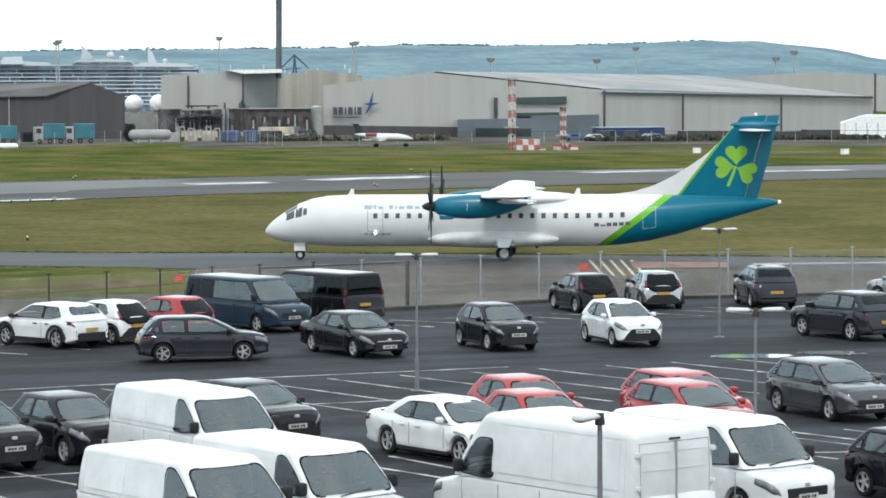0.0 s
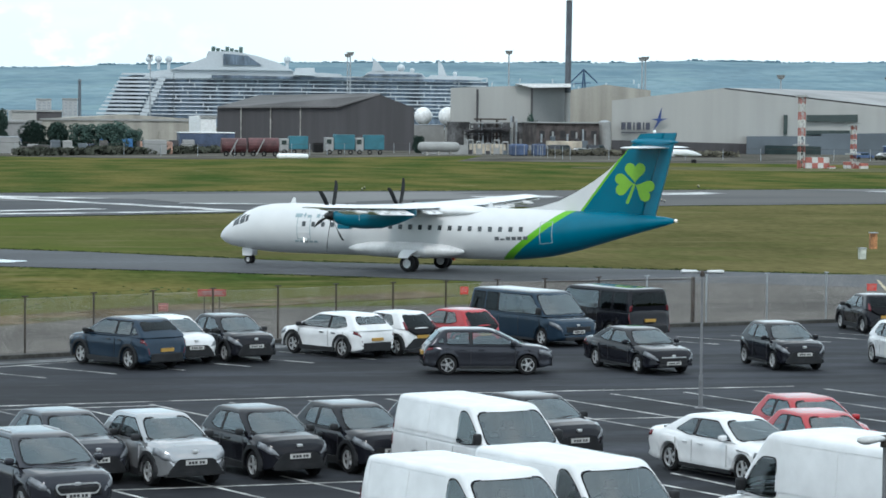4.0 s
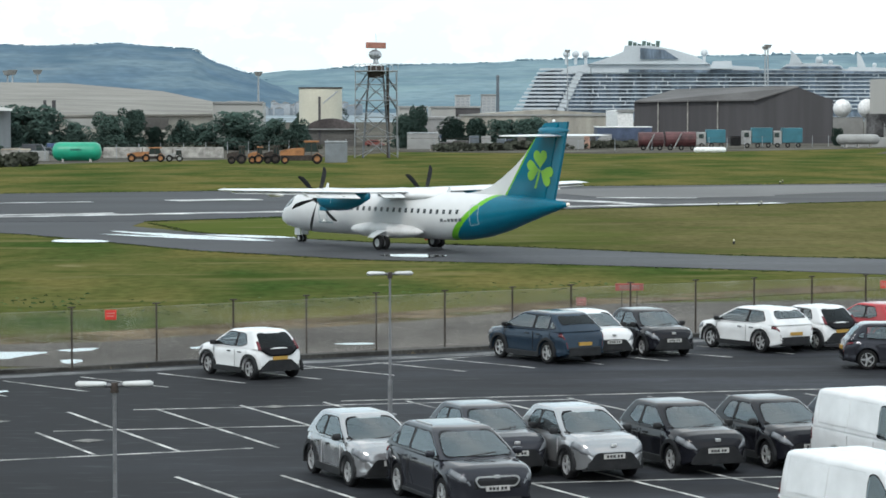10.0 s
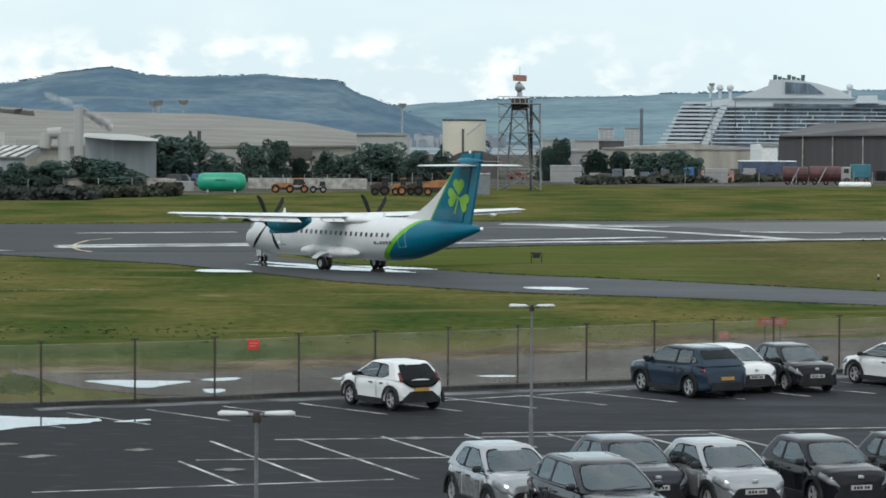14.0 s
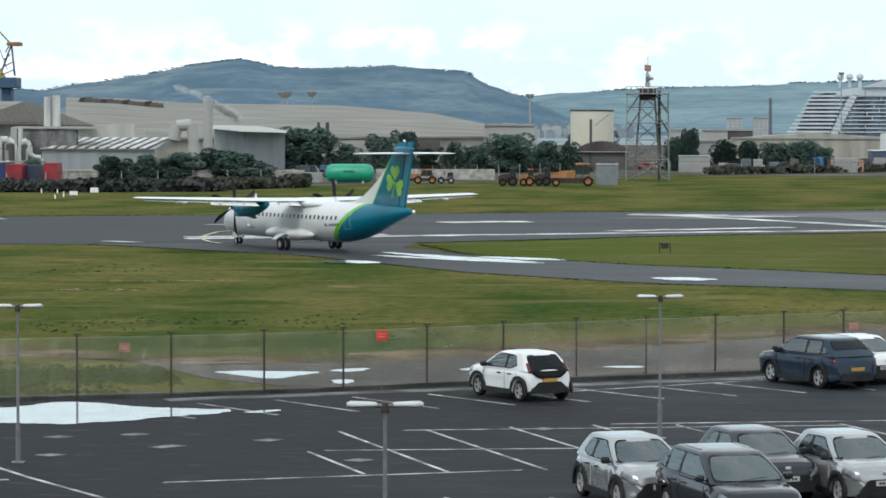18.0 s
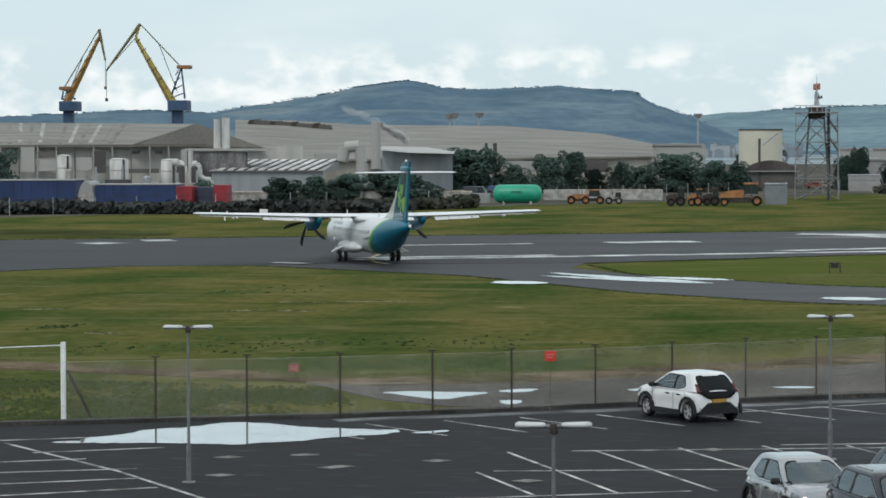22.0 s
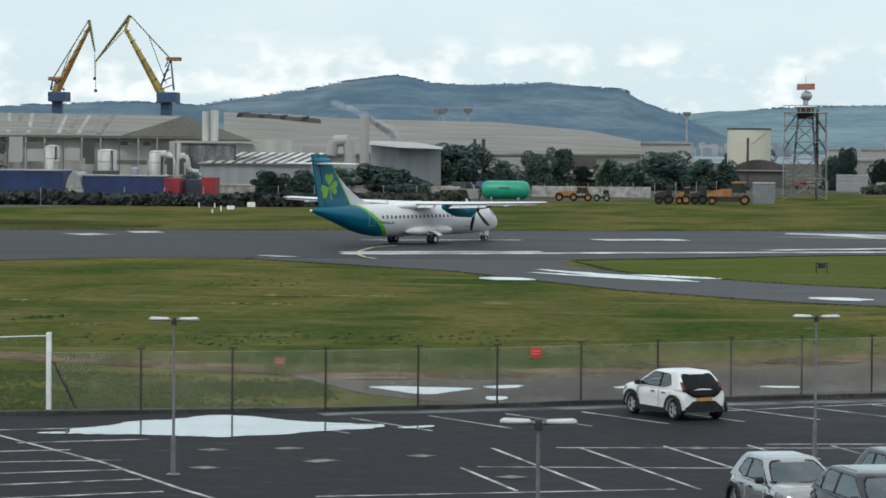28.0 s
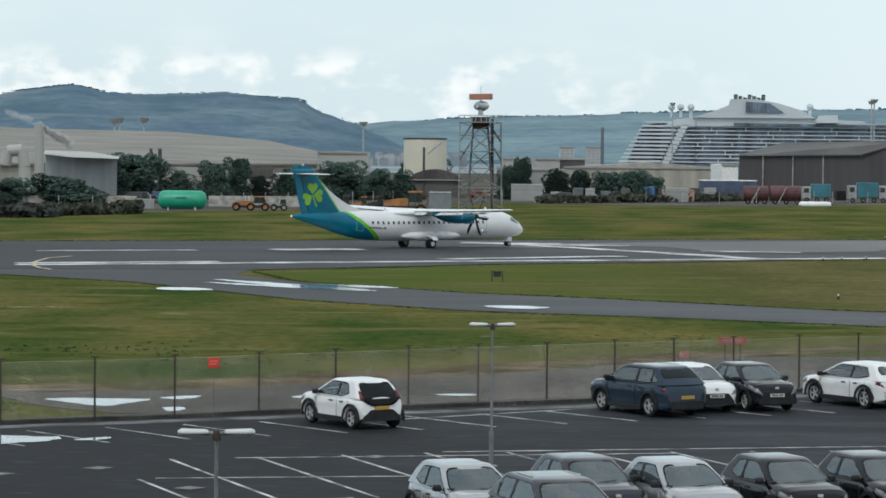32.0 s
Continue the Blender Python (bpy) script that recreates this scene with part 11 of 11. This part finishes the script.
def motions():
    walk(airliner, [
        (0, pose(46.40, 144.70, -0.1, 0, 0, 159.4)),
        (1, pose(41.60, 146.50, -0.1, 0, 0, 155.4)),
        (2, pose(36.90, 148.10, -0.1, 0, 0, 151.2)),
        (3.5, pose(30.15, 151.40, -0.1, 0, 0, 145.3)),
        (5.5, pose(21.10, 155.40, -0.1, 0, 0, 137.3)),
        (7, pose(15.24, 160.01, -0.1, 0, 0, 131.7)),
        (8, pose(11.58, 162.31, -0.1, 0, 0, 129.3)),
        (10, pose(4.57, 169.47, -0.1, 0, 0, 126.0)),
        (12, pose(-1.89, 176.64, -0.1, 0, 0, 124.8)),
        (14, pose(-8.10, 184.08, -0.1, 0, 0, 125.4)),
        (15.5, pose(-12.78, 189.43, -0.1, 0, 0, 125.9)),
        (17.5, pose(-19.17, 196.82, -0.1, 0, 0, 124.6)),
        (20, pose(-26.64, 206.87, -0.1, 0, 0, 119.7)),
        (21, pose(-28.95, 210.53, -0.1, 0, 0, 114.8)),
        (22, pose(-30.80, 214.40, -0.1, 0, 0, 109.9)),
        (24, pose(-33.19, 222.37, -0.1, 0, 0, 98.2)),
        (25, pose(-33.66, 226.96, -0.1, 0, 0, 90.5)),
        (25.5, pose(-33.69, 229.56, -0.1, 0, 0, 86.7)),
        (27.5, pose(-31.18, 239.43, -0.1, 0, 0, 67.3)),
        (29, pose(-26.07, 246.99, -0.1, 0, 0, 52.7)),
        (30, pose(-20.37, 252.61, -0.1, 0, 0, 45.4)),
        (31, pose(-12.60, 259.04, -0.1, 0, 0, 41.1)),
        (32, pose(-1.92, 266.29, -0.1, 0, 0, 38.8))
    ])
    # propellers turn fast, the radar antenna once in under four seconds
    for prop in propellers:
        place = prop.matrix_basis.translation.copy()
        walk(prop, [(0.1 * i, Matrix.Translation(place) @ pose(0, 0, 0, 47 * i, 0, 0)) for i in range(321)])
    place = antenna.matrix_basis.translation.copy()
    walk(antenna, [(0.5 * i, Matrix.Translation(place) @ pose(0, 0, 0, 0, 0, 90 + 93.9 * (0.5 * i - 8.5))) for i in range(65)])


motions()
